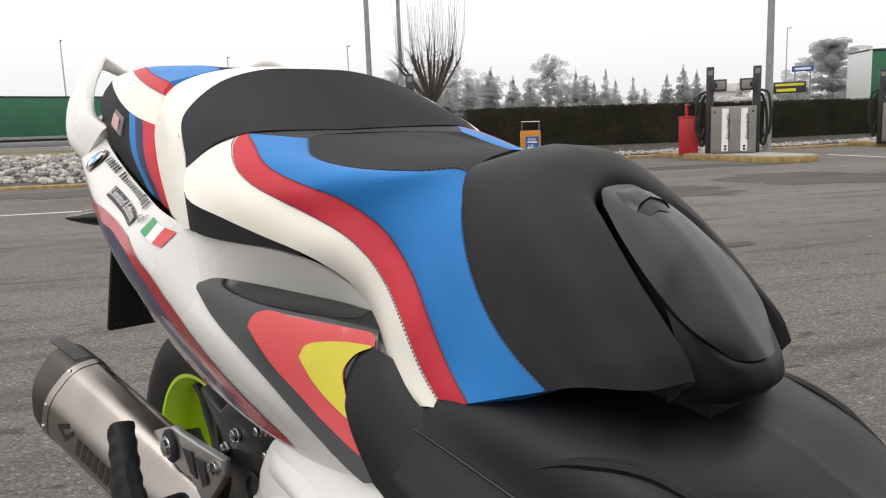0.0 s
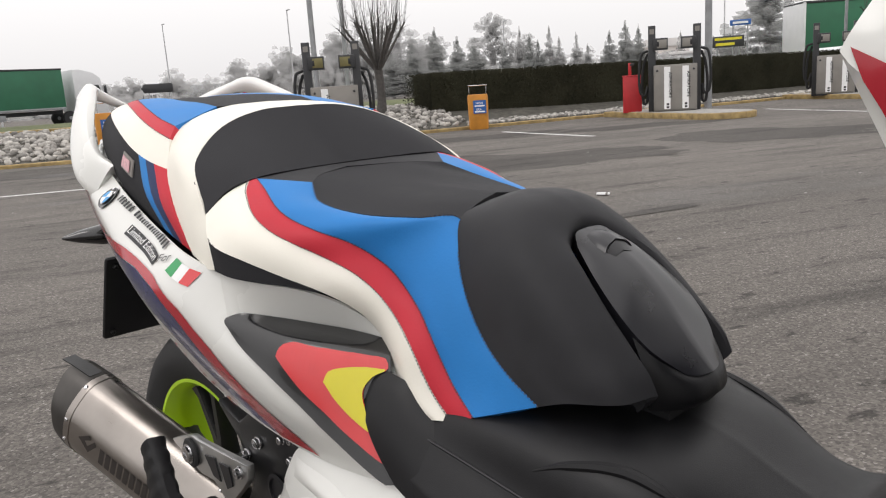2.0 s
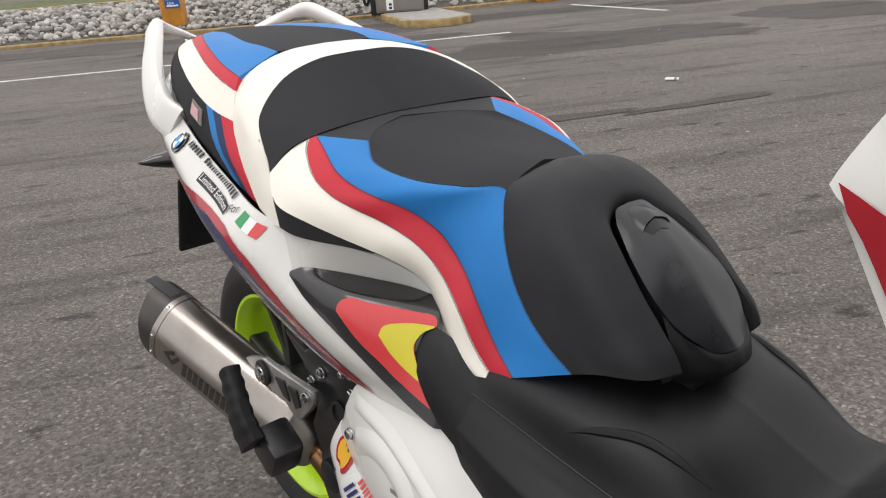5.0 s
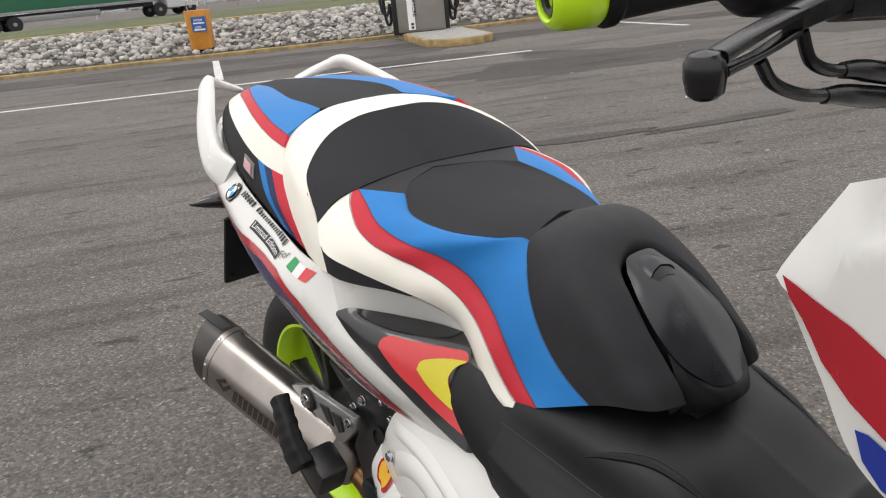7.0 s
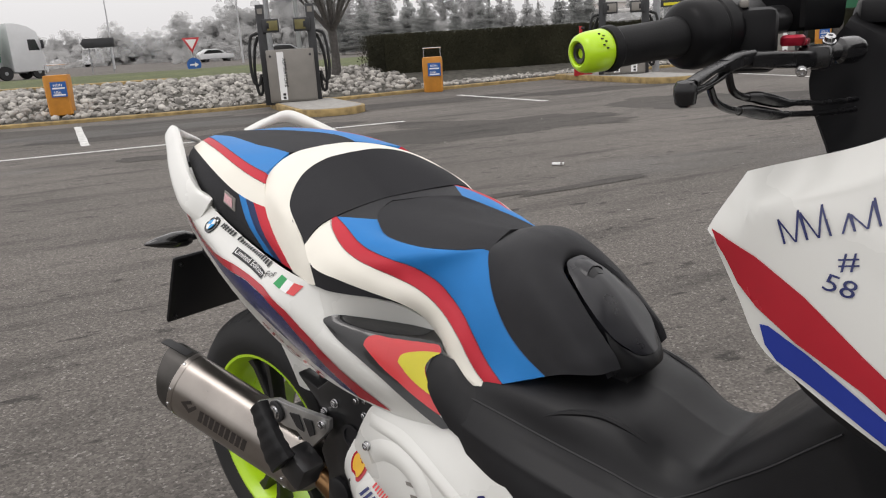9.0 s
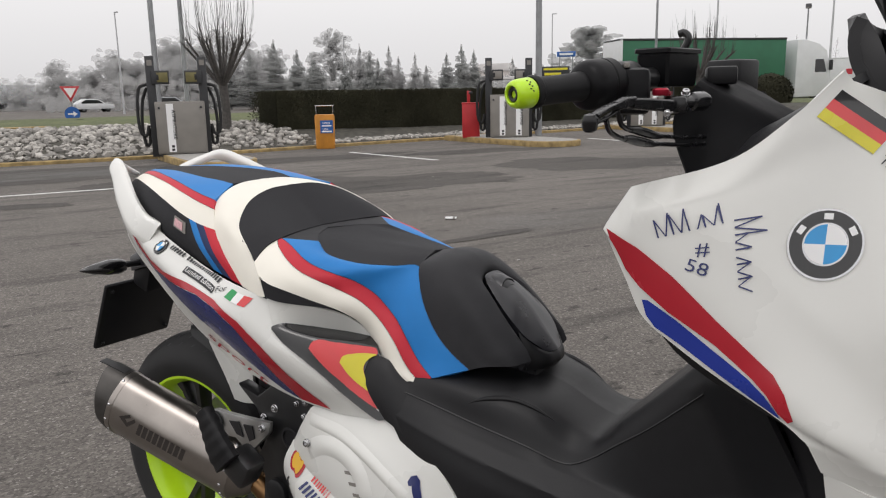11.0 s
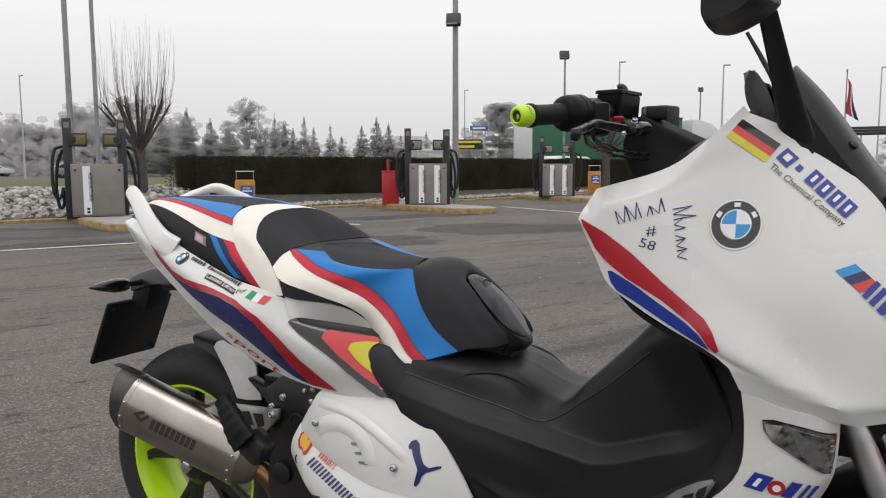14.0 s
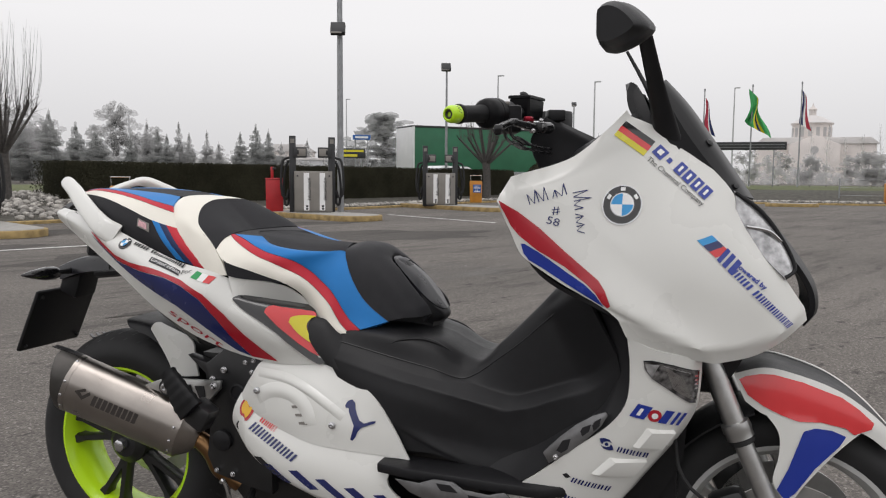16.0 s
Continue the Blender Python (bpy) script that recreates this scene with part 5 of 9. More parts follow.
part("front_inner", inner_front, BLACK_PLASTIC, bike)
part("stem_cover", rings([[Vector((x, sy * w, z)) for x, sy in ((x0, -1), (x1, -1), (x1, 1), (x0, 1))] for w, z, x0, x1 in ((0.085, 0.575, 1.36, 1.44), (0.095, 0.63, 1.35, 1.47), (0.10, 0.70, 1.33, 1.50), (0.095, 0.74, 1.33, 1.52))]), BLACK_PLASTIC, bike, "black cover behind the fork")
arc = []
for k in range(13):
    an = radians(108 + 82 * k / 12)
    arc.append([Vector((1.59 + 0.300 * math.cos(an) * (1 - 0.05 * abs(v)), 0.092 * v, 0.275 + 0.300 * math.sin(an) * (1 - 0.05 * abs(v)))) for v in (-1, -0.6, 0, 0.6, 1)])
part("inner_mudguard", sheet(arc, 0.004, (-0.6, 0, 0.8)), BLACK_PLASTIC, bike, "black inner front mudguard")
DASH = [
    [(1.12, 0, 1.02), (1.15, 0, 1.035), (1.22, 0, 1.05), (1.30, 0, 1.10)],
    [(1.12, -0.10, 1.00), (1.15, -0.10, 1.02), (1.20, -0.11, 1.05), (1.28, -0.11, 1.10)],
    [(1.125, -0.19, 0.965), (1.16, -0.185, 0.985), (1.20, -0.175, 1.01), (1.262, -0.145, 1.085)]]
part("inner_dash", sheet(centred(skin(DASH, 14, 8)), 0.01, (-0.3, 0, 1)), BLACK_PLASTIC, bike, "black inner dashboard panel")
INL = [
    [(1.14, 0, 0.98), (1.14, 0, 0.90), (1.16, 0, 0.80), (1.20, 0, 0.74)],
    [(1.13, -0.12, 0.97), (1.13, -0.13, 0.89), (1.15, -0.14, 0.80), (1.19, -0.15, 0.74)],
    [(1.095, -0.215, 0.950), (1.08, -0.234, 0.885), (1.125, -0.232, 0.80), (1.255, -0.235, 0.735)]]
part("inner_leg_shield", sheet(centred(skin(INL, 14, 8)), 0.008, (-1, 0, 0)), BLACK_PLASTIC, bike, "black inner leg shield")

# --- windscreen ---
SCR = [
    [(1.320, 0, 1.168), (1.364, 0, 1.119), (1.414, 0, 1.049), (1.489, 0, 0.938)],
    [(1.321, -0.065, 1.158), (1.360, -0.072, 1.110), (1.408, -0.078, 1.040), (1.472, -0.072, 0.944)],
    [(1.320, -0.108, 1.126), (1.350, -0.120, 1.080), (1.398, -0.124, 1.008), (1.446, -0.114, 0.950)]]
screen = part("windscreen", sheet(centred(skin(SCR, 20, 9)), 0.004, (0.7, 0, 0.7)), SCREEN_BLACK, bike, "dark smoked windscreen")
for sg in (-1, 1):
    part("screen_bolt", lathe([(0, 0.007), (0.004, 0.007), (0.006, 0.004)], (1.404, sg * 0.085, 1.040), (0.6, sg * 0.6, 0.6), 12), BLACK_METAL, screen)
    part("screen_bolt", lathe([(0, 0.006), (0.004, 0.006), (0.005, 0.003)], (1.452, sg * 0.092, 0.962), (0.5, sg * 0.7, 0.5), 12), BLACK_METAL, screen)
DEF = [
    [(1.246, 0, 1.163), (1.256, 0, 1.112), (1.290, 0, 1.050), (1.34, 0, 1.02)],
    [(1.248, -0.06, 1.154), (1.258, -0.065, 1.108), (1.294, -0.075, 1.050), (1.34, -0.08, 1.02)],
    [(1.262, -0.098, 1.154), (1.256, -0.104, 1.136), (1.260, -0.112, 1.108), (1.272, -0.120, 1.086), (1.306, -0.135, 1.048), (1.35, -0.14, 1.02)]]
part("inner_deflector", sheet(centred(skin(DEF, 14, 8)), 0.012, (-1, 0, 0.3)), BLACK_PLASTIC, bike, "black instrument deflector behind the screen")

both("deflector_side", skin([[(1.262, -0.098, 1.154), (1.256, -0.104, 1.136), (1.260, -0.112, 1.108), (1.272, -0.120, 1.086), (1.290, -0.128, 1.060)], [(1.272, -0.090, 1.150), (1.285, -0.100, 1.130), (1.296, -0.112, 1.105), (1.310, -0.124, 1.075), (1.325, -0.134, 1.045)]], 14, 6), 0.004, (0, -1, 0.2), BLACK_PLASTIC, bike, "black side of the instrument deflector")
both("screen_side", skin([[(1.318, -0.108, 1.150), (1.345, -0.122, 1.090), (1.400, -0.126, 1.010), (1.452, -0.118, 0.950)], [(1.300, -0.128, 1.100), (1.325, -0.140, 1.055), (1.375, -0.138, 1.000), (1.425, -0.130, 0.962)]], 16, 5), 0.004, (0.2, -1, 0.3), SCREEN_BLACK, bike, "matt black side of the windscreen mount")

# --- mirror ---
HOUSING = [(1.242, 1.179), (1.2365, 1.188), (1.2355, 1.218), (1.2365, 1.247), (1.245, 1.256), (1.261, 1.258), (1.280, 1.252), (1.300, 1.237), (1.315, 1.221), (1.319, 1.212), (1.315, 1.204), (1.300, 1.193), (1.277, 1.182), (1.257, 1.177)]
for sgn in (-1,):
    arm_path = spline([(1.352, sgn * 0.108, 0.985), (1.327, sgn * 0.142, 1.075), (1.311, sgn * 0.200, 1.150), (1.300, sgn * 0.262, 1.206)], 18)
    loops = []
    for i, p in enumerate(arm_path):
        w = float(np.interp(i, [0, 6, 11, 17], [0.026, 0.021, 0.0145, 0.012]))
        t = (arm_path[min(17, i + 1)] - arm_path[max(0, i - 1)]).normalized()
        fore = Vector((1, 0, 0.1))
        fore = (fore - t * fore.dot(t)).normalized()
        flat_dir = t.cross(fore)
        loops.append([p + fore * w * math.cos(a) + flat_dir * w * 0.45 * math.sin(a) for a in (2 * math.pi * k / 16 for k in range(16))])
    mir = part("mirror_arm", rings(loops), BLACK_PLASTIC, bike, "black mirror arm")
    sections = []
    for k in range(11):
        u = k / 10
        wide = float(np.interp(u, [0, 0.2, 0.5, 0.85, 1], [0.5, 0.86, 1.0, 0.88, 0.66]))
        loop = spline([Vector((1.236 + (x - 1.236) * wide, sgn * (0.225 + 0.145 * u), 1.217 + (z - 1.217) * wide - 0.012 * max(0.0, u - 0.5))) for x, z in HOUSING + HOUSING[:1]], 41)[:-1]
        sections.append(loop)
    part("mirror_housing", rings(sections), BLACK_PLASTIC, mir, "black mirror housing")
    glass = rings([[Vector((1.2352 - d, sgn * (0.225 + 0.145 * u), 1.218 + z)) for u, z in ((0.15, -0.018), (0.5, -0.024), (0.9, -0.020), (0.9, 0.018), (0.5, 0.026), (0.15, 0.018))] for d in (0.0, 0.0012)])
    part("mirror_glass", glass, CHROME, mir)
part("screen_stay", tube([(1.238, 0.043, 1.232), (1.262, 0.038, 1.190), (1.288, 0.025, 1.140), (1.300, 0.02, 1.09)], [0.003, 0.004, 0.005, 0.005], 8, 14), BLACK_PLASTIC, bike, "slim black stay behind the windscreen")

# --- handlebar ---
for sgn in (-1, 1):
    end, root = Vector((0.990, sgn * 0.357, 1.080)), Vector((1.075, sgn * 0.135, 1.098))
    d = (root - end).normalized()
    bar = part("handlebar_half", tube([end + d * 0.02, root], 0.012, 12, 3), BLACK_METAL, bike, "black handlebar half")
    part("grip", lathe([(0.026, 0.012), (0.027, 0.0162), (0.029, 0.0172), (0.033, 0.0172), (0.036, 0.0150), (0.060, 0.0147), (0.088, 0.0150), (0.090, 0.0158), (0.100, 0.0160), (0.102, 0.014)], end, d, 28), RUBBER_GRIP, bar, "black rubber grip")
    part("bar_end", lathe([(0.006, 0.0080), (0.003, 0.0084), (0.002, 0.0096), (0.0025, 0.0115), (0.0045, 0.0134), (0.008, 0.0146), (0.014, 0.0153), (0.0245, 0.0156), (0.027, 0.0142)], end, d, 36), LIME, bar, "fluorescent lime bar-end weight")
    part("end_bolt", lathe([(0.0075, 0.0), (0.0075, 0.0036), (0.0040, 0.0041), (0.0034, 0.0066), (0.0044, 0.0079), (0.007, 0.0081)], end, d, 18), BLACK_METAL, bar, "dark socket bolt in the bar end")
    for k in range(6):
        an = 0.35 + 0.16 * k
        rad = d.orthogonal().normalized()
        rad = (Vector((0.3, 0, 1)) - d * d.dot(Vector((0.3, 0, 1)))).normalized()
        aside = d.cross(rad)
        part("print_dot", box((0.0014, 0.0016, 0.0012), end + d * (0.016 + 0.0025 * (k % 2)) + (rad * math.cos(an * sgn) - aside * math.sin(an * sgn)) * 0.0154, 0.0), BLACK_INK, bar)

# --- wheels ---
def wheel(at, r_tyre, w_tyre, r_rim, rim_mat, label, name):
    deep = r_tyre - r_rim
    half = [(0.40, 0.0), (0.485, 0.30), (0.465, 0.52), (0.40, 0.70), (0.27, 0.88), (0.13, 0.97)]
    ob = part(name, lathe([(-w_tyre * a, r_rim + deep * b) for a, b in half] + [(0, r_tyre)] + [(w_tyre * a, r_rim + deep * b) for a, b in reversed(half)], at, (0, 1, 0), 72, True), RUBBER, bike, label)
    w = w_tyre * 0.36
    part("rim", lathe([(-w - 0.006, r_rim + 0.004), (-w - 0.006, r_rim - 0.006), (-w + 0.006, r_rim - 0.014), (-w * 0.7, r_rim - 0.019), (-w * 0.3, r_rim - 0.023), (w * 0.3, r_rim - 0.023), (w * 0.7, r_rim - 0.019), (w - 0.006, r_rim - 0.014), (w + 0.006, r_rim - 0.006), (w + 0.006, r_rim + 0.004)], at, (0, 1, 0), 64, True), rim_mat, ob)
    return ob


rear = wheel((0.018, 0, 0.290), 0.288, 0.152, 0.199, LIME, "rear wheel with lime green rim and wide tyre", "rear_wheel")
front = wheel((1.575, 0, 0.275), 0.275, 0.12, 0.200, RIM_PALE, "front wheel with pale rim", "front_wheel")


# ---- stickers and stripes, laid on the panels ----
from mathutils.bvhtree import BVHTree


def tree_of(*grids):
    vs, fs = [], []
    for g in grids:
        o, n = len(vs), len(g[0])
        vs.extend(p for row in g for p in row)
        fs.extend((o + j * n + i, o + j * n + i + 1, o + (j + 1) * n + i + 1, o + (j + 1) * n + i) for j in range(len(g) - 1) for i in range(n - 1))
    return BVHTree.FromPolygons(vs, fs)


ON_TAIL, ON_FAIR = tree_of(tail_grid), tree_of(fair_grid)
ON_COVER, ON_LOW, ON_LEG = tree_of(skin(COVER, 40, 20)), tree_of(skin(BELLY, 40, 24)), tree_of(skin(LEG, 36, 18))


def lay(bm, on, off):
    """Press a flat figure, drawn in (x, z), sideways on to a panel."""
    for v in bm.verts:
        hit, nrm, _, _ = on.ray_cast(Vector((v.co.x, -1.0, v.co.z)), Vector((0, 1, 0)))
        if hit is None:
            hit, nrm, _, _ = on.find_nearest(Vector((v.co.x, -0.21, v.co.z)))
        if nrm.y > 0:
            nrm = -nrm
        v.co = hit + nrm * off
    return bm


def sticker(name, outline, mat, on, parent, off=0.0012, smooth=0, label=""):
    pts = [Vector((x, 0, z)) for x, z in outline]
    if smooth:
        pts = spline(pts + pts[:1], smooth)[:-1]
    bm = bmesh.new()
    bm.faces.new([bm.verts.new(p) for p in pts])
    bmesh.ops.triangulate(bm, faces=bm.faces[:])
    for _ in range(5):
        long = [e for e in bm.edges if e.calc_length() > 0.016]
        if not long:
            break
        bmesh.ops.subdivide_edges(bm, edges=long, cuts=1)
        bmesh.ops.triangulate(bm, faces=bm.faces[:])
    return part(name, lay(bm, on, off), mat, parent, label, 60)


def letters(words, at, to, size, mat, on, parent, off=0.002, bold=0.0, slant=0.0):
    """Lettering from one point to another of a panel."""
    bm = text_bm(words, size, 1.0, bold)
    wide = max(v.co.x for v in bm.verts)
    d = Vector((to[0] - at[0], 0, to[1] - at[1]))
    k, d = d.length / wide, d.normalized()
    u = Vector((-d.z, 0, d.x))
    for v in bm.verts:
        v.co = Vector((at[0], 0, at[1])) + d * (v.co.x * k + v.co.y * slant) + u * v.co.y
    return part("lettering", lay(bm, on, off), mat, parent, "", 60)


def blocks(name, spans, at, to, height, mat, on, parent, off=0.002, slant=0.15, fine=False):
    """A word mark as plain slanted blocks: spans are shares of the way from at to to; fine splits each in two thin bars."""
    if fine:
        spans = [q for u, v in spans for q in ((u, u + (v - u) * 0.34), (u + (v - u) * 0.62, u + (v - u) * 0.96))]
    d = Vector((to[0] - at[0], 0, to[1] - at[1]))
    u = Vector((-d.z, 0, d.x)).normalized() * height
    e = d.normalized() * height * slant
    for s0, s1 in spans:
        a, b = Vector((at[0], 0, at[1])) + d * s0, Vector((at[0], 0, at[1])) + d * s1
        bm = bmesh.new()
        bm.faces.new([bm.verts.new(p) for p in (a, b, b + u + e, a + u + e)])
        bmesh.ops.triangulate(bm, faces=bm.faces[:])
        bmesh.ops.subdivide_edges(bm, edges=bm.edges[:], cuts=2)
        part(name, lay(bm, on, off), mat, parent, "", 60)


def round_badge(c, r, on, parent, k=1.0):
    """A round badge: dark ring with a bright rim, and a disc in blue and white quarters."""
    def circle(rad, n=40, a0=0.0, a1=2 * math.pi):
        return [(c[0] + rad * k * math.cos(a0 + (a1 - a0) * i / n), c[1] + rad * math.sin(a0 + (a1 - a0) * i / n)) for i in range(n)]
    rim = sticker("badge_rim", circle(r), CHROME, on, parent, 0.0016, 0, "round black badge with blue and white quarters")
    sticker("badge_ring", circle(r * 0.94), GLOSS_BLACK, on, rim, 0.0026)
    sticker("badge_line", circle(r * 0.60), CHROME, on, rim, 0.0034)
    for q in range(4):
        a0 = math.pi / 2 * q
        arc = [(c[0] + r * 0.55 * k * math.cos(a0 + math.pi / 2 * i / 10), c[1] + r * 0.55 * math.sin(a0 + math.pi / 2 * i / 10)) for i in range(11)]
        sticker("badge_quarter", [c] + arc, SKY_PAINT if q % 2 else WHITE_VINYL, on, rim, 0.0042)
    for a in (150, 90, 30):
        m = (c[0] + r * 0.77 * k * math.cos(radians(a)), c[1] + r * 0.77 * math.sin(radians(a)))
        t = (-math.sin(radians(a)), math.cos(radians(a)))
        n2 = (math.cos(radians(a)), math.sin(radians(a)))
        s = r * 0.12
        sticker("badge_mark", [(m[0] + s * (t[0] * i + n2[0] * j) * k, m[1] + s * (t[1] * i + n2[1] * j)) for i, j in ((-1, -0.7), (1, -0.7), (1, 0.7), (-1, 0.7))], WHITE_VINYL, on, rim, 0.0042)
    return rim


# tail
sticker("red_stripe", [(0.075, 0.846), (0.098, 0.836), (0.159, 0.797), (0.204, 0.783), (0.264, 0.774), (0.348, 0.751), (0.403, 0.723), (0.447, 0.683), (0.484, 0.640), (0.546, 0.578), (0.488, 0.586), (0.454, 0.625), (0.427, 0.670), (0.394, 0.712), (0.352, 0.739), (0.305, 0.755), (0.236, 0.766), (0.168, 0.783), (0.106, 0.824)], RED_PAINT, ON_TAIL, tail, label="dark red racing stripe")
sticker("navy_stripe", [(0.080, 0.838), (0.106, 0.823), (0.168, 0.782), (0.236, 0.765), (0.305, 0.754), (0.352, 0.738), (0.394, 0.711), (0.427, 0.669), (0.454, 0.624), (0.487, 0.586), (0.454, 0.598), (0.431, 0.614), (0.397, 0.641), (0.368, 0.664), (0.324, 0.695), (0.269, 0.721), (0.218, 0.747), (0.160, 0.782)], NAVY_PAINT, ON_TAIL, tail, label="navy blue racing stripe")
sport = letters("sport", (0.292, 0.676), (0.414, 0.601), 0.024, RED_PAINT, ON_TAIL, tail, slant=0.5)
round_badge((0.180, 0.821), 0.0115, ON_TAIL, tail, 1.15)
blocks("text_block", [(0.0, 0.07), (0.085, 0.17), (0.185, 0.27), (0.34, 0.43), (0.445, 0.51), (0.525, 0.57), (0.585, 0.66), (0.675, 0.73), (0.745, 0.80), (0.815, 0.89), (0.905, 1.0)], (0.200, 0.8195), (0.337, 0.7735), 0.0092, BLACK_INK, ON_TAIL, tail, fine=True)
lim = sticker("text_plate", [(0.255, 0.786), (0.337, 0.759), (0.337, 0.768), (0.256, 0.795)], BLACK_INK, ON_TAIL, tail, 0.0014)
letters("Limited Edition", (0.258, 0.7875), (0.335, 0.7625), 0.0085, WHITE_VINYL, ON_TAIL, lim, 0.0026)
letters("For", (0.341, 0.7615), (0.365, 0.766), 0.011, BLACK_INK, ON_TAIL, tail, 0.002)
flag = sticker("flag_green", [(0.367, 0.757), (0.377, 0.770), (0.392, 0.766), (0.384, 0.752)], GREEN_VINYL, ON_TAIL, tail, label="small green, white and red flag sticker")
sticker("flag_white", [(0.384, 0.752), (0.392, 0.766), (0.407, 0.7625), (0.398, 0.748)], WHITE_VINYL, ON_TAIL, flag)
sticker("flag_red", [(0.398, 0.748), (0.407, 0.7625), (0.423, 0.759), (0.412, 0.745)], CORAL_PAINT, ON_TAIL, flag)
FL_TOP = [(0.463, -0.216, 0.718), (0.475, -0.205, 0.722), (0.501, -0.180, 0.716), (0.530, -0.154, 0.708), (0.560, -0.132, 0.701), (0.600, -0.116, 0.694)]
FL_MID = [(0.463, -0.218, 0.716), (0.480, -0.214, 0.712), (0.510, -0.203, 0.706), (0.545, -0.190, 0.699), (0.586, -0.159, 0.689), (0.618, -0.134, 0.678)]
FL_LOW = [(0.464, -0.219, 0.713), (0.489, -0.217, 0.692), (0.529, -0.210, 0.667), (0.561, -0.200, 0.642), (0.585, -0.190, 0.619), (0.640, -0.171, 0.579), (0.655, -0.167, 0.582)]
flash_grid = skin([FL_TOP, FL_MID, FL_LOW], 40, 16)
flash = part("black_flash", sheet(flash_grid, 0.004, R_OUT), GLOSS_BLACK, tail, "black, red and yellow pointed flash")
ON_FLASH = tree_of(flash_grid)
part("tail_cove", sheet(skin([[(x, y + 0.002, z - 0.002) for x, y, z in FL_TOP], [(0.448, -0.210, 0.762), (0.470, -0.205, 0.757), (0.498, -0.193, 0.753), (0.530, -0.172, 0.747), (0.560, -0.148, 0.733), (0.578, -0.126, 0.714), (0.590, -0.114, 0.699)]], 24, 6), 0.003, R_OUT), WHITE_PAINT, tail)


def patch(name, pts, mat, on, parent, off):
    """A sticker given by its corners in space, pressed on to the nearest face."""
    bm = bmesh.new()
    bm.faces.new([bm.verts.new(p) for p in spline(pts + pts[:1], 5 * len(pts))[:-1]])
    bmesh.ops.triangulate(bm, faces=bm.faces[:])
    for _ in range(4):
        long = [e for e in bm.edges if e.calc_length() > 0.012]
        if not long:
            break
        bmesh.ops.subdivide_edges(bm, edges=long, cuts=1)
        bmesh.ops.triangulate(bm, faces=bm.faces[:])
    for v in bm.verts:
        hit, nrm, _, _ = on.find_nearest(v.co)
        v.co = hit + (nrm if nrm.dot(Vector(R_OUT)) > 0 else -nrm) * off
    return part(name, bm, mat, parent, "", 60)


patch("red_flash", [(0.531, -0.203, 0.688), (0.532, -0.197, 0.695), (0.540, -0.190, 0.699), (0.560, -0.178, 0.696), (0.586, -0.157, 0.690), (0.612, -0.134, 0.681), (0.616, -0.136, 0.672), (0.606, -0.146, 0.668), (0.604, -0.156, 0.655), (0.612, -0.161, 0.640), (0.628, -0.165, 0.615), (0.645, -0.167, 0.597), (0.634, -0.169, 0.598), (0.599, -0.179, 0.621), (0.582, -0.188, 0.638), (0.561, -0.198, 0.658), (0.540, -0.204, 0.680)], CORAL_PAINT, ON_FLASH, flash, 0.0015)
patch("yellow_flash", [(0.575, -0.180, 0.666), (0.578, -0.177, 0.675), (0.588, -0.170, 0.679), (0.600, -0.153, 0.677), (0.614, -0.136, 0.671), (0.606, -0.146, 0.666), (0.603, -0.156, 0.655), (0.611, -0.161, 0.641), (0.622, -0.165, 0.622), (0.605, -0.173, 0.634), (0.588, -0.178, 0.650)], YELLOW_PAINT, ON_FLASH, flash, 0.003)

# front fairing
sticker("red_stripe", [(1.053, 0.934), (1.088, 0.915), (1.127, 0.887), (1.173, 0.847), (1.218, 0.811), (1.233, 0.799), (1.245, 0.781), (1.255, 0.756), (1.250, 0.752), (1.240, 0.761), (1.229, 0.777), (1.214, 0.791), (1.174, 0.820), (1.123, 0.848), (1.091, 0.872), (1.075, 0.890)], RED_PAINT, ON_FAIR, fairing, label="dark red racing stripe")
sticker("blue_stripe", [(1.094, 0.858), (1.101, 0.858), (1.133, 0.840), (1.174, 0.813), (1.209, 0.791), (1.227, 0.776), (1.238, 0.762), (1.243, 0.754), (1.234, 0.759), (1.174, 0.792), (1.135, 0.815), (1.109, 0.829), (1.099, 0.841)], BLUE_PAINT, ON_FAIR, fairing, label="royal blue racing stripe")
round_badge((1.265, 0.929), 0.0345, ON_FAIR, fairing, 0.96)
da, db = Vector((1.313 - 1.261, 1.041 - 1.078)), Vector((1.243 - 1.261, 1.052 - 1.078))
for i, m in enumerate((GLOSS_BLACK, CORAL_PAINT, YELLOW_PAINT)):
    p = [Vector((1.261, 1.078)) + db * (i / 3), Vector((1.261, 1.078)) + db * (i / 3) + da, Vector((1.261, 1.078)) + db * ((i + 1) / 3) + da, Vector((1.261, 1.078)) + db * ((i + 1) / 3)]
    sticker("flag_band", [tuple(q) for q in p], m, ON_FAIR, fairing, label="band of a black, red and gold flag sticker")
sq = sticker("sponsor_square", [(1.322, 1.036), (1.338, 1.021), (1.323, 1.007), (1.308, 1.022)], BLUE_PAINT, ON_FAIR, fairing, label="blue square sponsor mark")
sticker("square_middle", [(1.3225, 1.028), (1.330, 1.0215), (1.323, 1.015), (1.316, 1.0215)], WHITE_VINYL, ON_FAIR, sq, 0.0024)
sticker("sponsor_dot", [(1.339, 1.013), (1.345, 1.007), (1.339, 1.001), (1.333, 1.007)], BLUE_PAINT, ON_FAIR, fairing)
blocks("text_block", [(0.0, 0.21), (0.26, 0.48), (0.53, 0.73), (0.78, 1.0)], (1.345, 0.990), (1.400, 0.938), 0.021, BLUE_PAINT, ON_FAIR, fairing, slant=0.0)
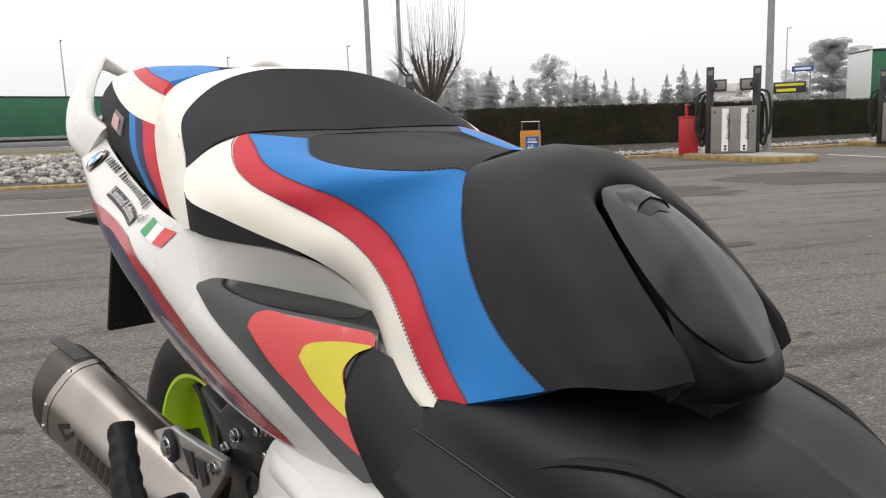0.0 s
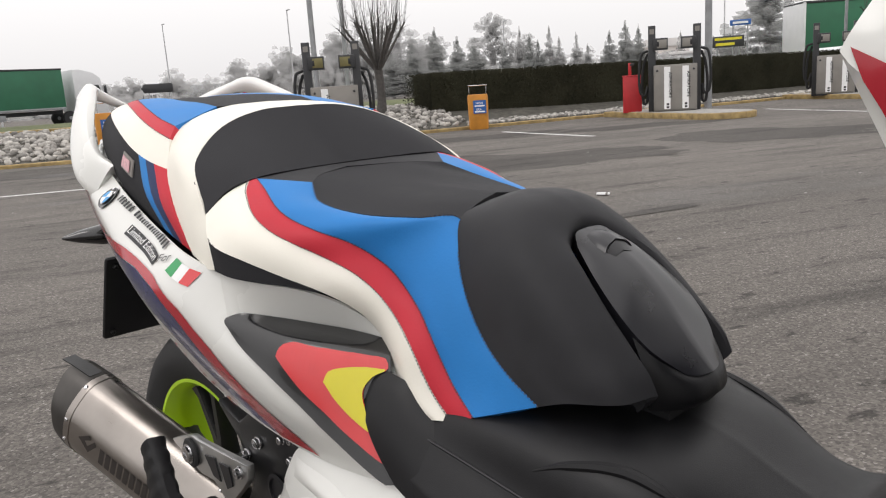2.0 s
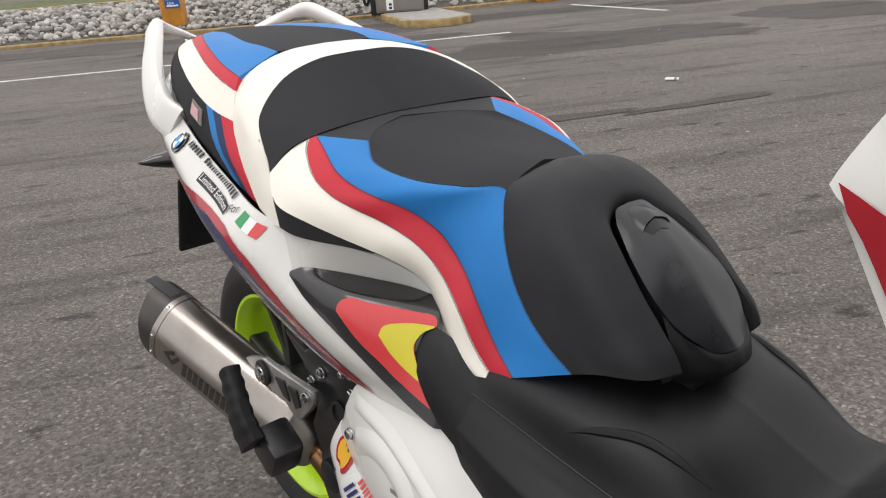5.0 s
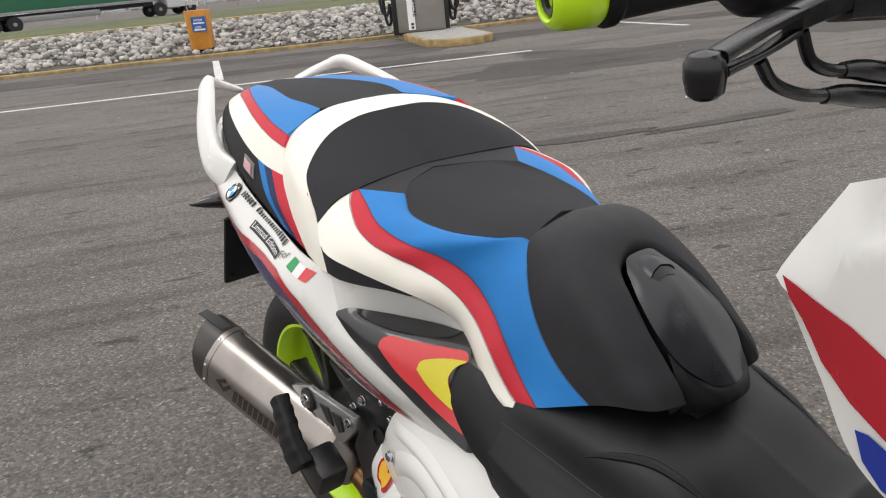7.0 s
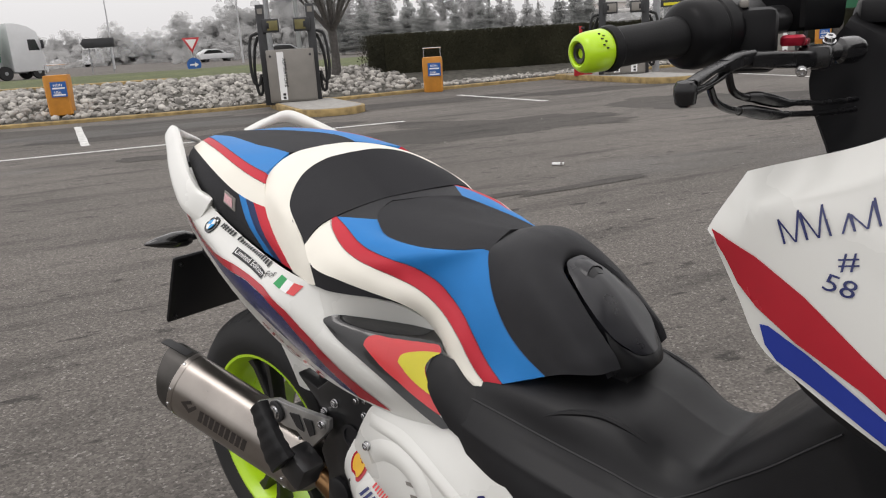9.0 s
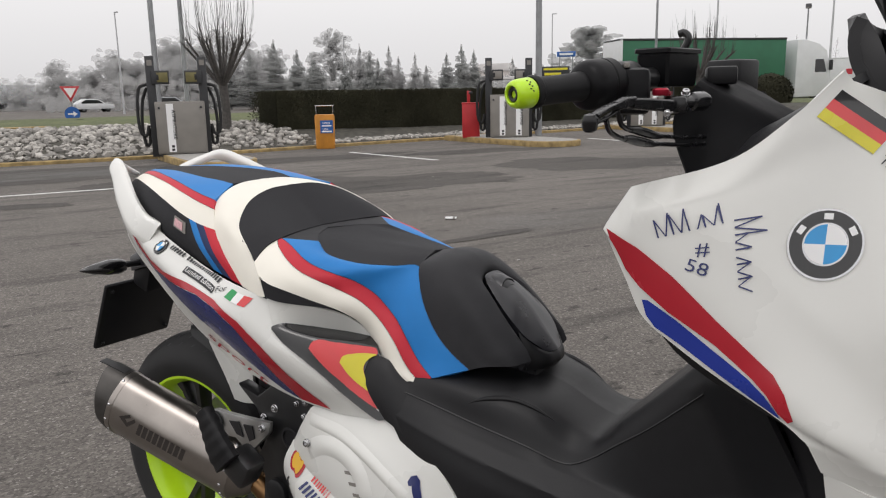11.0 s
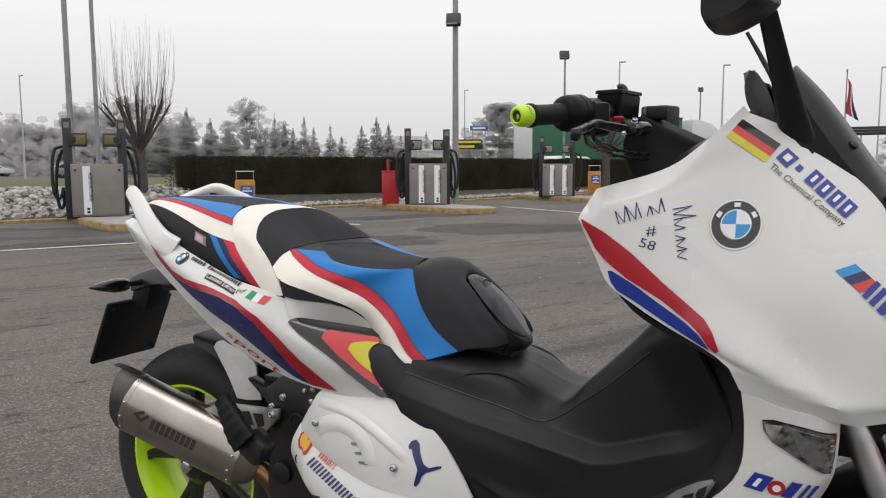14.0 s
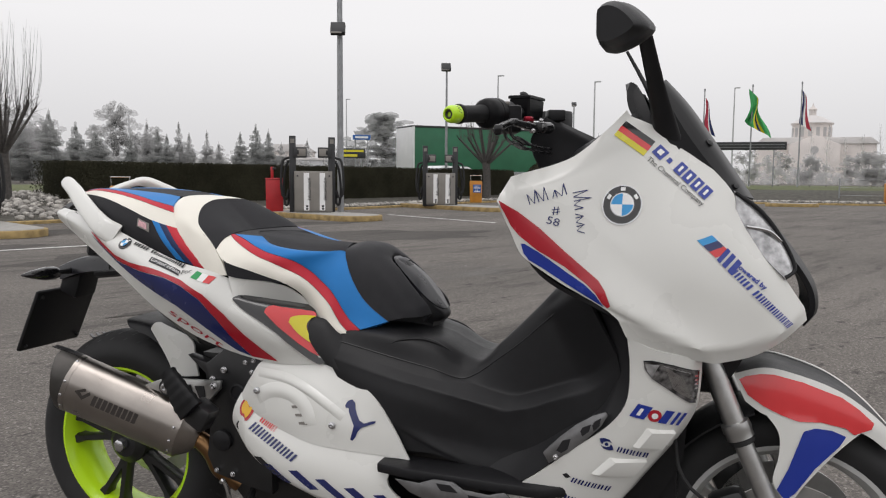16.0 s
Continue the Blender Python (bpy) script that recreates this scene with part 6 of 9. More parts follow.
blocks("block_middle", [(0.075, 0.135), (0.34, 0.40), (0.60, 0.66), (0.86, 0.92)], (1.3485, 0.9935), (1.4035, 0.9415), 0.011, WHITE_VINYL, ON_FAIR, fairing, 0.0026, slant=0.0)
letters("The Chemical Company", (1.300, 1.008), (1.396, 0.927), 0.0125, BLACK_INK, ON_FAIR, fairing)
for i, (m, s0, s1) in enumerate(((SKY_PAINT, 0.0, 0.30), (NAVY_PAINT, 0.30, 0.62), (CORAL_PAINT, 0.62, 0.95))):
    a, b = Vector((1.391, 0.869)), Vector((1.424, 0.838))
    e = Vector((0.024, 0.009))
    sticker("motorsport_stripe", [tuple(a.lerp(b, s0)), tuple(a.lerp(b, s1)), tuple(a.lerp(b, s1) + e), tuple(a.lerp(b, s0) + e)], m, ON_FAIR, fairing)
blocks("text_block", [(0.0, 0.22), (0.34, 0.58), (0.72, 1.0)], (1.424, 0.836), (1.449, 0.810), 0.026, BLUE_PAINT, ON_FAIR, fairing, slant=-0.1)
letters("powered by", (1.454, 0.826), (1.505, 0.783), 0.0115, BLUE_PAINT, ON_FAIR, fairing, bold=0.0004)
blocks("text_block", [(0.0, 0.08), (0.10, 0.18), (0.20, 0.30), (0.37, 0.46), (0.48, 0.54), (0.56, 0.61), (0.63, 0.69), (0.71, 0.76), (0.78, 0.83), (0.85, 0.90), (0.92, 0.95), (0.965, 1.0)], (1.448, 0.812), (1.545, 0.716), 0.012, BLUE_PAINT, ON_FAIR, fairing, fine=True)
for a, b, tall in (((1.106, 0.926), (1.176, 0.947), (0.020, 0.024, 0.022, 0.024, 0.013, 0.014, 0.013, 0.019, 0.021)), ((1.181, 0.952), (1.193, 0.879), (0.026, 0.030, 0.013, 0.015, 0.013, 0.014, 0.013, 0.014, 0.012, 0.013))):
    a, b = Vector(a), Vector(b)
    d = (b - a).normalized()
    up = Vector((-d.y, d.x))
    for i, h in enumerate(tall):
        p = a.lerp(b, (i + 0.3) / len(tall))
        q = p + up * h + d * (0.006 if i % 2 else -0.001)
        sticker("ink_bar", [tuple(p), tuple(p + d * 0.0017), tuple(q + d * 0.0017), tuple(q)], NAVY_PAINT, ON_FAIR, fairing, 0.0014)
        if i % 5 != 4 and i + 1 < len(tall):
            p2 = a.lerp(b, (i + 1.3) / len(tall))
            sticker("ink_bar", [tuple(q), tuple(q + d * 0.0014), tuple(p2 + d * 0.0014), tuple(p2)], NAVY_PAINT, ON_FAIR, fairing, 0.0016)
letters("#", (1.148, 0.911), (1.162, 0.913), 0.020, NAVY_PAINT, ON_FAIR, fairing, 0.0014)
letters("58", (1.137, 0.896), (1.160, 0.890), 0.019, NAVY_PAINT, ON_FAIR, fairing, 0.0014)

# leg shield
blocks("text_block", [(0.0, 0.29), (0.56, 0.72), (0.79, 0.85), (0.90, 0.96)], (1.289, 0.556), (1.374, 0.536), 0.026, BLUE_PAINT, ON_LEG, leg, slant=0.35)
blocks("block_middle", [(0.11, 0.18)], (1.291, 0.561), (1.376, 0.541), 0.014, WHITE_VINYL, ON_LEG, leg, 0.0026, slant=0.35)
sticker("sponsor_ring", [(1.332 + 0.0115 * math.cos(a), 0.557 + 0.0115 * math.sin(a)) for a in (math.pi * i / 10 for i in range(20))], RED_PAINT, ON_LEG, leg)
sticker("ring_middle", [(1.332 + 0.0055 * math.cos(a), 0.557 + 0.0055 * math.sin(a)) for a in (math.pi * i / 10 for i in range(20))], WHITE_VINYL, ON_LEG, leg, 0.0022)
for sg in (-1, 1):
    sticker("sponsor_swirl", [(1.251 + sg * x, 0.499 + sg * z) for x, z in ((0.0125, -0.010), (0.004, -0.0115), (-0.005, -0.009), (-0.0105, -0.002), (-0.0055, -0.0045), (0.0, -0.0055), (0.0055, -0.0035), (0.0075, 0.001), (0.0105, -0.003))], NAVY_PAINT, ON_LEG, leg, 0.0016)
sticker("swirl_dot", [(1.251 + 0.0032 * math.cos(a), 0.499 + 0.0032 * math.sin(a)) for a in (math.pi * i / 8 for i in range(16))], NAVY_PAINT, ON_LEG, leg, 0.0018)
blocks("text_block", [(0.0, 0.15), (0.2, 0.36), (0.42, 0.57), (0.63, 0.78), (0.85, 1.0)], (1.268, 0.487), (1.319, 0.474), 0.0105, NAVY_PAINT, ON_LEG, leg, fine=True)
sticker("sponsor_diamond", [(1.172, 0.432), (1.181, 0.435), (1.188, 0.428), (1.179, 0.425)], BLACK_INK, ON_LEG, leg)
blocks("text_block", [(0.0, 0.13), (0.18, 0.31), (0.36, 0.48), (0.53, 0.64), (0.69, 0.82), (0.87, 1.0)], (1.187, 0.419), (1.254, 0.404), 0.0105, NAVY_PAINT, ON_LEG, leg, slant=0.3, fine=True)
sticker("sponsor_disc", [(1.148 + 0.0095 * math.cos(a), 0.389 + 0.0085 * math.sin(a)) for a in (math.pi * i / 8 for i in range(16))], NAVY_PAINT, ON_LEG, leg)
blocks("text_block", [(0.0, 0.2), (0.27, 0.46), (0.53, 0.72), (0.79, 1.0)], (1.162, 0.384), (1.205, 0.374), 0.011, NAVY_PAINT, ON_LEG, leg, slant=0.2, fine=True)

# engine cover and belly
shell = sticker("oil_badge", [(0.456, 0.470), (0.459, 0.482), (0.470, 0.490), (0.482, 0.488), (0.490, 0.476), (0.489, 0.462), (0.481, 0.446), (0.474, 0.444), (0.470, 0.452), (0.460, 0.456)], RED_PAINT, ON_LOW, belly, 0.0015, 24, "red and yellow shell-shaped sponsor badge")
sticker("oil_badge_middle", [(0.461, 0.470), (0.463, 0.480), (0.471, 0.485), (0.480, 0.484), (0.485, 0.475), (0.484, 0.463), (0.479, 0.453), (0.474, 0.450), (0.471, 0.457), (0.464, 0.460)], GOLD_VINYL, ON_LOW, shell, 0.003, 24)
blocks("text_block", [(0.0, 0.24), (0.30, 0.48), (0.54, 0.72), (0.78, 0.84), (0.92, 0.98)], (0.508, 0.446), (0.549, 0.428), 0.016, CORAL_PAINT, ON_LOW, belly, fine=True)
blocks("text_block", [(0.0, 0.12), (0.15, 0.26), (0.29, 0.40), (0.43, 0.55), (0.58, 0.70), (0.73, 0.84), (0.87, 1.0)], (0.486, 0.430), (0.600, 0.376), 0.019, NAVY_PAINT, ON_LOW, belly, slant=0.35, fine=True)
sticker("leaping_mark", [(0.7137, 0.5032), (0.7185, 0.5124), (0.7279, 0.516), (0.7354, 0.5099), (0.7372, 0.4988), (0.7418, 0.4863), (0.7483, 0.4758), (0.7586, 0.4709), (0.7725, 0.476), (0.7826, 0.478), (0.7826, 0.4737), (0.7687, 0.4678), (0.7529, 0.4615), (0.7454, 0.4537), (0.7426, 0.4437), (0.7351, 0.4341), (0.7304, 0.4361), (0.7361, 0.449), (0.738, 0.4624), (0.7305, 0.4772), (0.724, 0.4904), (0.7222, 0.4989), (0.7165, 0.4982)], NAVY_PAINT, ON_COVER, cover, 0.0015, 0, "dark blue plain leaping mark")
for x, z in ((0.525, 0.360), (0.592, 0.357), (0.656, 0.347), (0.722, 0.337), (0.786, 0.330), (0.50, 0.372)):
    sticker("blue_dash", [(x, z), (x + 0.022, z + 0.003), (x + 0.072, z - 0.032), (x + 0.050, z - 0.036)], NAVY_PAINT if x > 0.51 else BLACK_INK, ON_LOW, belly)

# ---- running gear and small parts ----
def bolt(at, axis, r, parent, mat=None, name="bolt"):
    return part(name, lathe([(0, r * 1.25), (0.002, r * 1.25), (0.0022, r), (0.006, r), (0.0068, r * 0.8), (0.0068, r * 0.45), (0.004, r * 0.45), (0.004, 0.0001)], at, axis, 14), mat or CHROME, parent)


def slot_plate(outline, y, depth, mat, parent, name, label="", bevel=0.002):
    return part(name, plate(outline, y, depth, bevel), mat, parent, label)


# wheels: spokes, hubs, discs
def spokes(parent, c, n, r0, r1, wide, thick, mat, phase=0.0, split=0.16):
    for k in range(n):
        for sg in ((-1, 1) if split else (0,)):
            a0, a1 = 2 * math.pi * k / n + phase, 2 * math.pi * k / n + phase + sg * split
            p0, p1 = Vector((math.cos(a0) * r0, 0, math.sin(a0) * r0)), Vector((math.cos(a1) * r1, 0, math.sin(a1) * r1))
            d = (p1 - p0).normalized()
            s = Vector((-d.z, 0, d.x))
            loops = []
            for u, w, t in ((0, wide * 1.2, thick), (0.3, wide * 0.9, thick * 0.8), (0.85, wide * 0.8, thick * 0.9), (1.0, wide * 1.3, thick * 1.1)):
                q = Vector(c) + p0.lerp(p1, u)
                loops.append([q + s * w * i + Vector((0, t * j, 0)) for i, j in ((-1, -0.6), (-0.7, -1), (0.7, -1), (1, -0.6), (1, 0.6), (0.7, 1), (-0.7, 1), (-1, 0.6))])
            part("spoke", rings(loops), mat, parent)


spokes(rear, (0.018, -0.020, 0.290), 5, 0.05, 0.180, 0.011, 0.018, BLACK_METAL, 0.55, 0.17)
part("hub", lathe([(-0.06, 0.0), (-0.06, 0.035), (-0.045, 0.055), (0.045, 0.055), (0.06, 0.035), (0.06, 0.0)], (0.018, 0, 0.290), (0, 1, 0), 32), BLACK_METAL, rear)
part("brake_disc", lathe([(0.062, 0.085), (0.062, 0.125), (0.066, 0.125), (0.066, 0.085)], (0.018, 0, 0.290), (0, 1, 0), 48, True), ALLOY, rear)
part("axle_nut", lathe([(0, 0.016), (0.018, 0.016), (0.02, 0.012)], (0.018, -0.062, 0.290), (0, -1, 0), 6), CHROME, rear)
for k in range(40):
    a = 2 * math.pi * k / 40
    for sg in (-1, 1):
        g = []
        for u, w in ((0.15, 0.0), (0.5, 0.0018), (0.9, 0.0022)):
            yy, r = sg * 0.060 * u, 0.2876 - 0.026 * (u ** 2.1)
            aa = a + 0.16 * u
            c = Vector((0.018 + r * math.cos(aa), yy, 0.290 + r * math.sin(aa)))
            t = Vector((-math.sin(aa), 0, math.cos(aa)))
            g.append((c - t * (w + 0.001), c + t * (w + 0.001)))
        bm = bmesh.new()
        vs = [[bm.verts.new(p + (p - Vector((0.018, 0, 0.290))).normalized() * 0.0012) for p in pr] for pr in g]
        for x, y in zip(vs, vs[1:]):
            bm.faces.new((x[0], x[1], y[1], y[0]))
        part("tread_groove", bm, BLACK_INK, rear)

spokes(front, (1.575, 0, 0.275), 5, 0.045, 0.181, 0.012, 0.016, ALLOY, 0.3, 0.15)
part("hub", lathe([(-0.05, 0.0), (-0.05, 0.03), (-0.035, 0.05), (0.035, 0.05), (0.05, 0.03), (0.05, 0.0)], (1.575, 0, 0.275), (0, 1, 0), 32), ALLOY, front)
for sg in (-1, 1):
    part("brake_disc", lathe([(-0.002, 0.085), (-0.002, 0.135), (0.002, 0.135), (0.002, 0.085)], (1.575, sg * 0.062, 0.275), (0, 1, 0), 48, True), ALLOY, front)

# front fork, mudguard, calliper
for sg in (-1, 1):
    y = sg * 0.098
    top, low = Vector((1.375, y, 0.740)), Vector((1.548, y, 0.345))
    d = (low - top).normalized()
    L0 = (low - top).length
    fk = part("fork_leg", lathe([(0, 0.020), (0.23, 0.020), (0.232, 0.026), (0.245, 0.027), (0.25, 0.025), (0.262, 0.025), (0.264, 0.0175), (L0, 0.0170)], top, d, 24), ALLOY, bike, "satin alloy fork leg")
    part("dust_seal", lathe([(0.262, 0.0225), (0.272, 0.0225), (0.274, 0.02)], top, d, 24), RUBBER, fk)
    part("axle_clamp", box((0.06, 0.035, 0.09), low + Vector((0.022, 0, -0.03)), 0.012), BLACK_METAL, fk)
    part("brake_calliper", box((0.07, 0.05, 0.12), (1.478, sg * 0.085, 0.335), 0.016, pose(0, 0, 0, 0, -25, 0)), BLACK_METAL, fk)
    for dz in (0.03, -0.03):
        bolt((1.478 + dz * 0.4, sg * 0.112, 0.335 + dz), (0, sg, 0), 0.007, fk)
FEN = [
    [(1.464, -0.074, 0.613), (1.516, -0.078, 0.630), (1.568, -0.079, 0.623), (1.640, -0.074, 0.598), (1.700, -0.066, 0.557), (1.758, -0.048, 0.498)],
    [(1.470, -0.082, 0.598), (1.516, -0.088, 0.603), (1.568, -0.089, 0.594), (1.636, -0.084, 0.570), (1.692, -0.075, 0.541), (1.745, -0.055, 0.492)],
    [(1.485, -0.086, 0.566), (1.520, -0.092, 0.545), (1.570, -0.093, 0.540), (1.625, -0.088, 0.536), (1.684, -0.078, 0.524), (1.735, -0.060, 0.486)]]
fen_grid = skin(FEN, 34, 18)
mud = part("front_mudguard", sheet(centred(skin([
    [(1.470, 0, 0.612), (1.520, 0, 0.628), (1.568, 0, 0.6155), (1.628, 0, 0.594), (1.687, 0, 0.562), (1.745, 0, 0.512)],
    [(1.468, -0.040, 0.610), (1.518, -0.045, 0.627), (1.568, -0.045, 0.616), (1.632, -0.042, 0.594), (1.690, -0.038, 0.560), (1.748, -0.028, 0.508)],
    [(1.466, -0.073, 0.610), (1.516, -0.077, 0.627), (1.568, -0.078, 0.620), (1.640, -0.073, 0.595), (1.700, -0.065, 0.554), (1.757, -0.047, 0.496)]], 30, 9)), 0.004, (0, 0, 1)), BLACK_PLASTIC, bike, "front mudguard, black on top with white sides")
both("mudguard_side", fen_grid, 0.004, R_OUT, WHITE_PAINT, mud, "white mudguard side with red and blue patches")
FLAP = [
    [(1.520, -0.0925, 0.548), (1.544, -0.096, 0.515), (1.546, -0.098, 0.472), (1.538, -0.099, 0.424), (1.560, -0.099, 0.386)],
    [(1.580, -0.0945, 0.545), (1.590, -0.097, 0.505), (1.582, -0.099, 0.465), (1.562, -0.100, 0.425), (1.566, -0.100, 0.386)],
    [(1.680, -0.080, 0.526), (1.652, -0.087, 0.499), (1.618, -0.094, 0.460), (1.592, -0.099, 0.425), (1.572, -0.100, 0.392)]]
flap_grid = skin(FLAP, 18, 9)
flap = both("mudguard_leg", flap_grid, 0.004, R_OUT, WHITE_PAINT, bike, "white mudguard leg reaching down the fork")
ON_FEN = tree_of(fen_grid, flap_grid)
sticker("red_patch", [(1.474, 0.604), (1.485, 0.611), (1.510, 0.618), (1.533, 0.619), (1.581, 0.609), (1.646, 0.586), (1.675, 0.566), (1.700, 0.543), (1.696, 0.533), (1.668, 0.522), (1.654, 0.533), (1.612, 0.541), (1.575, 0.540), (1.545, 0.549), (1.517, 0.561), (1.490, 0.578)], CORAL_PAINT, ON_FEN, mud, 0.0022)
sticker("blue_patch", [(1.585, 0.523), (1.604, 0.530), (1.631, 0.528), (1.655, 0.518), (1.645, 0.500), (1.607, 0.457), (1.576, 0.408), (1.560, 0.392), (1.545, 0.410), (1.562, 0.450)], BLUE_PAINT, ON_FEN, mud, 0.0022)
part("radiator_shroud", rings([[Vector((x, sy * w, z)) for x, sy in ((1.26, -1), (1.37, -1), (1.37, 1), (1.26, 1))] for w, z in ((0.09, 0.26), (0.10, 0.45), (0.12, 0.64), (0.10, 0.80))]), BLACK_PLASTIC, bike, "black plastic radiator shroud behind the front wheel")
part("brake_hose", tube([(1.366, -0.152, 0.50), (1.370, -0.150, 0.47), (1.374, -0.150, 0.447), (1.390, -0.150, 0.418), (1.409, -0.145, 0.398), (1.45, -0.11, 0.36)], 0.0035, 8), RUBBER, bike, "thin black brake hose")

# front indicators in the leg shield
LENS = [(1.312, 0.656), (1.326, 0.657), (1.362, 0.649), (1.402, 0.637), (1.401, 0.605), (1.397, 0.577), (1.388, 0.581), (1.356, 0.604), (1.326, 0.625), (1.314, 0.641)]
sticker("lens_seat", [(1.360 + (x - 1.360) * 1.025, 0.621 + (z - 0.620) * 1.03) for x, z in LENS], BLACK_INK, ON_LEG, leg, 0.0012)
ind = sticker("front_indicator", LENS, LENS_DARK, ON_LEG, leg, 0.0026, label="clear indicator lens with fine bright ribs")
sticker("lens_corner", [(1.314, 0.653), (1.337, 0.652), (1.330, 0.640), (1.325, 0.628), (1.317, 0.640)], LENS_CLEAR, ON_LEG, ind, 0.0034)


def rib(a, b, wide, mat, parent):
    """A thin bar on the leg shield between two points of its side."""
    a, b = Vector(a), Vector(b)
    n = Vector((-(b - a).y, (b - a).x)).normalized() * wide
    sticker("lens_rib", [tuple(a - n), tuple(b - n), tuple(b + n), tuple(a + n)], mat, ON_LEG, parent, 0.0036)


for i in range(12):  # ribs slanting down to the outer end
    u = i / 11
    top = Vector((1.344 + 0.040 * u, 0.6505 - 0.0115 * u))
    low = Vector((1.344 + 0.014 * u, 0.6475 - 0.039 * u))
    end = low + Vector((0.034, -0.021)) * min(1.0, (1.391 - low.x) / 0.034)
    rib(low + Vector((0.002, 0.001)), end, 0.00085, CHROME, ind)
    if i % 2 == 0:
        rib(top, top + Vector((0.008, -0.004)), 0.0005, LENS_CLEAR, ind)
for i in range(7):  # beads along the outer edge
    z = 0.631 - 0.0075 * i
    rib((1.3945, z), (1.3985, z - 0.001), 0.0014, CHROME, ind)


def vent(low, high, top_end, low_end):
    """A raised wedge on the leg shield, bevelled to its rear and top."""
    base = [Vector((x, 0, z)) for x, z in (low, high, top_end, low_end)]
    loops = []
    for inset, rise in ((0.0, 0.0005), (0.06, 0.004), (0.22, 0.0085), (0.5, 0.0085)):
        ring = []
        far = base[3].lerp(base[2], 0.45)
        for i, p in enumerate(base):
            q = p.lerp(far, inset * (1.0 if i == 1 else 0.75 if i == 0 else 0.35))
            hit, nrm, _, _ = ON_LEG.ray_cast(Vector((q.x, -1, q.z)), Vector((0, 1, 0)))
            if hit is None:
                hit, nrm, _, _ = ON_LEG.find_nearest(Vector((q.x, -0.17, q.z)))
            ring.append(hit + (nrm if nrm.y < 0 else -nrm) * rise)
        loops.append(ring)
    bm = rings(loops)
    part("vent_relief", bm, WHITE_PAINT, leg, "", 25)


vent((1.296, 0.497), (1.319, 0.533), (1.364, 0.527), (1.341, 0.492))
vent((1.224, 0.439), (1.256, 0.473), (1.318, 0.471), (1.293, 0.436))


# ---- handlebar controls ----
def tapered_box(rows):
    """A box with cut corners from rows of (z, half length, half width)."""
    out = []
    for z, a, b in rows:
        c = 0.003
        out.append([Vector(q + (z,)) for q in ((a, -b + c), (a, b - c), (a - c, b), (-a + c, b), (-a, b - c), (-a, -b + c), (-a + c, -b), (a - c, -b))])
    return rings(out)


res = part("fluid_reservoir", tapered_box([(-0.022, 0.034, 0.017), (-0.019, 0.036, 0.019), (0.014, 0.0385, 0.0205), (0.0145, 0.0375, 0.0195), (0.0155, 0.0375, 0.0195), (0.016, 0.041, 0.0225), (0.020, 0.041, 0.0225), (0.0215, 0.0395, 0.021)]), GLOSS_BLACK_PLASTIC, bike, "square black brake fluid reservoir")
res.matrix_basis = pose(1.0715, -0.127, 1.1075, 0, 0, 81)
part("clutch_hook", tube([(0.990, 0.178, 1.092), (0.980, 0.178, 1.125), (0.994, 0.178, 1.146), (0.999, 0.178, 1.160), (0.992, 0.178, 1.168), (0.984, 0.178, 1.166)], 0.0058, 10), BLACK_METAL, bike)
g0 = Vector((0.990, -0.357, 1.080))
gd = (Vector((1.075, -0.135, 1.098)) - g0).normalized()
housing = part("throttle_housing", lathe([(0.096, 0.014), (0.098, 0.021), (0.103, 0.0255), (0.112, 0.0275), (0.126, 0.0275), (0.1275, 0.0262), (0.129, 0.0275), (0.139, 0.0275), (0.142, 0.024), (0.150, 0.0225), (0.175, 0.0215), (0.182, 0.017)], g0, gd, 32), GLOSS_BLACK_PLASTIC, bike, "black throttle and switch housing")
part("switch_box", box((0.040, 0.066, 0.050), g0 + gd * 0.172 + Vector((0.004, 0, -0.012)), 0.007, pose(0, 0, 0, 0, 0, 20)), GLOSS_BLACK_PLASTIC, bike)
for k, (dx, dz) in enumerate(((0.010, 0.018), (0.014, -0.004), (0.016, -0.020))):
    part("switch_key", box((0.007, 0.011, 0.006), g0 + gd * (0.146 + 0.006 * k) + Vector((dx + 0.006, 0, dz)), 0.0015, pose(0, 0, 0, 0, 0, 20)), CABINET if k == 0 else BLACK_METAL, housing)
# the lever: a slanted blade with a slot in it, a stout knuckle and a turned-down rounded tip
def bar(points, high, wide, steps=16):
    """A flattened bar along a smooth line; high and wide are half sizes along its way."""
    path = spline(points, steps)
    loops = []
    for i, p in enumerate(path):
        t = (path[min(steps - 1, i + 1)] - path[max(0, i - 1)]).normalized()
        up = (Vector((0, 0, 1)) - t * t.z).normalized()
        sd = t.cross(up)
        u = i / (steps - 1)
        h, w = (float(np.interp(u, np.linspace(0, 1, len(q)), q)) for q in (high, wide))
        loops.append([p + sd * w * math.copysign(abs(math.cos(a)) ** 0.5, math.cos(a)) + up * h * math.copysign(abs(math.sin(a)) ** 0.5, math.sin(a)) for a in (2 * math.pi * k / 20 for k in range(20))])
    return rings(loops)


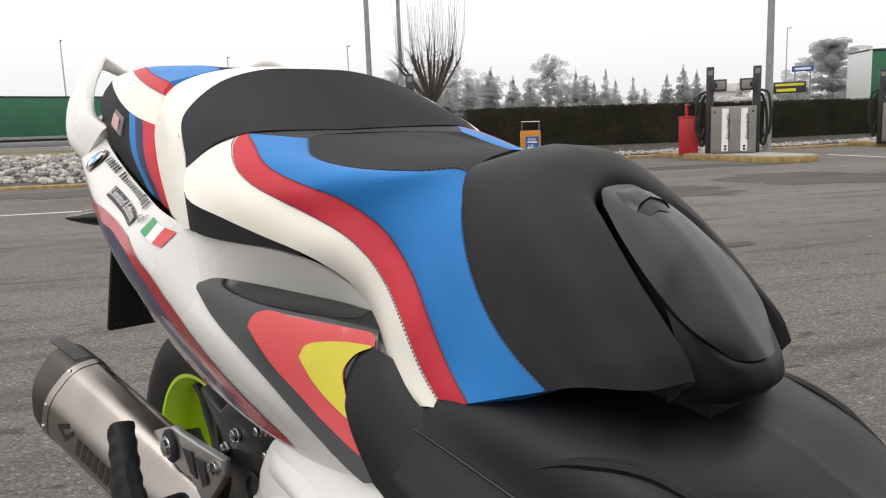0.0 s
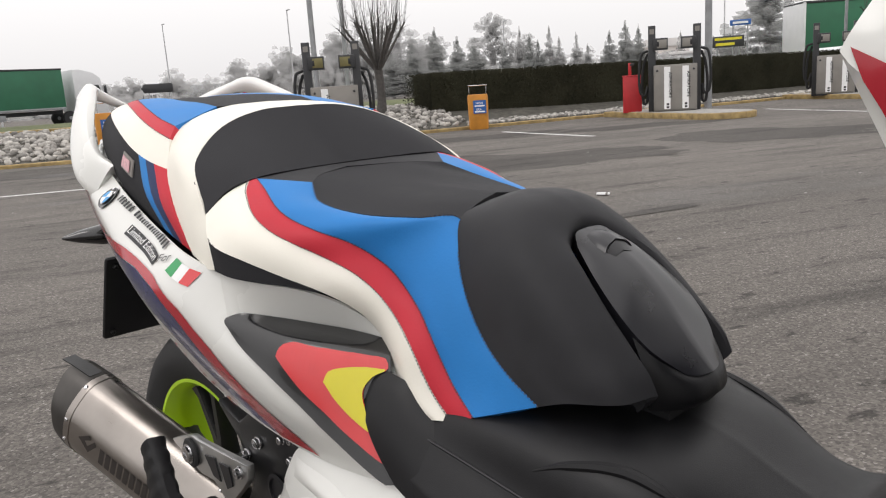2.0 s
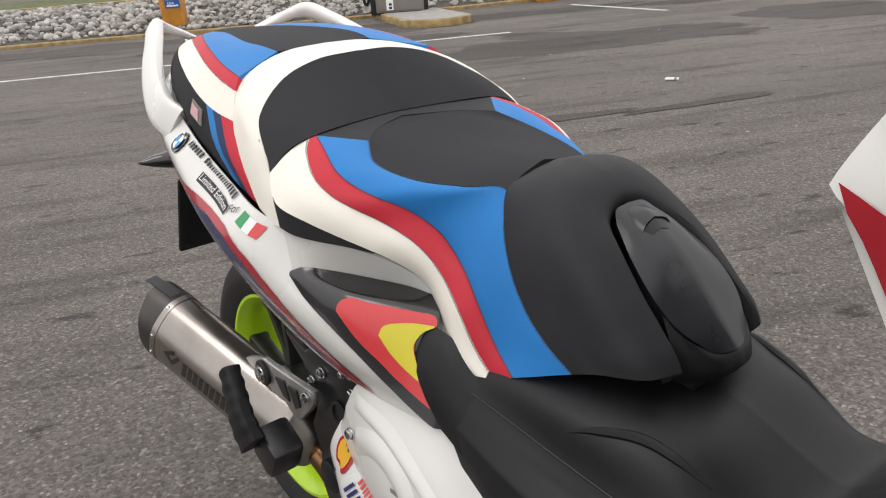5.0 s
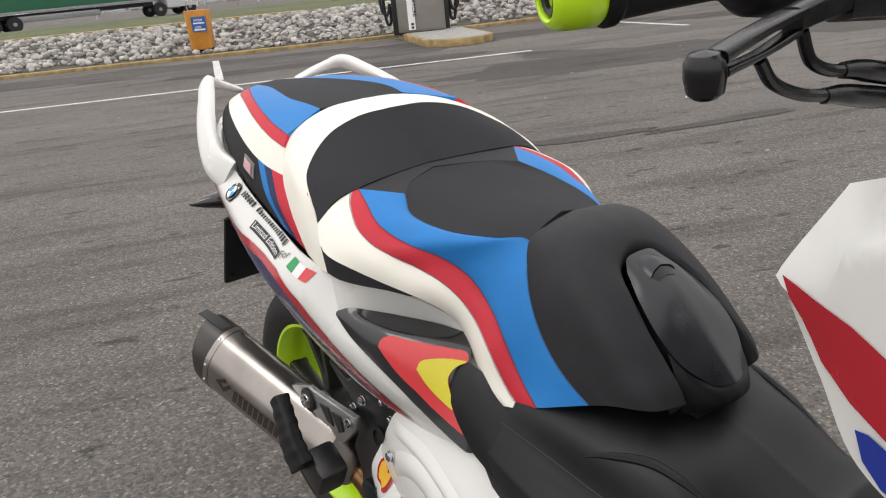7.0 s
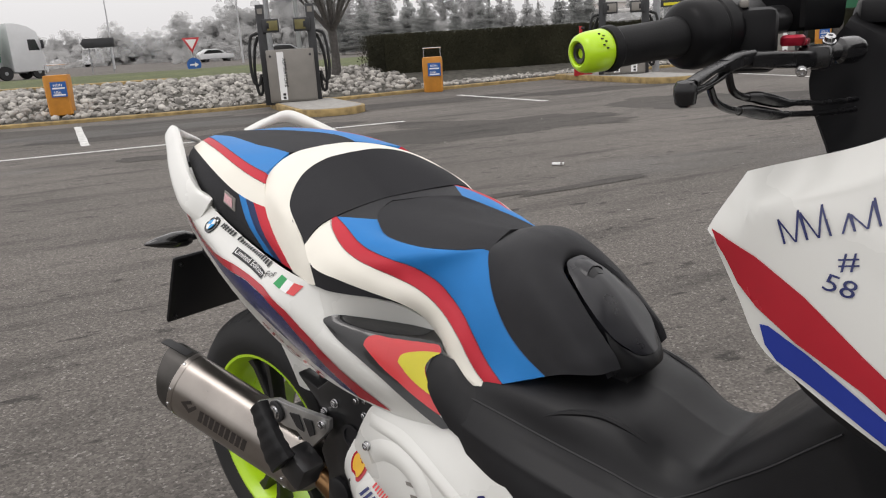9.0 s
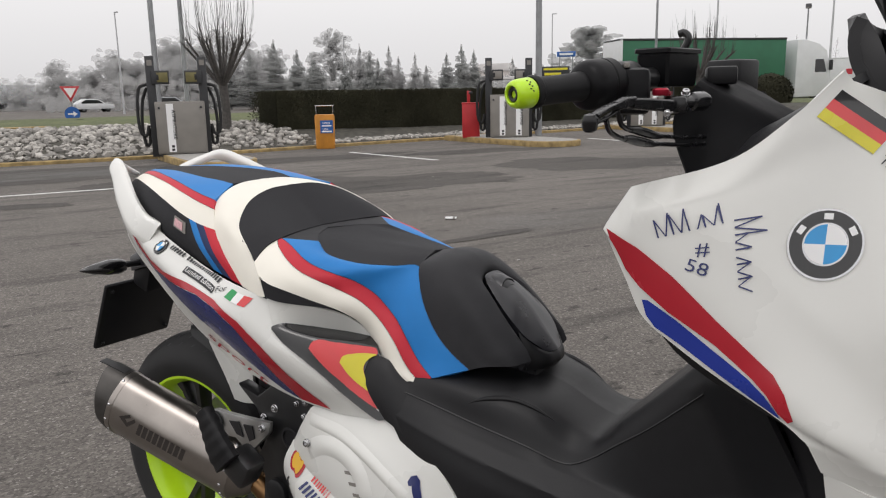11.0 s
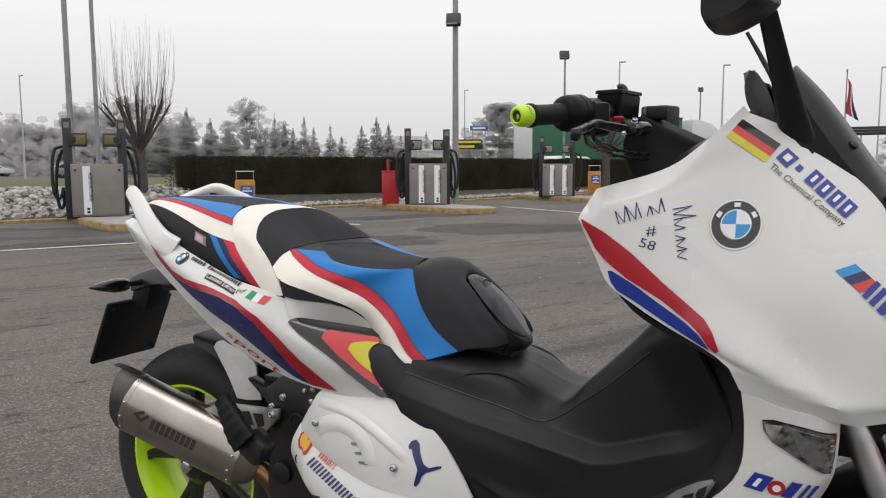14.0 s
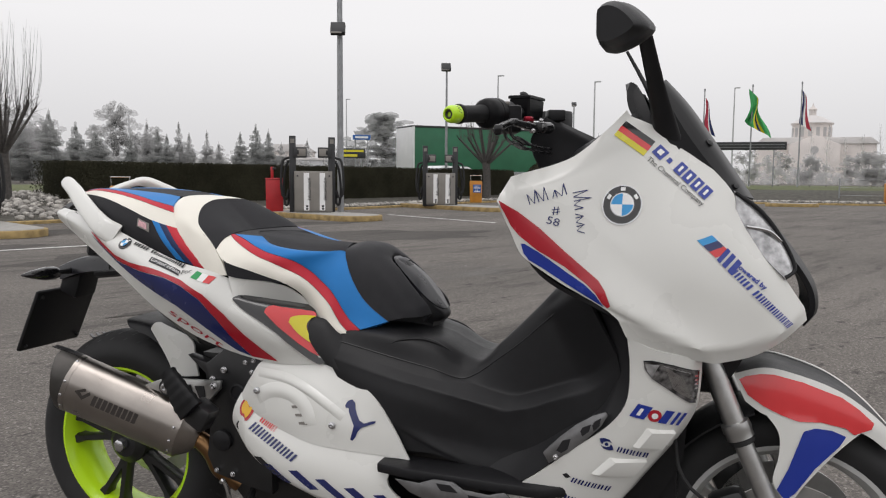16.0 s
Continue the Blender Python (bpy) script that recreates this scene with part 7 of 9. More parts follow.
lever = part("brake_lever", bar([(1.108, -0.200, 1.064), (1.100, -0.236, 1.0665), (1.0905, -0.280, 1.0690), (1.0890, -0.289, 1.0690)], [0.0066, 0.0066, 0.0064, 0.0055], [0.008, 0.007, 0.006, 0.0055]), LEVER_BLACK, bike, "black anodised folding brake lever")
part("lever_blade", bar([(1.0895, -0.284, 1.0715), (1.0875, -0.303, 1.0700), (1.0860, -0.320, 1.0670)], [0.0050, 0.0054, 0.0048], [0.0055, 0.005, 0.005]), LEVER_BLACK, lever)
part("lever_blade", bar([(1.0860, -0.317, 1.0698), (1.0845, -0.340, 1.0652), (1.0825, -0.362, 1.0590)], [0.0020, 0.0020, 0.0026], [0.0055, 0.0055, 0.0055]), LEVER_BLACK, lever)
part("lever_blade", bar([(1.0860, -0.317, 1.0625), (1.0845, -0.337, 1.0570), (1.0825, -0.358, 1.0530)], [0.0018, 0.0014, 0.0018], [0.0038, 0.0034, 0.0034]), LEVER_BLACK, lever)
part("lever_tip", lathe([(-0.0115, 0.0), (-0.0115, 0.0045), (-0.0095, 0.0068), (-0.003, 0.0078), (0.002, 0.0074), (0.0048, 0.0055), (0.006, 0.0)], (1.0805, -0.3655, 1.0560), (0.05, -0.15, 1), 24), LEVER_BLACK, lever)
part("lever_clamp", box((0.024, 0.050, 0.018), (1.104, -0.190, 1.066), 0.004, pose(0, 0, 0, 0, 0, 14)), LEVER_BLACK, lever)
part("adjuster", lathe([(0, 0.0), (0, 0.008), (0.002, 0.009), (0.006, 0.009), (0.008, 0.007), (0.008, 0.0)], (1.097, -0.222, 1.076), (0, 0, 1), 18), ENAMEL_RED, lever, "red anodised adjuster wheel")
part("adjuster_bar", box((0.008, 0.030, 0.005), (1.099, -0.205, 1.078), 0.0015, pose(0, 0, 0, 0, 0, 14)), ENAMEL_RED, lever)
bolt((1.105, -0.214, 1.062), (0.45, -1, 0.1), 0.0042, lever)
bolt((1.112, -0.186, 1.076), (0.3, -0.5, 1), 0.004, lever)
bolt((1.109, -0.236, 1.058), (0.5, -1, -0.2), 0.0034, lever)
part("hose_knob", lathe([(0, 0.006), (0.012, 0.0075), (0.014, 0.0105), (0.030, 0.0115), (0.036, 0.0095), (0.040, 0.004), (0.0405, 0.0)], (1.104, -0.170, 1.068), (0.42, 0.85, 0.02), 20), GLOSS_BLACK, bike, "black domed hose union")
for pts in ([(1.0845, -0.338, 1.055), (1.083, -0.325, 1.044), (1.085, -0.306, 1.0365), (1.088, -0.290, 1.034)], [(1.086, -0.312, 1.062), (1.0865, -0.305, 1.050), (1.088, -0.293, 1.0445), (1.090, -0.281, 1.043)]):
    part("control_cable", tube(pts, 0.0027, 10), LEVER_BLACK, bike, "black control cable")
for pts in ([(1.087, -0.294, 1.0342), (1.089, -0.285, 1.0335), (1.093, -0.268, 1.0300), (1.099, -0.246, 1.0265), (1.101, -0.238, 1.026)], [(1.089, -0.285, 1.0432), (1.091, -0.277, 1.0425), (1.095, -0.262, 1.0392), (1.101, -0.240, 1.0345), (1.103, -0.232, 1.034)]):
    part("cable_joint", tube(pts, [0.0034, 0.0048, 0.0050, 0.0042, 0.0026], 12), LEVER_BLACK, bike)
    part("control_cable", tube([pts[-1], (1.112, -0.200, pts[-1][2] - 0.003), (1.125, -0.150, pts[-1][2] - 0.005)], 0.0024, 8), LEVER_BLACK, bike, "black control cable")
# bar cover: a plain dark face sloping down to the fairing
BARC = [
    [(1.085, 0.0, 1.104), (1.14, 0.0, 1.077), (1.22, 0, 1.040)],
    [(1.100, -0.098, 1.092), (1.145, -0.080, 1.069), (1.212, -0.048, 1.031)],
    [(1.103, -0.108, 1.090), (1.147, -0.088, 1.065), (1.214, -0.056, 1.026)],
    [(1.098, -0.114, 1.083), (1.146, -0.096, 1.057), (1.214, -0.064, 1.019)],
    [(1.080, -0.128, 1.045), (1.130, -0.128, 1.025), (1.205, -0.115, 1.000)],
    [(1.112, -0.165, 0.986), (1.145, -0.165, 0.970), (1.20, -0.165, 0.955)]]
part("bar_cover", sheet(centred(skin(BARC, 16, 24)), 0.006, (-0.3, 0, 1)), COVER_BLACK, bike, "matt black handlebar cover")
part("switch_pod", box((0.036, 0.040, 0.022), (1.112, -0.050, 1.098), 0.004, pose(0, 0, 0, 0, 0, 20)), BLACK_PLASTIC, bike)
# left-hand reservoir and lever
part("fluid_reservoir", box((0.055, 0.050, 0.045), (1.080, 0.128, 1.100), 0.005, pose(0, 0, 0, 0, 0, -20)), BLACK_PLASTIC, bike)
part("brake_lever", tube([(1.108, 0.190, 1.070), (1.090, 0.260, 1.066), (1.050, 0.318, 1.043)], 0.008, 10), BLACK_METAL, bike)
part("throttle_housing", lathe([(0.142, 0.018), (0.146, 0.028), (0.186, 0.030), (0.215, 0.022)], (0.990, 0.357, 1.080), (gd.x, -gd.y, gd.z), 24), BLACK_PLASTIC, bike)

# ---- tail: number plate seen from its back, indicators, bracket ----
plate_ob = part("plate_back", box((0.012, 0.202, 0.182), (0, 0, 0), 0.006, pose(0, 0, 0, 0, 26, 0)), BLACK_PLASTIC, bike, "black back of the number plate holder")
plate_ob.location = (-0.246, 0.0, 0.594)
for dy, dz in ((-0.085, 0.074), (0.085, 0.074), (0.085, -0.074), (-0.085, -0.074)):
    bolt((-0.240 + dz * 0.44, dy, 0.592 + dz * 0.90), (1, 0, -0.35), 0.004, bike, BLACK_METAL, "plate_screw")
TB = [
    [(-0.02, 0, 0.775), (-0.09, 0, 0.770), (-0.16, 0, 0.752), (-0.205, 0, 0.735)],
    [(-0.02, -0.045, 0.768), (-0.09, -0.042, 0.764), (-0.155, -0.04, 0.748), (-0.20, -0.035, 0.732)],
    [(-0.01, -0.062, 0.735), (-0.08, -0.058, 0.728), (-0.14, -0.05, 0.715), (-0.19, -0.042, 0.70)]]
part("plate_bracket", sheet(centred(skin(TB, 14, 7)), 0.008, (0, 0, 1)), DARK_PLASTIC, bike, "black plate bracket under the tail")
part("plate_stay", box((0.06, 0.075, 0.08), (-0.165, 0.0, 0.695), 0.012, pose(0, 0, 0, 0, 20, 0)), BLACK_PLASTIC, bike)
part("tail_stay", tube([(-0.05, 0.0, 0.85), (-0.085, 0.0, 0.80), (-0.10, 0, 0.765)], [0.05, 0.035, 0.03], 10), BLACK_PLASTIC, bike)
part("bracket_arm", tube([(0.09, -0.10, 0.75), (0.02, -0.055, 0.735), (-0.06, -0.045, 0.725)], 0.014, 8), BLACK_PLASTIC, bike)
for sg in (-1, 1):
    st = part("indicator_stalk", tube([(-0.150, sg * 0.045, 0.726), (-0.152, sg * 0.082, 0.726)], [0.008, 0.007], 10, 3), BLACK_PLASTIC, bike)
    part("rear_indicator", lathe([(0, 0.0), (0.0, 0.012), (0.012, 0.0170), (0.036, 0.0172), (0.070, 0.0105), (0.092, 0.0035), (0.097, 0.0008)], (-0.157, sg * 0.078, 0.724), (-0.21, sg * 0.97, 0.03), 20), GLASS_DARK, st, "smoked teardrop indicator")
# under-tail edge
both("under_tail", skin([[(-0.10, -0.085, 0.855), (0.05, -0.178, 0.808), (0.165, -0.205, 0.748), (0.25, -0.200, 0.680), (0.345, -0.192, 0.624)], [(-0.10, -0.04, 0.82), (0.04, -0.11, 0.77), (0.15, -0.13, 0.70), (0.23, -0.14, 0.64), (0.32, -0.14, 0.59)]], 20, 5), 0.004, (0, -0.4, -1), BLACK_PLASTIC, bike)

# rear inner mudguard fin, frame plate, pillion peg
both("hugger_fin", skin([[(0.150, -0.104, 0.606), (0.178, -0.107, 0.570), (0.200, -0.107, 0.535), (0.216, -0.105, 0.498)], [(0.166, -0.108, 0.622), (0.215, -0.112, 0.585), (0.238, -0.112, 0.545), (0.250, -0.110, 0.500)], [(0.180, -0.103, 0.625), (0.272, -0.108, 0.588), (0.280, -0.108, 0.545), (0.286, -0.104, 0.503)]], 14, 7), 0.006, R_OUT, WHITE_PAINT, bike, "white fin of the rear mudguard")
part("rear_mudguard", sheet(centred(skin([[(0.30, 0, 0.40), (0.27, 0, 0.52), (0.16, 0, 0.605), (0.05, 0, 0.62)], [(0.30, -0.07, 0.40), (0.27, -0.08, 0.515), (0.16, -0.085, 0.598), (0.05, -0.07, 0.615)], [(0.28, -0.10, 0.40), (0.255, -0.105, 0.49), (0.16, -0.10, 0.575), (0.07, -0.085, 0.60)]], 16, 8)), 0.004, (-0.3, 0, 1)), BLACK_PLASTIC, bike, "black inner rear mudguard")
fp = slot_plate([(0.300, 0.570), (0.355, 0.555), (0.400, 0.590), (0.495, 0.588), (0.500, 0.542), (0.475, 0.505), (0.452, 0.470), (0.455, 0.430), (0.480, 0.380), (0.520, 0.330), (0.520, 0.270), (0.440, 0.285), (0.370, 0.300), (0.350, 0.340), (0.358, 0.400), (0.345, 0.440), (0.372, 0.482), (0.350, 0.530)], -0.165, 0.030, BLACK_METAL, bike, "frame_plate", "black coated frame plate with bolts", 0.004)
part("frame_plate", plate([(0.300, 0.570), (0.470, 0.575), (0.455, 0.430), (0.520, 0.270), (0.370, 0.300), (0.345, 0.440)], 0.135, 0.030, 0.004), BLACK_METAL, bike)
for x, z, r in ((0.402, 0.544, 0.0062), (0.458, 0.565, 0.0045), (0.479, 0.571, 0.0045), (0.474, 0.545, 0.0045), (0.378, 0.310, 0.0045), (0.420, 0.306, 0.005), (0.372, 0.520, 0.006)):
    bolt((x, -0.166, z), (0, -1, 0), r, fp)
part("plate_hole", lathe([(0, 0.020), (0.002, 0.022), (0.003, 0.017), (-0.006, 0.016), (-0.006, 0.0)], (0.436, -0.166, 0.494), (0, -1, 0), 22), BLACK_INK, fp)
part("round_cap", lathe([(0, 0.024), (0.008, 0.024), (0.011, 0.019), (0.012, 0.0)], (0.395, -0.166, 0.382), (0, -1, 0), 22), BLACK_PLASTIC, fp)
part("swing_arm", tube([(0.36, 0.12, 0.33), (0.18, 0.115, 0.30), (0.018, 0.105, 0.290)], [0.05, 0.045, 0.04], 12), BLACK_METAL, bike, "black swing arm")
part("engine_block", rings([[Vector((x, sy * w, z)) for x, sy in ((x0, -1), (x1, -1), (x1, 1), (x0, 1))] for w, z, x0, x1 in ((0.10, 0.20, 0.42, 1.10), (0.13, 0.30, 0.36, 1.15), (0.14, 0.45, 0.34, 0.95), (0.13, 0.57, 0.32, 0.80))]), BLACK_METAL, bike, "dark engine block behind the covers")
hang = slot_plate([(0.194, 0.492), (0.240, 0.510), (0.262, 0.517), (0.282, 0.516), (0.345, 0.519), (0.405, 0.523), (0.402, 0.503), (0.385, 0.486), (0.352, 0.456), (0.338, 0.456), (0.312, 0.472), (0.278, 0.470), (0.262, 0.474), (0.238, 0.482)], -0.186, 0.010, ALLOY, bike, "peg_hanger", "alloy pillion peg hanger", 0.0015)
for o in ([(0.300, 0.504), (0.326, 0.508), (0.336, 0.480), (0.318, 0.482)], [(0.338, 0.506), (0.362, 0.508), (0.366, 0.484), (0.352, 0.476)]):
    part("hanger_slot", plate(o, -0.1885, 0.002), BLACK_INK, hang)
part("washer", lathe([(0, 0.019), (0.003, 0.0195), (0.005, 0.017)], (0.262, -0.187, 0.495), (0, -1, 0), 24), RUBBER, hang)
bolt((0.262, -0.191, 0.495), (0, -1, 0), 0.0105, hang)
bolt((0.388, -0.187, 0.510), (0, -1, 0), 0.0065, hang)
pegp = [Vector(p) for p in ((0.322, -0.256, 0.553), (0.345, -0.262, 0.528), (0.370, -0.268, 0.500), (0.390, -0.268, 0.478))]
pp = spline(pegp, 22)
loops = []
for i, p in enumerate(pp):
    t = (pp[min(21, i + 1)] - pp[max(0, i - 1)]).normalized()
    sd = Vector((0, -1, 0)); sd = (sd - t * sd.dot(t)).normalized(); up = t.cross(sd)
    rib = 0.0011 if i % 4 < 2 else 0.0
    w = 0.0165 + 0.0150 * min(1.0, i / 17) + rib
    loops.append([p + sd * (0.0115 + rib) * math.copysign(abs(math.cos(a)) ** 0.6, math.cos(a)) + up * w * math.copysign(abs(math.sin(a)) ** 0.6, math.sin(a)) for a in (2 * math.pi * k / 14 for k in range(14))])
peg = part("pillion_peg", rings(loops), RUBBER_GRIP, bike, "folded-up black rubber pillion peg")
part("peg_bracket", box((0.054, 0.046, 0.056), (0.394, -0.238, 0.462), 0.010, pose(0, 0, 0, 0, 30, 0)), BLACK_METAL, peg)
part("link_pipe", tube([(0.275, -0.150, 0.372), (0.315, -0.145, 0.366), (0.345, -0.138, 0.335), (0.362, -0.13, 0.295), (0.40, -0.11, 0.26)], 0.021, 16), BRONZE, bike, "heat-stained exhaust link pipe")
part("side_stand", tube([(0.62, 0.12, 0.24), (0.58, 0.20, 0.12), (0.56, 0.27, 0.012)], [0.013, 0.012, 0.016], 10), BLACK_METAL, bike, "black side stand")
part("stand_lever", tube([(0.44, -0.12, 0.255), (0.47, -0.17, 0.25), (0.52, -0.19, 0.246)], 0.008, 8), BLACK_METAL, bike)
part("stand_spring", tube([(0.392, -0.172, 0.285), (0.400, -0.176, 0.292), (0.408, -0.172, 0.272), (0.412, -0.165, 0.225)], 0.005, 8), CHROME, bike)

# ---- silencer ----
a0, a1 = Vector((-0.0161, -0.2412, 0.5163)), Vector((0.317, -0.144, 0.3745))
ax = (a1 - a0).normalized()
upv = (Vector((0, 0, 1)) - ax * ax.z).normalized()
outv = ax.cross(upv).normalized()
if outv.y > 0:
    outv = -outv
HEX = [(1.02, 0.36), (0.42, 0.95), (-0.42, 0.97), (-1.02, 0.38), (-1.02, -0.40), (-0.26, -1.05), (0.28, -1.05), (1.02, -0.38)]
for _ in range(3):  # rounded corners
    HEX = [(p[0] + (q[0] - p[0]) * u, p[1] + (q[1] - p[1]) * u) for p, q in zip(HEX, HEX[1:] + HEX[:1]) for u in (0.2, 0.8)]
SL = (a1 - a0).length


def hexring(s, w, h, lift=0.0):
    c = a0 + ax * s
    return [c + outv * (x * w) + upv * (y * h + lift) for x, y in HEX]


def cap_ring(s, w, h, slope):
    """A ring cut aslant: its upper side reaches further back."""
    c = a0 + ax * s
    return [c + outv * (x * w) + upv * (y * h) - ax * (slope * (y + 1.0)) for x, y in HEX]


sil = part("silencer", rings([hexring(0.045, 0.045, 0.064), hexring(0.045, 0.0482, 0.0675), hexring(0.335, 0.0470, 0.0665), hexring(0.338, 0.0445, 0.063), hexring(0.362, 0.034, 0.046), hexring(SL, 0.024, 0.028)]), TITANIUM, bike, "brushed titanium silencer with dark end cap", 30)
cap = part("end_cap", rings([cap_ring(0.050, 0.026, 0.036, 0.016), cap_ring(0.040, 0.030, 0.042, 0.018), cap_ring(0.038, 0.041, 0.058, 0.019), cap_ring(0.041, 0.0475, 0.0670, 0.018), cap_ring(0.050, 0.0495, 0.0690, 0.0), cap_ring(0.052, 0.0490, 0.0685, 0.0)]), CAP_METAL, sil, "satin dark end cap")
part("cap_lip", sheet(skin([[a0 + ax * -0.016 + outv * w + upv * 0.0625, a0 + ax * 0.010 + outv * w + upv * 0.0650, a0 + ax * 0.045 + outv * w + upv * 0.0665] for w in (-0.010, 0.0, 0.010)], 6, 5), 0.0015, (0, 0, 1)), BLACK_METAL, sil)
part("band", rings([hexring(0.051, 0.0492, 0.0686), hexring(0.062, 0.0490, 0.0684)]), TITANIUM, sil)
part("band", rings([hexring(0.312, 0.0482, 0.0676), hexring(0.334, 0.0480, 0.0674)]), TITANIUM, sil)
for s in (0.055, 0.323):
    for x, y, nx, ny in ((1.0, 0.24, 1, 0.1), (1.0, -0.26, 1, -0.1), (0.64, -0.72, 0.7, -0.7), (0.45, 0.88, 0.5, 0.85)):
        part("rivet", lathe([(0, 0.0034), (0.0012, 0.0034), (0.0022, 0.0022), (0.0024, 0.0)], a0 + ax * s + outv * x * 0.0488 + upv * y * 0.067, outv * nx + upv * ny, 12), CHROME, sil)
lc = a0 + ax * 0.083 + outv * 0.0490 + upv * 0.004


def on_can(name, pts, mat):
    bm = bmesh.new()
    f = bm.faces.new([bm.verts.new(lc + ax * u + upv * v * 0.95 + outv * 0.0) for u, v in pts])
    return part(name, bm, mat, sil)


on_can("etched_mark", [(0.0, 0.0), (0.022, 0.016), (0.026, 0.010), (0.014, 0.002), (0.020, -0.004), (0.034, 0.012), (0.038, 0.006), (0.022, -0.014)], TITAN_DARK)
for i in range(9):
    u = 0.044 + i * 0.0125
    on_can("etched_block", [(u, -0.018), (u + 0.0095, -0.018), (u + 0.0115, 0.008), (u + 0.002, 0.008)], TITAN_DARK)

# ---- seams, ridges and bolts on the panels ----
ON_TUNNEL = tree_of(tun_r)
part("tunnel_seam", tube([(x, y - 0.0006, z) for x, y, z in SEAM[:-1]], 0.0013, 6, 60), BLACK_INK, tunnel)
for sg in (-1, 1):
    line = [ON_TUNNEL.find_nearest(Vector((x, -y, z)))[0] for x, y, z in ((0.788, 0.137, 0.628), (0.813, 0.125, 0.638), (0.850, 0.105, 0.638), (0.880, 0.098, 0.630), (0.912, 0.093, 0.615))]
    part("tunnel_ridge", tube([(p.x, -sg * p.y, p.z) for p in line], [0.0006, 0.0042, 0.0055, 0.0045, 0.0006], 8, 26), BLACK_PLASTIC, tunnel)
bolt((0.502, -0.190, 0.513), (0.0, -1, 0.1), 0.006, cover)
bolt((0.690, -0.204, 0.462), (0, -1, 0.1), 0.006, cover)
part("cover_hole", lathe([(0, 0.011), (0.0015, 0.0115), (0.002, 0.008), (-0.004, 0.0075), (-0.004, 0.0)], (0.462, -0.193, 0.432), (0, -1, 0), 18), BLACK_INK, belly)
for pts, w in (([(0.500, 0.498), (0.535, 0.517), (0.570, 0.520), (0.600, 0.511), (0.625, 0.490), (0.638, 0.455)], 0.016), ([(0.500, 0.552), (0.569, 0.546), (0.623, 0.529), (0.672, 0.504), (0.712, 0.480)], 0.010)):
    g = spline([Vector((x, 0, z)) for x, z in pts], 24)
    rows = []
    for i, p in enumerate(g):
        t = (g[min(23, i + 1)] - g[max(0, i - 1)]).normalized()
        n2 = Vector((-t.z, 0, t.x))
        row = []
        for v in (-1.0, -0.5, 0.0, 0.5, 1.0):
            q = p + n2 * w * v
            hit, nrm, _, _ = ON_COVER.ray_cast(Vector((q.x, -1, q.z)), Vector((0, 1, 0)))
            hit = hit if hit is not None else Vector((q.x, -0.19, q.z))
            row.append(hit + Vector((0, -0.0003 - 0.005 * (1 - v * v) * math.sin(math.pi * i / 23) ** 0.4, 0)))
        rows.append(row)
    part("cover_rib", sheet(rows, 0.003, R_OUT), WHITE_PAINT, cover)
for i, (x, z) in enumerate(((0.592, 0.492), (0.602, 0.476), (0.611, 0.460))):
    sticker("rib_slot", [(x, z), (x + 0.020, z + 0.003), (x + 0.022, z - 0.003), (x + 0.002, z - 0.005)], CABINET, ON_COVER, cover, 0.0015)
for sg in (-1, 1):
    al = part("foot_plate", plate([(0.850, 0.388), (0.90, 0.386), (0.930, 0.398), (0.970, 0.398), (0.990, 0.386), (1.04, 0.383), (1.07, 0.392), (1.085, 0.382), (1.06, 0.362), (0.91, 0.357), (0.88, 0.366)], sg * 0.248 - 0.002, 0.004, 0.001), PLATE_GREY, bike, "cut-out alloy foot plate")
    part("plate_slot", plate([(0.936, 0.392), (0.964, 0.392), (0.980, 0.379), (0.946, 0.379)], sg * 0.248 - 0.004, 0.008), BLACK_INK, al)
    part("plate_slot", plate([(1.000, 0.378), (1.045, 0.376), (1.060, 0.368), (1.005, 0.367)], sg * 0.248 - 0.004, 0.008), BLACK_INK, al)
    up = part("foot_plate", plate([(1.136, 0.469), (1.148, 0.483), (1.168, 0.504), (1.197, 0.530), (1.226, 0.549), (1.248, 0.558), (1.252, 0.552), (1.240, 0.530), (1.213, 0.501), (1.181, 0.473), (1.147, 0.450)], sg * 0.2215 - 0.002, 0.004, 0.001), PLATE_GREY, bike, "cut-out alloy foot plate")
    for hole in ([(1.161, 0.477), (1.172, 0.497), (1.187, 0.502), (1.182, 0.482), (1.170, 0.473)], [(1.204, 0.518), (1.208, 0.526), (1.223, 0.533), (1.220, 0.520), (1.208, 0.509)], [(1.225, 0.531), (1.229, 0.539), (1.241, 0.547), (1.238, 0.532), (1.228, 0.521)]):
        part("plate_slot", plate(hole, sg * 0.2215 - 0.0035, 0.007), BLACK_INK, up)
    bolt((1.160, sg * 0.2235, 0.464), (0, sg, 0), 0.0045, up)

tongue = both("tunnel_tongue", skin([[(0.620, -0.139, 0.674), (0.607, -0.150, 0.669), (0.604, -0.160, 0.655), (0.612, -0.166, 0.640), (0.629, -0.170, 0.614), (0.657, -0.171, 0.583)], [(0.645, -0.136, 0.668), (0.645, -0.146, 0.660), (0.648, -0.154, 0.648), (0.658, -0.160, 0.630), (0.672, -0.166, 0.606), (0.690, -0.172, 0.570)], [(0.676, -0.122, 0.648), (0.680, -0.134, 0.640), (0.686, -0.143, 0.629), (0.698, -0.151, 0.608), (0.708, -0.159, 0.588), (0.722, -0.170, 0.553)]], 20, 10), 0.006, R_OUT, BLACK_PLASTIC, bike, "black plastic tongue beside the seat")


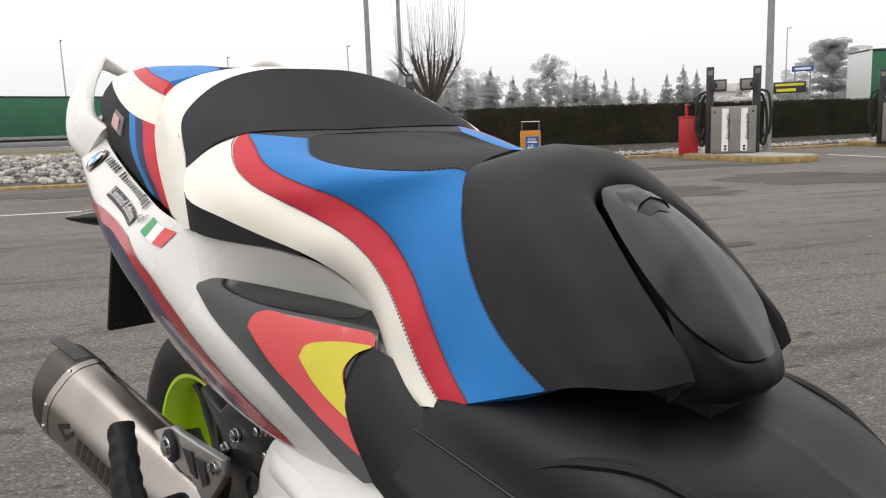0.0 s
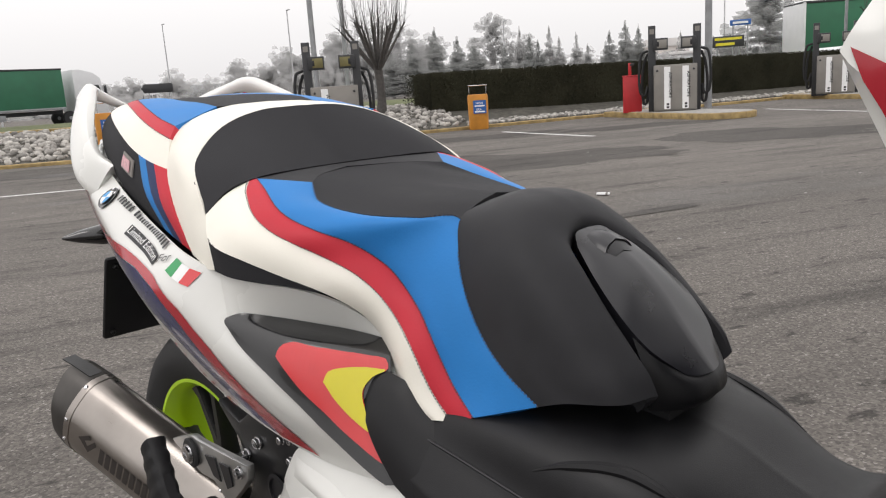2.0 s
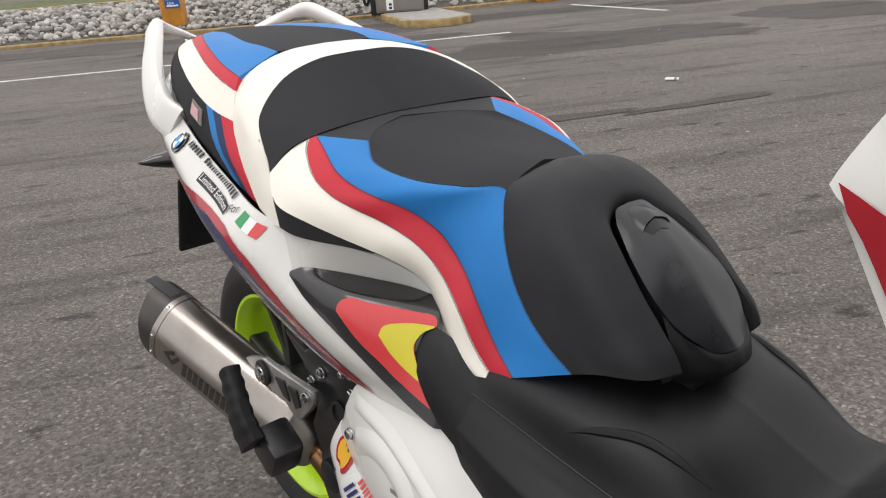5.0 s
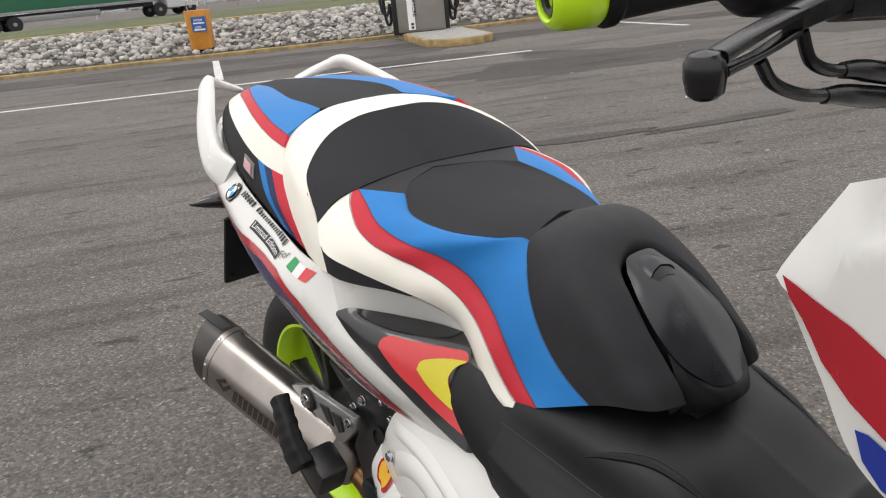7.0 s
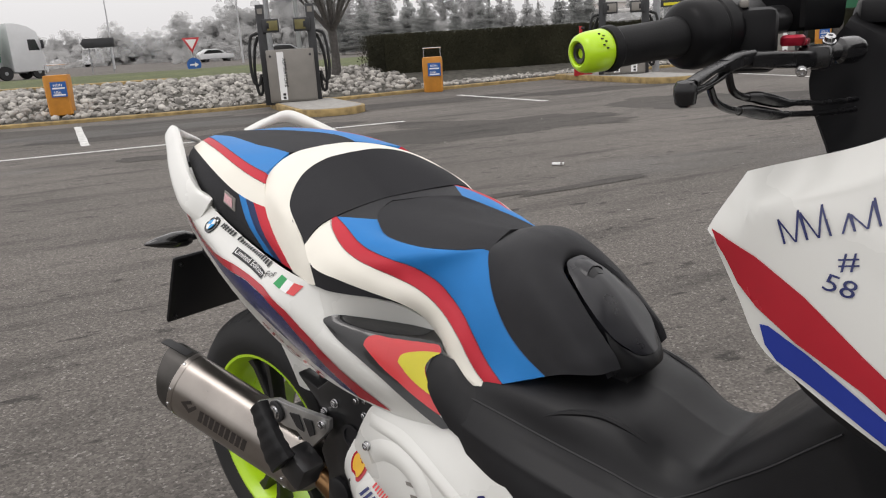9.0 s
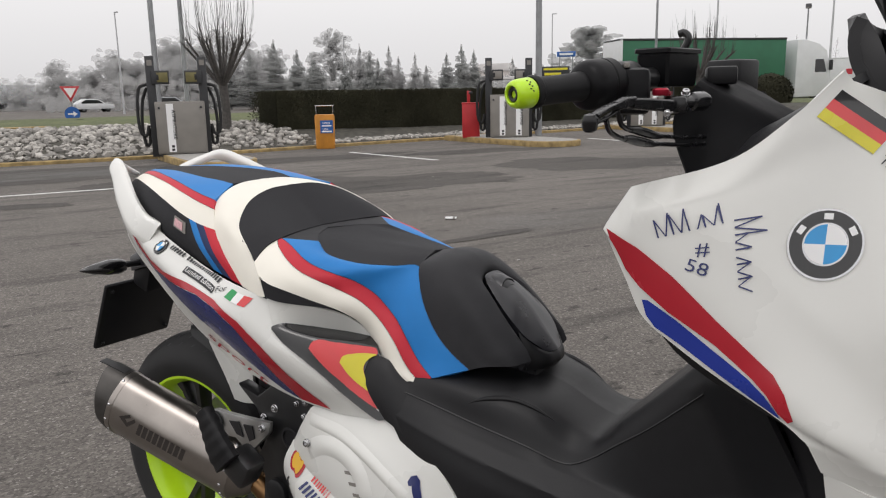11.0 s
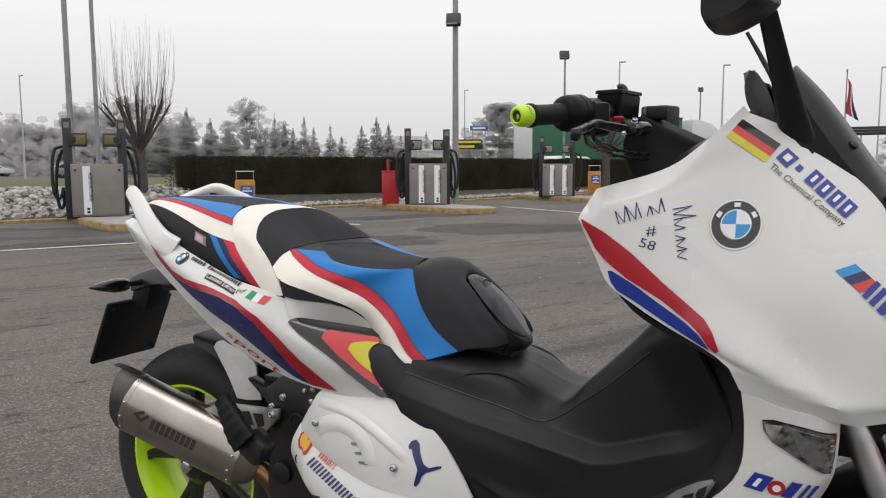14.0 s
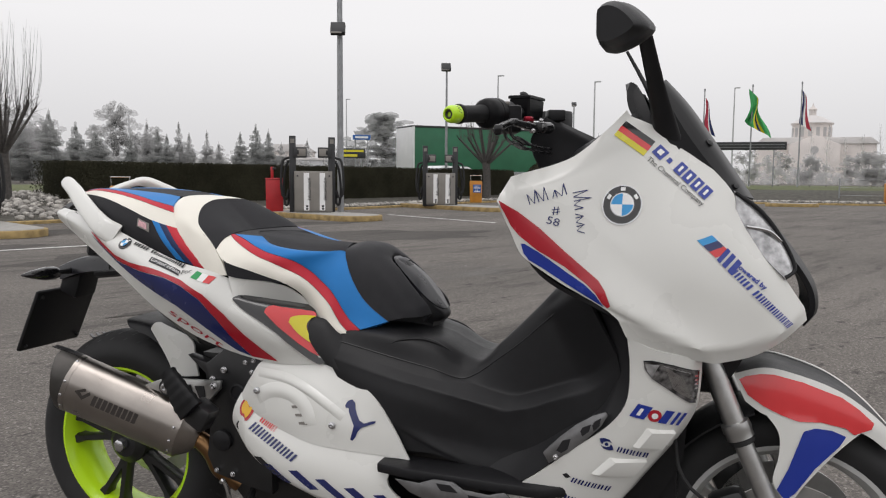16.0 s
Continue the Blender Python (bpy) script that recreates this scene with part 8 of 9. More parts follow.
# thread along the seat's seams
def stitches(curve, n, parent):
    """Short thread dashes along a seam."""
    p = spline(curve, 2 * n)
    bm = bmesh.new()
    for i in range(n):
        a, b = p[2 * i], p[2 * i].lerp(p[2 * i + 1], 1.15)
        t = (b - a).normalized()
        out = Vector((0, -0.8, 0.6)) if a.z > 0.74 else Vector((0.2, -1, 0.15))
        out = (out - t * out.dot(t)).normalized()
        s = t.cross(out) * 0.0006
        q = out * 0.0022
        vs = [bm.verts.new(v) for v in (a + s + q * 0.5, b + s + q * 0.5, b + q, a + q)] + [bm.verts.new(v) for v in (a - s + q * 0.5, b - s + q * 0.5)]
        bm.faces.new((vs[0], vs[1], vs[2], vs[3]))
        bm.faces.new((vs[3], vs[2], vs[5], vs[4]))
    ob = part("stitching", bm, THREAD, parent)
    tagged(ob, kind="stuff")


for cv, n in ((C1, 110), (C2, 110), (C3, 110), (T2, 70), (T3, 70)):
    stitches(cv, n, seat if cv in (C1, C2, C3) else pillion)

# ---- traffic on the road behind the verge ----
def wheel_part(parent, x, y, r, w):
    tyre = part("wheel", lathe([(-w / 2, r * 0.55), (-w / 2, r * 0.94), (-w * 0.3, r), (w * 0.3, r), (w / 2, r * 0.94), (w / 2, r * 0.55)], (x, y, r), (0, 1, 0), 20), RUBBER, parent)
    part("hub", lathe([(-w / 2 - 0.01, r * 0.1), (-w / 2 + 0.02, r * 0.56), (w / 2 - 0.02, r * 0.56), (w / 2 + 0.01, r * 0.1)], (x, y, r), (0, 1, 0), 14), POLE_GREY, tyre)


def lorry(rear, front, z, tarp, cab_mat, label, top=4.0, marks=(), mark_mat=None, side=-1):
    """A tractor with a box trailer from rear to front; its cab stands ahead of front. side is where the marks are."""
    rear, front = Vector((*rear, 0)), Vector((*front, 0))
    run = front - rear
    ln = run.length
    ob = thing("lorry", label, "truck", pose(rear.x, rear.y, z, 0, 0, math.degrees(math.atan2(run.y, run.x))))
    box_ob = part("trailer_box", box((ln, 2.5, top - 1.25), (ln / 2, 0, (top + 1.25) / 2), 0.03), tarp, ob)
    part("top_rail", box((ln + 0.02, 2.56, 0.12), (ln / 2, 0, top - 0.05), 0.02), ANTHRACITE if tarp is not TRUCK_WHITE else TRUCK_WHITE, box_ob)
    part("side_rail", box((ln, 2.54, 0.16), (ln / 2, 0, 1.2), 0.02), POLE_GREY, box_ob)
    part("corner_post", box((0.14, 2.56, top - 1.3), (0.06, 0, (top + 1.25) / 2), 0.01), TRUCK_WHITE, box_ob)
    part("chassis", box((ln, 0.9, 0.28), (ln / 2, 0, 0.95)), ANTHRACITE, ob)
    part("side_guard", box((ln * 0.4, 2.3, 0.4), (ln * 0.5, 0, 0.75), 0.02), POLE_GREY, ob)
    for u, v, w, h in marks:
        part("mark", box((w * ln, 0.01, h), (u * ln, side * 1.262, v)), mark_mat, box_ob)
    for x in (1.4, 2.7, 4.0, ln + 0.2, ln + 2.5):
        for y in (-1.05, 1.05):
            wheel_part(ob, x, y, 0.5, 0.32)
    prof = [(ln + 0.75, 0.55), (ln + 3.05, 0.55), (ln + 3.12, 1.0), (ln + 3.02, 1.9), (ln + 2.75, top - 0.75), (ln + 2.2, top - 0.35), (ln + 1.3, top - 0.1), (ln + 0.75, top - 0.1)]
    cab = part("cab", plate(prof, -1.22, 2.44, 0.05), cab_mat, ob)
    for s in (-1, 1):
        part("side_window", plate([(ln + 2.0, 2.0), (ln + 2.78, 2.0), (ln + 2.55, 2.75), (ln + 2.0, 2.75)], s * 1.225 - 0.005, 0.01), GLASS_DARK, cab)
        part("wing_mirror", box((0.12, 0.25, 0.6), (ln + 2.95, s * 1.36, 2.4), 0.03), ANTHRACITE, cab)
    part("windscreen", box((0.02, 2.1, 0.85), (ln + 2.93, 0, 2.38), 0.0, pose(0, 0, 0, 0, -14, 0)), GLASS_DARK, cab)
    part("bumper", box((0.25, 2.4, 0.4), (ln + 3.05, 0, 0.62), 0.05), cab_mat, cab)
    part("tank", box((1.0, 2.3, 0.5), (ln + 1.3, 0, 0.72), 0.08), POLE_GREY, ob)
    return ob


lorry((-16.6, 42.2), (-9.3, 49.6), 0.0, TRUCK_GREEN, TRUCK_WHITE, "lorry with green tarpaulin trailer and white cab behind hedge")
lorry((-58.5, 4.5), (-59.6, 18.2), 0.0, TRUCK_GREEN, TRUCK_WHITE, "long lorry with faded green tarpaulin and white cab", 4.0)
lorry((-115.5, 116.0), (-116.0, 100.5), 0.0, TRUCK_WHITE, TRUCK_WHITE, "distant white lorry on the motorway", 4.0)
lorry((-126.0, 70.0), (-125.0, 55.0), 0.0, TRUCK_WHITE, TRUCK_WHITE, "distant pale box lorry in the haze", 4.0)
lorry((-2.5, 80.5), (-15.0, 77.4), 0.0, TRUCK_WHITE, TRUCK_RED, "white box lorry with a dark red cab, parked far off", 3.7, [(0.35, 2.6, 0.03, 0.5), (0.40, 2.5, 0.04, 0.4), (0.46, 2.5, 0.04, 0.4), (0.52, 2.45, 0.04, 0.5)], TRUCK_RED, 1)


def car(at, turn, mat, label):
    ob = thing("car", label, "car", pose(*at, 0, 0, turn))
    body = [(-2.0, 0.35), (2.0, 0.35), (2.08, 0.6), (1.95, 0.82), (1.1, 0.95), (0.35, 1.42), (-1.1, 1.47), (-1.75, 1.15), (-2.02, 0.95)]
    b = part("car_body", plate(body, -0.85, 1.7, 0.06), mat, ob)
    for s in (-1, 1):
        part("side_window", plate([(0.85, 0.97), (0.28, 1.34), (-1.05, 1.38), (-1.55, 1.08), (-1.5, 0.97)], s * 0.853 - 0.005, 0.01), GLASS_DARK, b)
        for x in (-1.3, 1.3):
            wheel_part(ob, x, s * 0.72, 0.31, 0.22)
    part("windscreen", box((0.9, 1.4, 0.012), (0.74, 0, 1.205), 0.0, pose(0, 0, 0, 0, 32, 0)), GLASS_DARK, b)
    return ob


car((-81.7, 49.0, 0.0), 75, TRUCK_WHITE, "small white hatchback on the road")
car((-62.0, 45.0, 0.0), 60, POLE_GREY, "silver car parked by the road")
car((-10.5, 33.6, 0.0), 52, TRUCK_WHITE, "white car behind the hedge")


# ---- boards, flags, cones ----
def board(at, turn, z0, z1, wide, mat, label, bars=(), arrow=False, posts=(-0.35, 0.35)):
    ob = thing("road_sign", label, "road sign", pose(*at, 0, 0, turn), "road signs")
    out = [(-wide / 2, z0), (wide / 2, z0), (wide / 2, z1), (-wide / 2, z1)]
    if arrow:
        out = [(-wide / 2 - 0.25, (z0 + z1) / 2), (-wide / 2, z0), (wide / 2, z0), (wide / 2, z1), (-wide / 2, z1)]
    face = part("panel", plate(out, -0.03, 0.03, 0.004), mat, ob)
    for x, z, w, h, bm_ in bars:
        part("text_bar", box((w, 0.006, h), (x, -0.034, z)), bm_, face)
    for x in posts:
        part("post", tube([(x * wide, 0.03, -0.05), (x * wide, 0.03, z1 - 0.05)], 0.035, 8, 2), POLE_GREY, ob)


board((-63.0, 27.3, 0.0), 66, 2.0, 2.75, 2.3, ANTHRACITE, "dark green arrow-shaped direction board on two posts", (), True)
board((-17.9, 37.6, 0.0), 25, 1.95, 2.5, 1.5, ANTHRACITE, "black and yellow direction boards beside the road", ((0.0, 2.36, 1.3, 0.12, YELLOW_PAINT), (-0.15, 2.1, 0.9, 0.14, YELLOW_PAINT)))
board((-19.4, 42.0, 0.0), 25, 3.2, 3.5, 1.1, SIGN_BLUE, "small blue sign with a white bar on posts", ((0.0, 3.35, 0.8, 0.12, WHITE_VINYL),))
board((3.0, 44.5, 0.0), 0, 2.55, 3.0, 4.2, ANTHRACITE, "long dark canopy board on two posts", ((0.0, 2.85, 4.0, 0.02, POLE_GREY), (0.0, 2.7, 4.0, 0.02, POLE_GREY)))


def flag(at, top, bands, label, sway):
    ob = thing("flagpole", label, "flag", pose(*at), "flagpoles")
    part("pole", tube([(0, 0, 0), (0, 0, top)], [0.045, 0.03], 8, 2), POLE_GREY, ob)
    part("finial", lathe([(0, 0.05), (0.1, 0.045), (0.14, 0.01)], (0, 0, top), (0, 0, 1), 10), POLE_GREY, ob)
    n, m = 14, 16
    for mat, u0, u1 in bands:
        grid = []
        for j in range(m + 1):
            v = j / m
            row = []
            for i in range(n + 1):
                u = u0 + (u1 - u0) * i / n
                drop = 1.75 * v + 0.55 * u
                x = 0.05 + (0.22 + 0.5 * v) * u + sway * 0.15 * math.sin(5 * v + 3 * u)
                row.append(Vector((x, 0.10 * math.sin(9 * u + 3 * v) * (0.3 + v), top - 0.35 - drop)))
            grid.append(row)
        part("flag_cloth", sheet(grid, 0.004, (0, -1, 0)), mat, ob)


flag((0.75, 43.4, 0.05), 5.7, [(RED_FLAG, 0.0, 0.4), (WHITE_VINYL, 0.4, 0.5), (NAVY_PAINT, 0.5, 0.75)], "limp red, white and blue flag on a pole", 0.3)
flag((3.2, 43.4, 0.05), 5.85, [(GREEN_FLAG, -0.5, 0.25), (YELLOW_PAINT, 0.25, 0.42), (NAVY_PAINT, 0.42, 0.58), (YELLOW_PAINT, 0.58, 0.75), (GREEN_FLAG, 0.75, 1.25)], "limp green flag with yellow and blue middle on a pole", 0.8)
flag((5.6, 43.2, 0.05), 5.9, [(NAVY_PAINT, -0.1, 0.15), (WHITE_VINYL, 0.15, 0.35), (RED_FLAG, 0.35, 0.65)], "limp blue, white and red flag on a pole", 0.3)

cone = thing("traffic_cone", "orange traffic cone with a white band at the lawn", "traffic cone", pose(5.2, 35.5, 0.0))
part("cone_foot", box((0.34, 0.34, 0.035), (0, 0, 0.018), 0.008), ORANGE_CONE, cone)
part("cone_body", lathe([(0.03, 0.12), (0.5, 0.025), (0.51, 0.01)], (0, 0, 0), (0, 0, 1), 16), ORANGE_CONE, cone)
part("cone_band", lathe([(0.2, 0.09), (0.32, 0.066)], (0, 0, 0), (0, 0, 1), 16), WHITE_VINYL, cone)

fence = thing("wire_fence", "low wire fence with slim posts at the lawn edge", "fence", kind="structure")
for i in range(16):
    part("post", tube([(6.0 + i * 2.2, 31.5 + i * 0.05, 0.0), (6.0 + i * 2.2, 31.5 + i * 0.05, 1.0)], 0.025, 6, 2), POLE_GREY, fence)
for z in (0.35, 0.65, 0.95):
    part("wire", tube([(6.0, 31.5, z), (39.0, 32.25, z)], 0.008, 5, 2), POLE_GREY, fence)


# ---- trees in the haze ----
def tuft(vs, fs, q, size, r, flat_=1.0):
    a = Vector((r.uniform(-1, 1), r.uniform(-1, 1), r.uniform(-1, 1) * flat_)).normalized()
    b = a.cross(Vector((r.uniform(-1, 1), r.uniform(-1, 1), r.uniform(-1, 1)))).normalized()
    o = len(vs)
    vs.extend((q - a * size, q + b * size * 0.45, q + a * size, q - b * size * 0.45))
    fs.append((o, o + 1, o + 2, o + 3))


def crown_mesh(vs, fs, mat, parent):
    me = bpy.data.meshes.new("crown")
    me.from_pydata(vs, [], fs)
    me.materials.append(mat)
    me.shade_smooth()
    ob = new("crown", me)
    ob.parent = parent
    tagged(ob, kind="stuff")


def at_bearing(deg, dist):
    a = radians(deg)
    return (1.3 - math.sin(a) * dist, -1.0 + math.cos(a) * dist, 0.0)


def lump_shapes():
    """Uneven round clumps of twigs, as corner and face lists."""
    shapes = []
    for k in range(6):
        bm = bmesh.new()
        bmesh.ops.create_icosphere(bm, subdivisions=1, radius=1.0)
        for v in bm.verts:
            v.co *= 1 + 0.6 * noise.noise(v.co * 1.6 + Vector((k * 9.0, 0, 0))) + 0.7 * noise.noise(v.co * 4.3 + Vector((0, k * 9.0, 0)))
        shapes.append(([v.co.copy() for v in bm.verts], [[v.index for v in f.verts] for f in bm.faces]))
        bm.free()
    return shapes


LUMPS = lump_shapes()


def lump(vs, fs, c, size, r):
    m = Matrix.LocRotScale(c, Euler((0, 0, r.uniform(0, 6.283))), size)
    pts, faces = LUMPS[r.randrange(6)]
    o = len(vs)
    vs.extend(m @ p for p in pts)
    fs.extend([o + i for i in f] for f in faces)


def conifer(at, h, w, seed, mat, label="dark conifer in the mist"):
    r = random.Random(seed)
    ob = thing("conifer", label, "tree", pose(*at, 0, 0, seed * 37))
    part("trunk", tube([(0, 0, 0), (0, 0, h * 0.95)], [w * 0.07, w * 0.015], 6, 4), mat, ob)
    vs, fs = [], []
    tiers = 18
    for t in range(tiers):
        u = (t + 0.3) / tiers
        reach = w * (1 - u) ** 0.8 * r.uniform(0.6, 1.15)
        for k in range(7 if u < 0.7 else 4):
            a = 6.283 * k / 5 + t * 1.9 + r.uniform(-0.4, 0.4)
            d = reach * r.uniform(0.25, 0.75)
            s = max(0.06 * w, reach * r.uniform(0.25, 0.5))
            lump(vs, fs, Vector((math.cos(a) * d, math.sin(a) * d, h * (0.08 + 0.86 * u) + r.uniform(-0.03, 0.03) * h)), Vector((s, s, h * r.uniform(0.03, 0.055))), r)
    lump(vs, fs, Vector((0, 0, h * 0.95)), Vector((w * 0.05, w * 0.05, h * 0.07)), r)
    crown_mesh(vs, fs, mat, ob)


def cedar(at, h, w, seed, mat):
    r = random.Random(seed)
    ob = thing("cedar", "broad old cedar with spreading tiers in the mist", "tree", pose(*at))
    part("trunk", tube([(0, 0, 0), (0.1, 0, h * 0.5), (0, 0, h * 0.9)], [w * 0.1, w * 0.07, w * 0.02], 8, 6), mat, ob)
    vs, fs = [], []
    for i in range(60):
        z = h * (0.14 + 0.84 * (i + 0.5) / 60)
        reach = w * float(np.interp(z / h, [0.1, 0.35, 0.6, 0.85, 1.0], [0.95, 1.0, 0.82, 0.52, 0.14])) * r.uniform(0.65, 1.15)
        a = i * 2.4 + r.uniform(-0.4, 0.4)
        for u in (0.25, 0.55, 0.85):
            s = w * 0.15 * r.uniform(0.6, 1.4)
            lump(vs, fs, Vector((math.cos(a) * reach * u, math.sin(a) * reach * u, z + h * (0.05 * u * u + r.uniform(-0.03, 0.03)))), Vector((s, s, h * r.uniform(0.03, 0.055))), r)
    crown_mesh(vs, fs, mat, ob)


def misty(at, h, w, seed, mat, label="bare broad-crowned tree fading into the mist", low=0.22):
    r = random.Random(seed)
    ob = thing("misty_tree", label, "tree", pose(*at))
    part("trunk", tube([(0, 0, 0), (0, 0, h * 0.4)], [w * 0.06, w * 0.04], 6, 3), mat, ob)
    vs, fs = [], []
    boughs = []
    for i in range(13):
        a, z = r.uniform(0, 6.283), r.random()
        rad = w * math.sqrt(max(0.05, 1 - (2 * z - 0.9) ** 2)) * r.uniform(0.3, 0.7)
        boughs.append(Vector((math.cos(a) * rad, math.sin(a) * rad, h * (low + 0.08 + z * (0.76 - low)))))
    for c in boughs:
        part("limb", tube([(0, 0, h * 0.3), c * 0.6 + Vector((0, 0, h * 0.14)), c], [w * 0.03, w * 0.018, w * 0.008], 5, 5), mat, ob)
        for _ in range(24):
            s = w * r.uniform(0.04, 0.10)
            d = Vector((r.gauss(0, 1), r.gauss(0, 1), r.gauss(0, 1))).normalized() * w * 0.27 * r.random() ** 0.5
            lump(vs, fs, c + d, Vector((s, s, s * r.uniform(0.7, 1.0))), r)
    crown_mesh(vs, fs, mat, ob)


def spindly(at, h, seed, mat, label="slender bare tree without leaves in the mist"):
    r = random.Random(seed)
    ob = thing("slender_tree", label, "tree", pose(*at))
    part("trunk", tube([(0, 0, 0), (r.uniform(-.2, .2), 0, h * 0.5), (r.uniform(-.2, .2), 0, h)], [h * 0.014, h * 0.009, h * 0.003], 5, 6), mat, ob)
    vs, fs = [], []
    for _ in range(240):
        z = h * r.uniform(0.22, 0.98)
        a = r.uniform(0, 6.283)
        ln = h * 0.24 * (1.1 - z / h) * r.uniform(0.5, 1.2)
        p0 = Vector((math.cos(a), math.sin(a), 0)) * h * 0.24 * max(0, 1.0 - z / h) * r.random() * 0.7 + Vector((0, 0, z))
        p1 = p0 + Vector((math.cos(a) * ln * 0.6, math.sin(a) * ln * 0.6, ln))
        s = Vector((-math.sin(a), math.cos(a), 0.2)) * h * 0.0028
        o = len(vs)
        vs.extend((p0 - s, p0 + s, p1))
        fs.append((o, o + 1, o + 2))
    crown_mesh(vs, fs, mat, ob)


def rise(el, dist):
    return 1.0 + dist * math.tan(radians(el))


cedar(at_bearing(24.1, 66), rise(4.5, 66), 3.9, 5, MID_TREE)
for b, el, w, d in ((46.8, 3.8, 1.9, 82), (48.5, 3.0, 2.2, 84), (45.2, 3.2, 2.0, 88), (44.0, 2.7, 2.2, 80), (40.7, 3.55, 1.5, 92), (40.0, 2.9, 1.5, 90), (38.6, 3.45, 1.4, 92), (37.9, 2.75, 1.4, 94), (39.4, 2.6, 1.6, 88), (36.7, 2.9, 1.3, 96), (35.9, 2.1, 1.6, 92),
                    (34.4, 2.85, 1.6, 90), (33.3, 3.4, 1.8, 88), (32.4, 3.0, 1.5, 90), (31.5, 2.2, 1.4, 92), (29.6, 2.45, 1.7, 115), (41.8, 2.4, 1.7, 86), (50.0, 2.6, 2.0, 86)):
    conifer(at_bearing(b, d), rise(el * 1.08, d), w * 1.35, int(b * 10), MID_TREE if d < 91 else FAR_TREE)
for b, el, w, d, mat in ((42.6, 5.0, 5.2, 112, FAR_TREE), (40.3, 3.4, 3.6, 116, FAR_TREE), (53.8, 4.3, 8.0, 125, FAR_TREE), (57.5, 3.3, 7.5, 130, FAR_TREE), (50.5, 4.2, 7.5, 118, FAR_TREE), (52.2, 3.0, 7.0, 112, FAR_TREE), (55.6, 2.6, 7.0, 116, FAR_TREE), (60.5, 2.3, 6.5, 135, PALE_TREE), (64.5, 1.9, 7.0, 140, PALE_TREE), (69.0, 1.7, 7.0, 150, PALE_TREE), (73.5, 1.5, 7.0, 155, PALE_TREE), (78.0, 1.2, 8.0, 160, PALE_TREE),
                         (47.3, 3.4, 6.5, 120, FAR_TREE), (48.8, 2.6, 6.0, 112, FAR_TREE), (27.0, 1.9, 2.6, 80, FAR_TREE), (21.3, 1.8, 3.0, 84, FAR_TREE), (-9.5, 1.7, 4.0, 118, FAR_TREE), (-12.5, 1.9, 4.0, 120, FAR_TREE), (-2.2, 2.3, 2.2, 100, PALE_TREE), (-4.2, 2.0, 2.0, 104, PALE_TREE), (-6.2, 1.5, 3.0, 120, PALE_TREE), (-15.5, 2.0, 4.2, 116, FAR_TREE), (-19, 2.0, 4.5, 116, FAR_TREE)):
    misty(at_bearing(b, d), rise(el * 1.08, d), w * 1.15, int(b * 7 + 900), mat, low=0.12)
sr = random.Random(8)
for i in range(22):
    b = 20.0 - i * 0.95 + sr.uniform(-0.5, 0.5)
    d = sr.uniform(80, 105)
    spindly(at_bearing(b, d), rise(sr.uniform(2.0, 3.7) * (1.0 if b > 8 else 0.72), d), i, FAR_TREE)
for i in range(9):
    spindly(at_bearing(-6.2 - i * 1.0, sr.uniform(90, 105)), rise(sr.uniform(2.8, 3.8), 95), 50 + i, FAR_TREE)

# low scrub closes the distance
scrub = thing("scrub_belt", "low grey scrub and hedgerow fading into the mist", "scrub", kind="stuff")
vs, fs = [], []
for _ in range(4200):
    b = sr.uniform(-24, 84)
    d = sr.uniform(128, 150)
    x, y, _z = at_bearing(b, d)
    hgt = 2.4 + 1.3 * noise.noise(Vector((b * 0.35, 3.0, 0))) + 0.8 * noise.noise(Vector((b * 1.7, 9.0, 0)))
    hgt *= float(np.interp(b, [14, 24, 55, 75], [1.0, 1.9, 1.9, 1.2]))
    size = sr.uniform(0.3, 0.75)
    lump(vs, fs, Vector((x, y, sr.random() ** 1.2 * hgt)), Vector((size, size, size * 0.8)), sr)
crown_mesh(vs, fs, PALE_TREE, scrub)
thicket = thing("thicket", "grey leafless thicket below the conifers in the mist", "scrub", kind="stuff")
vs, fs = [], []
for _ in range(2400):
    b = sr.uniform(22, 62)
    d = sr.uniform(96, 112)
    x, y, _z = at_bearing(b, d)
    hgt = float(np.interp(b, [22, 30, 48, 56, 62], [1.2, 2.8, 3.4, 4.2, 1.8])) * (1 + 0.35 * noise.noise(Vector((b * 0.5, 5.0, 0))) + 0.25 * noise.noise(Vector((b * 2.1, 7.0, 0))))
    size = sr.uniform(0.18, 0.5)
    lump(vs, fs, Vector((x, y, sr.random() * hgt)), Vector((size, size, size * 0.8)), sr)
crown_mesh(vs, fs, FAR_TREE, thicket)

bush = thing("clipped_bush", "round clipped dark evergreen bush on the lawn", "bush", pose(-5.9, 33.2, 0.0))
vs, fs = [], []
for _ in range(2600):
    d = Vector((sr.gauss(0, 1), sr.gauss(0, 1), sr.gauss(0, 1))).normalized() * 0.92 * sr.uniform(0.9, 1.02)
    tuft(vs, fs, Vector((d.x, d.y, 0.85 + d.z * 0.9)), sr.uniform(0.04, 0.08), sr)
part("bush_core", lathe([(0.0, 0.5), (0.3, 0.78), (0.85, 0.88), (1.3, 0.72), (1.65, 0.3), (1.7, 0.02)], (0, 0, 0), (0, 0, 1), 20), HEDGE_LEAF, bush)
crown_mesh(vs, fs, HEDGE_LEAF, bush)


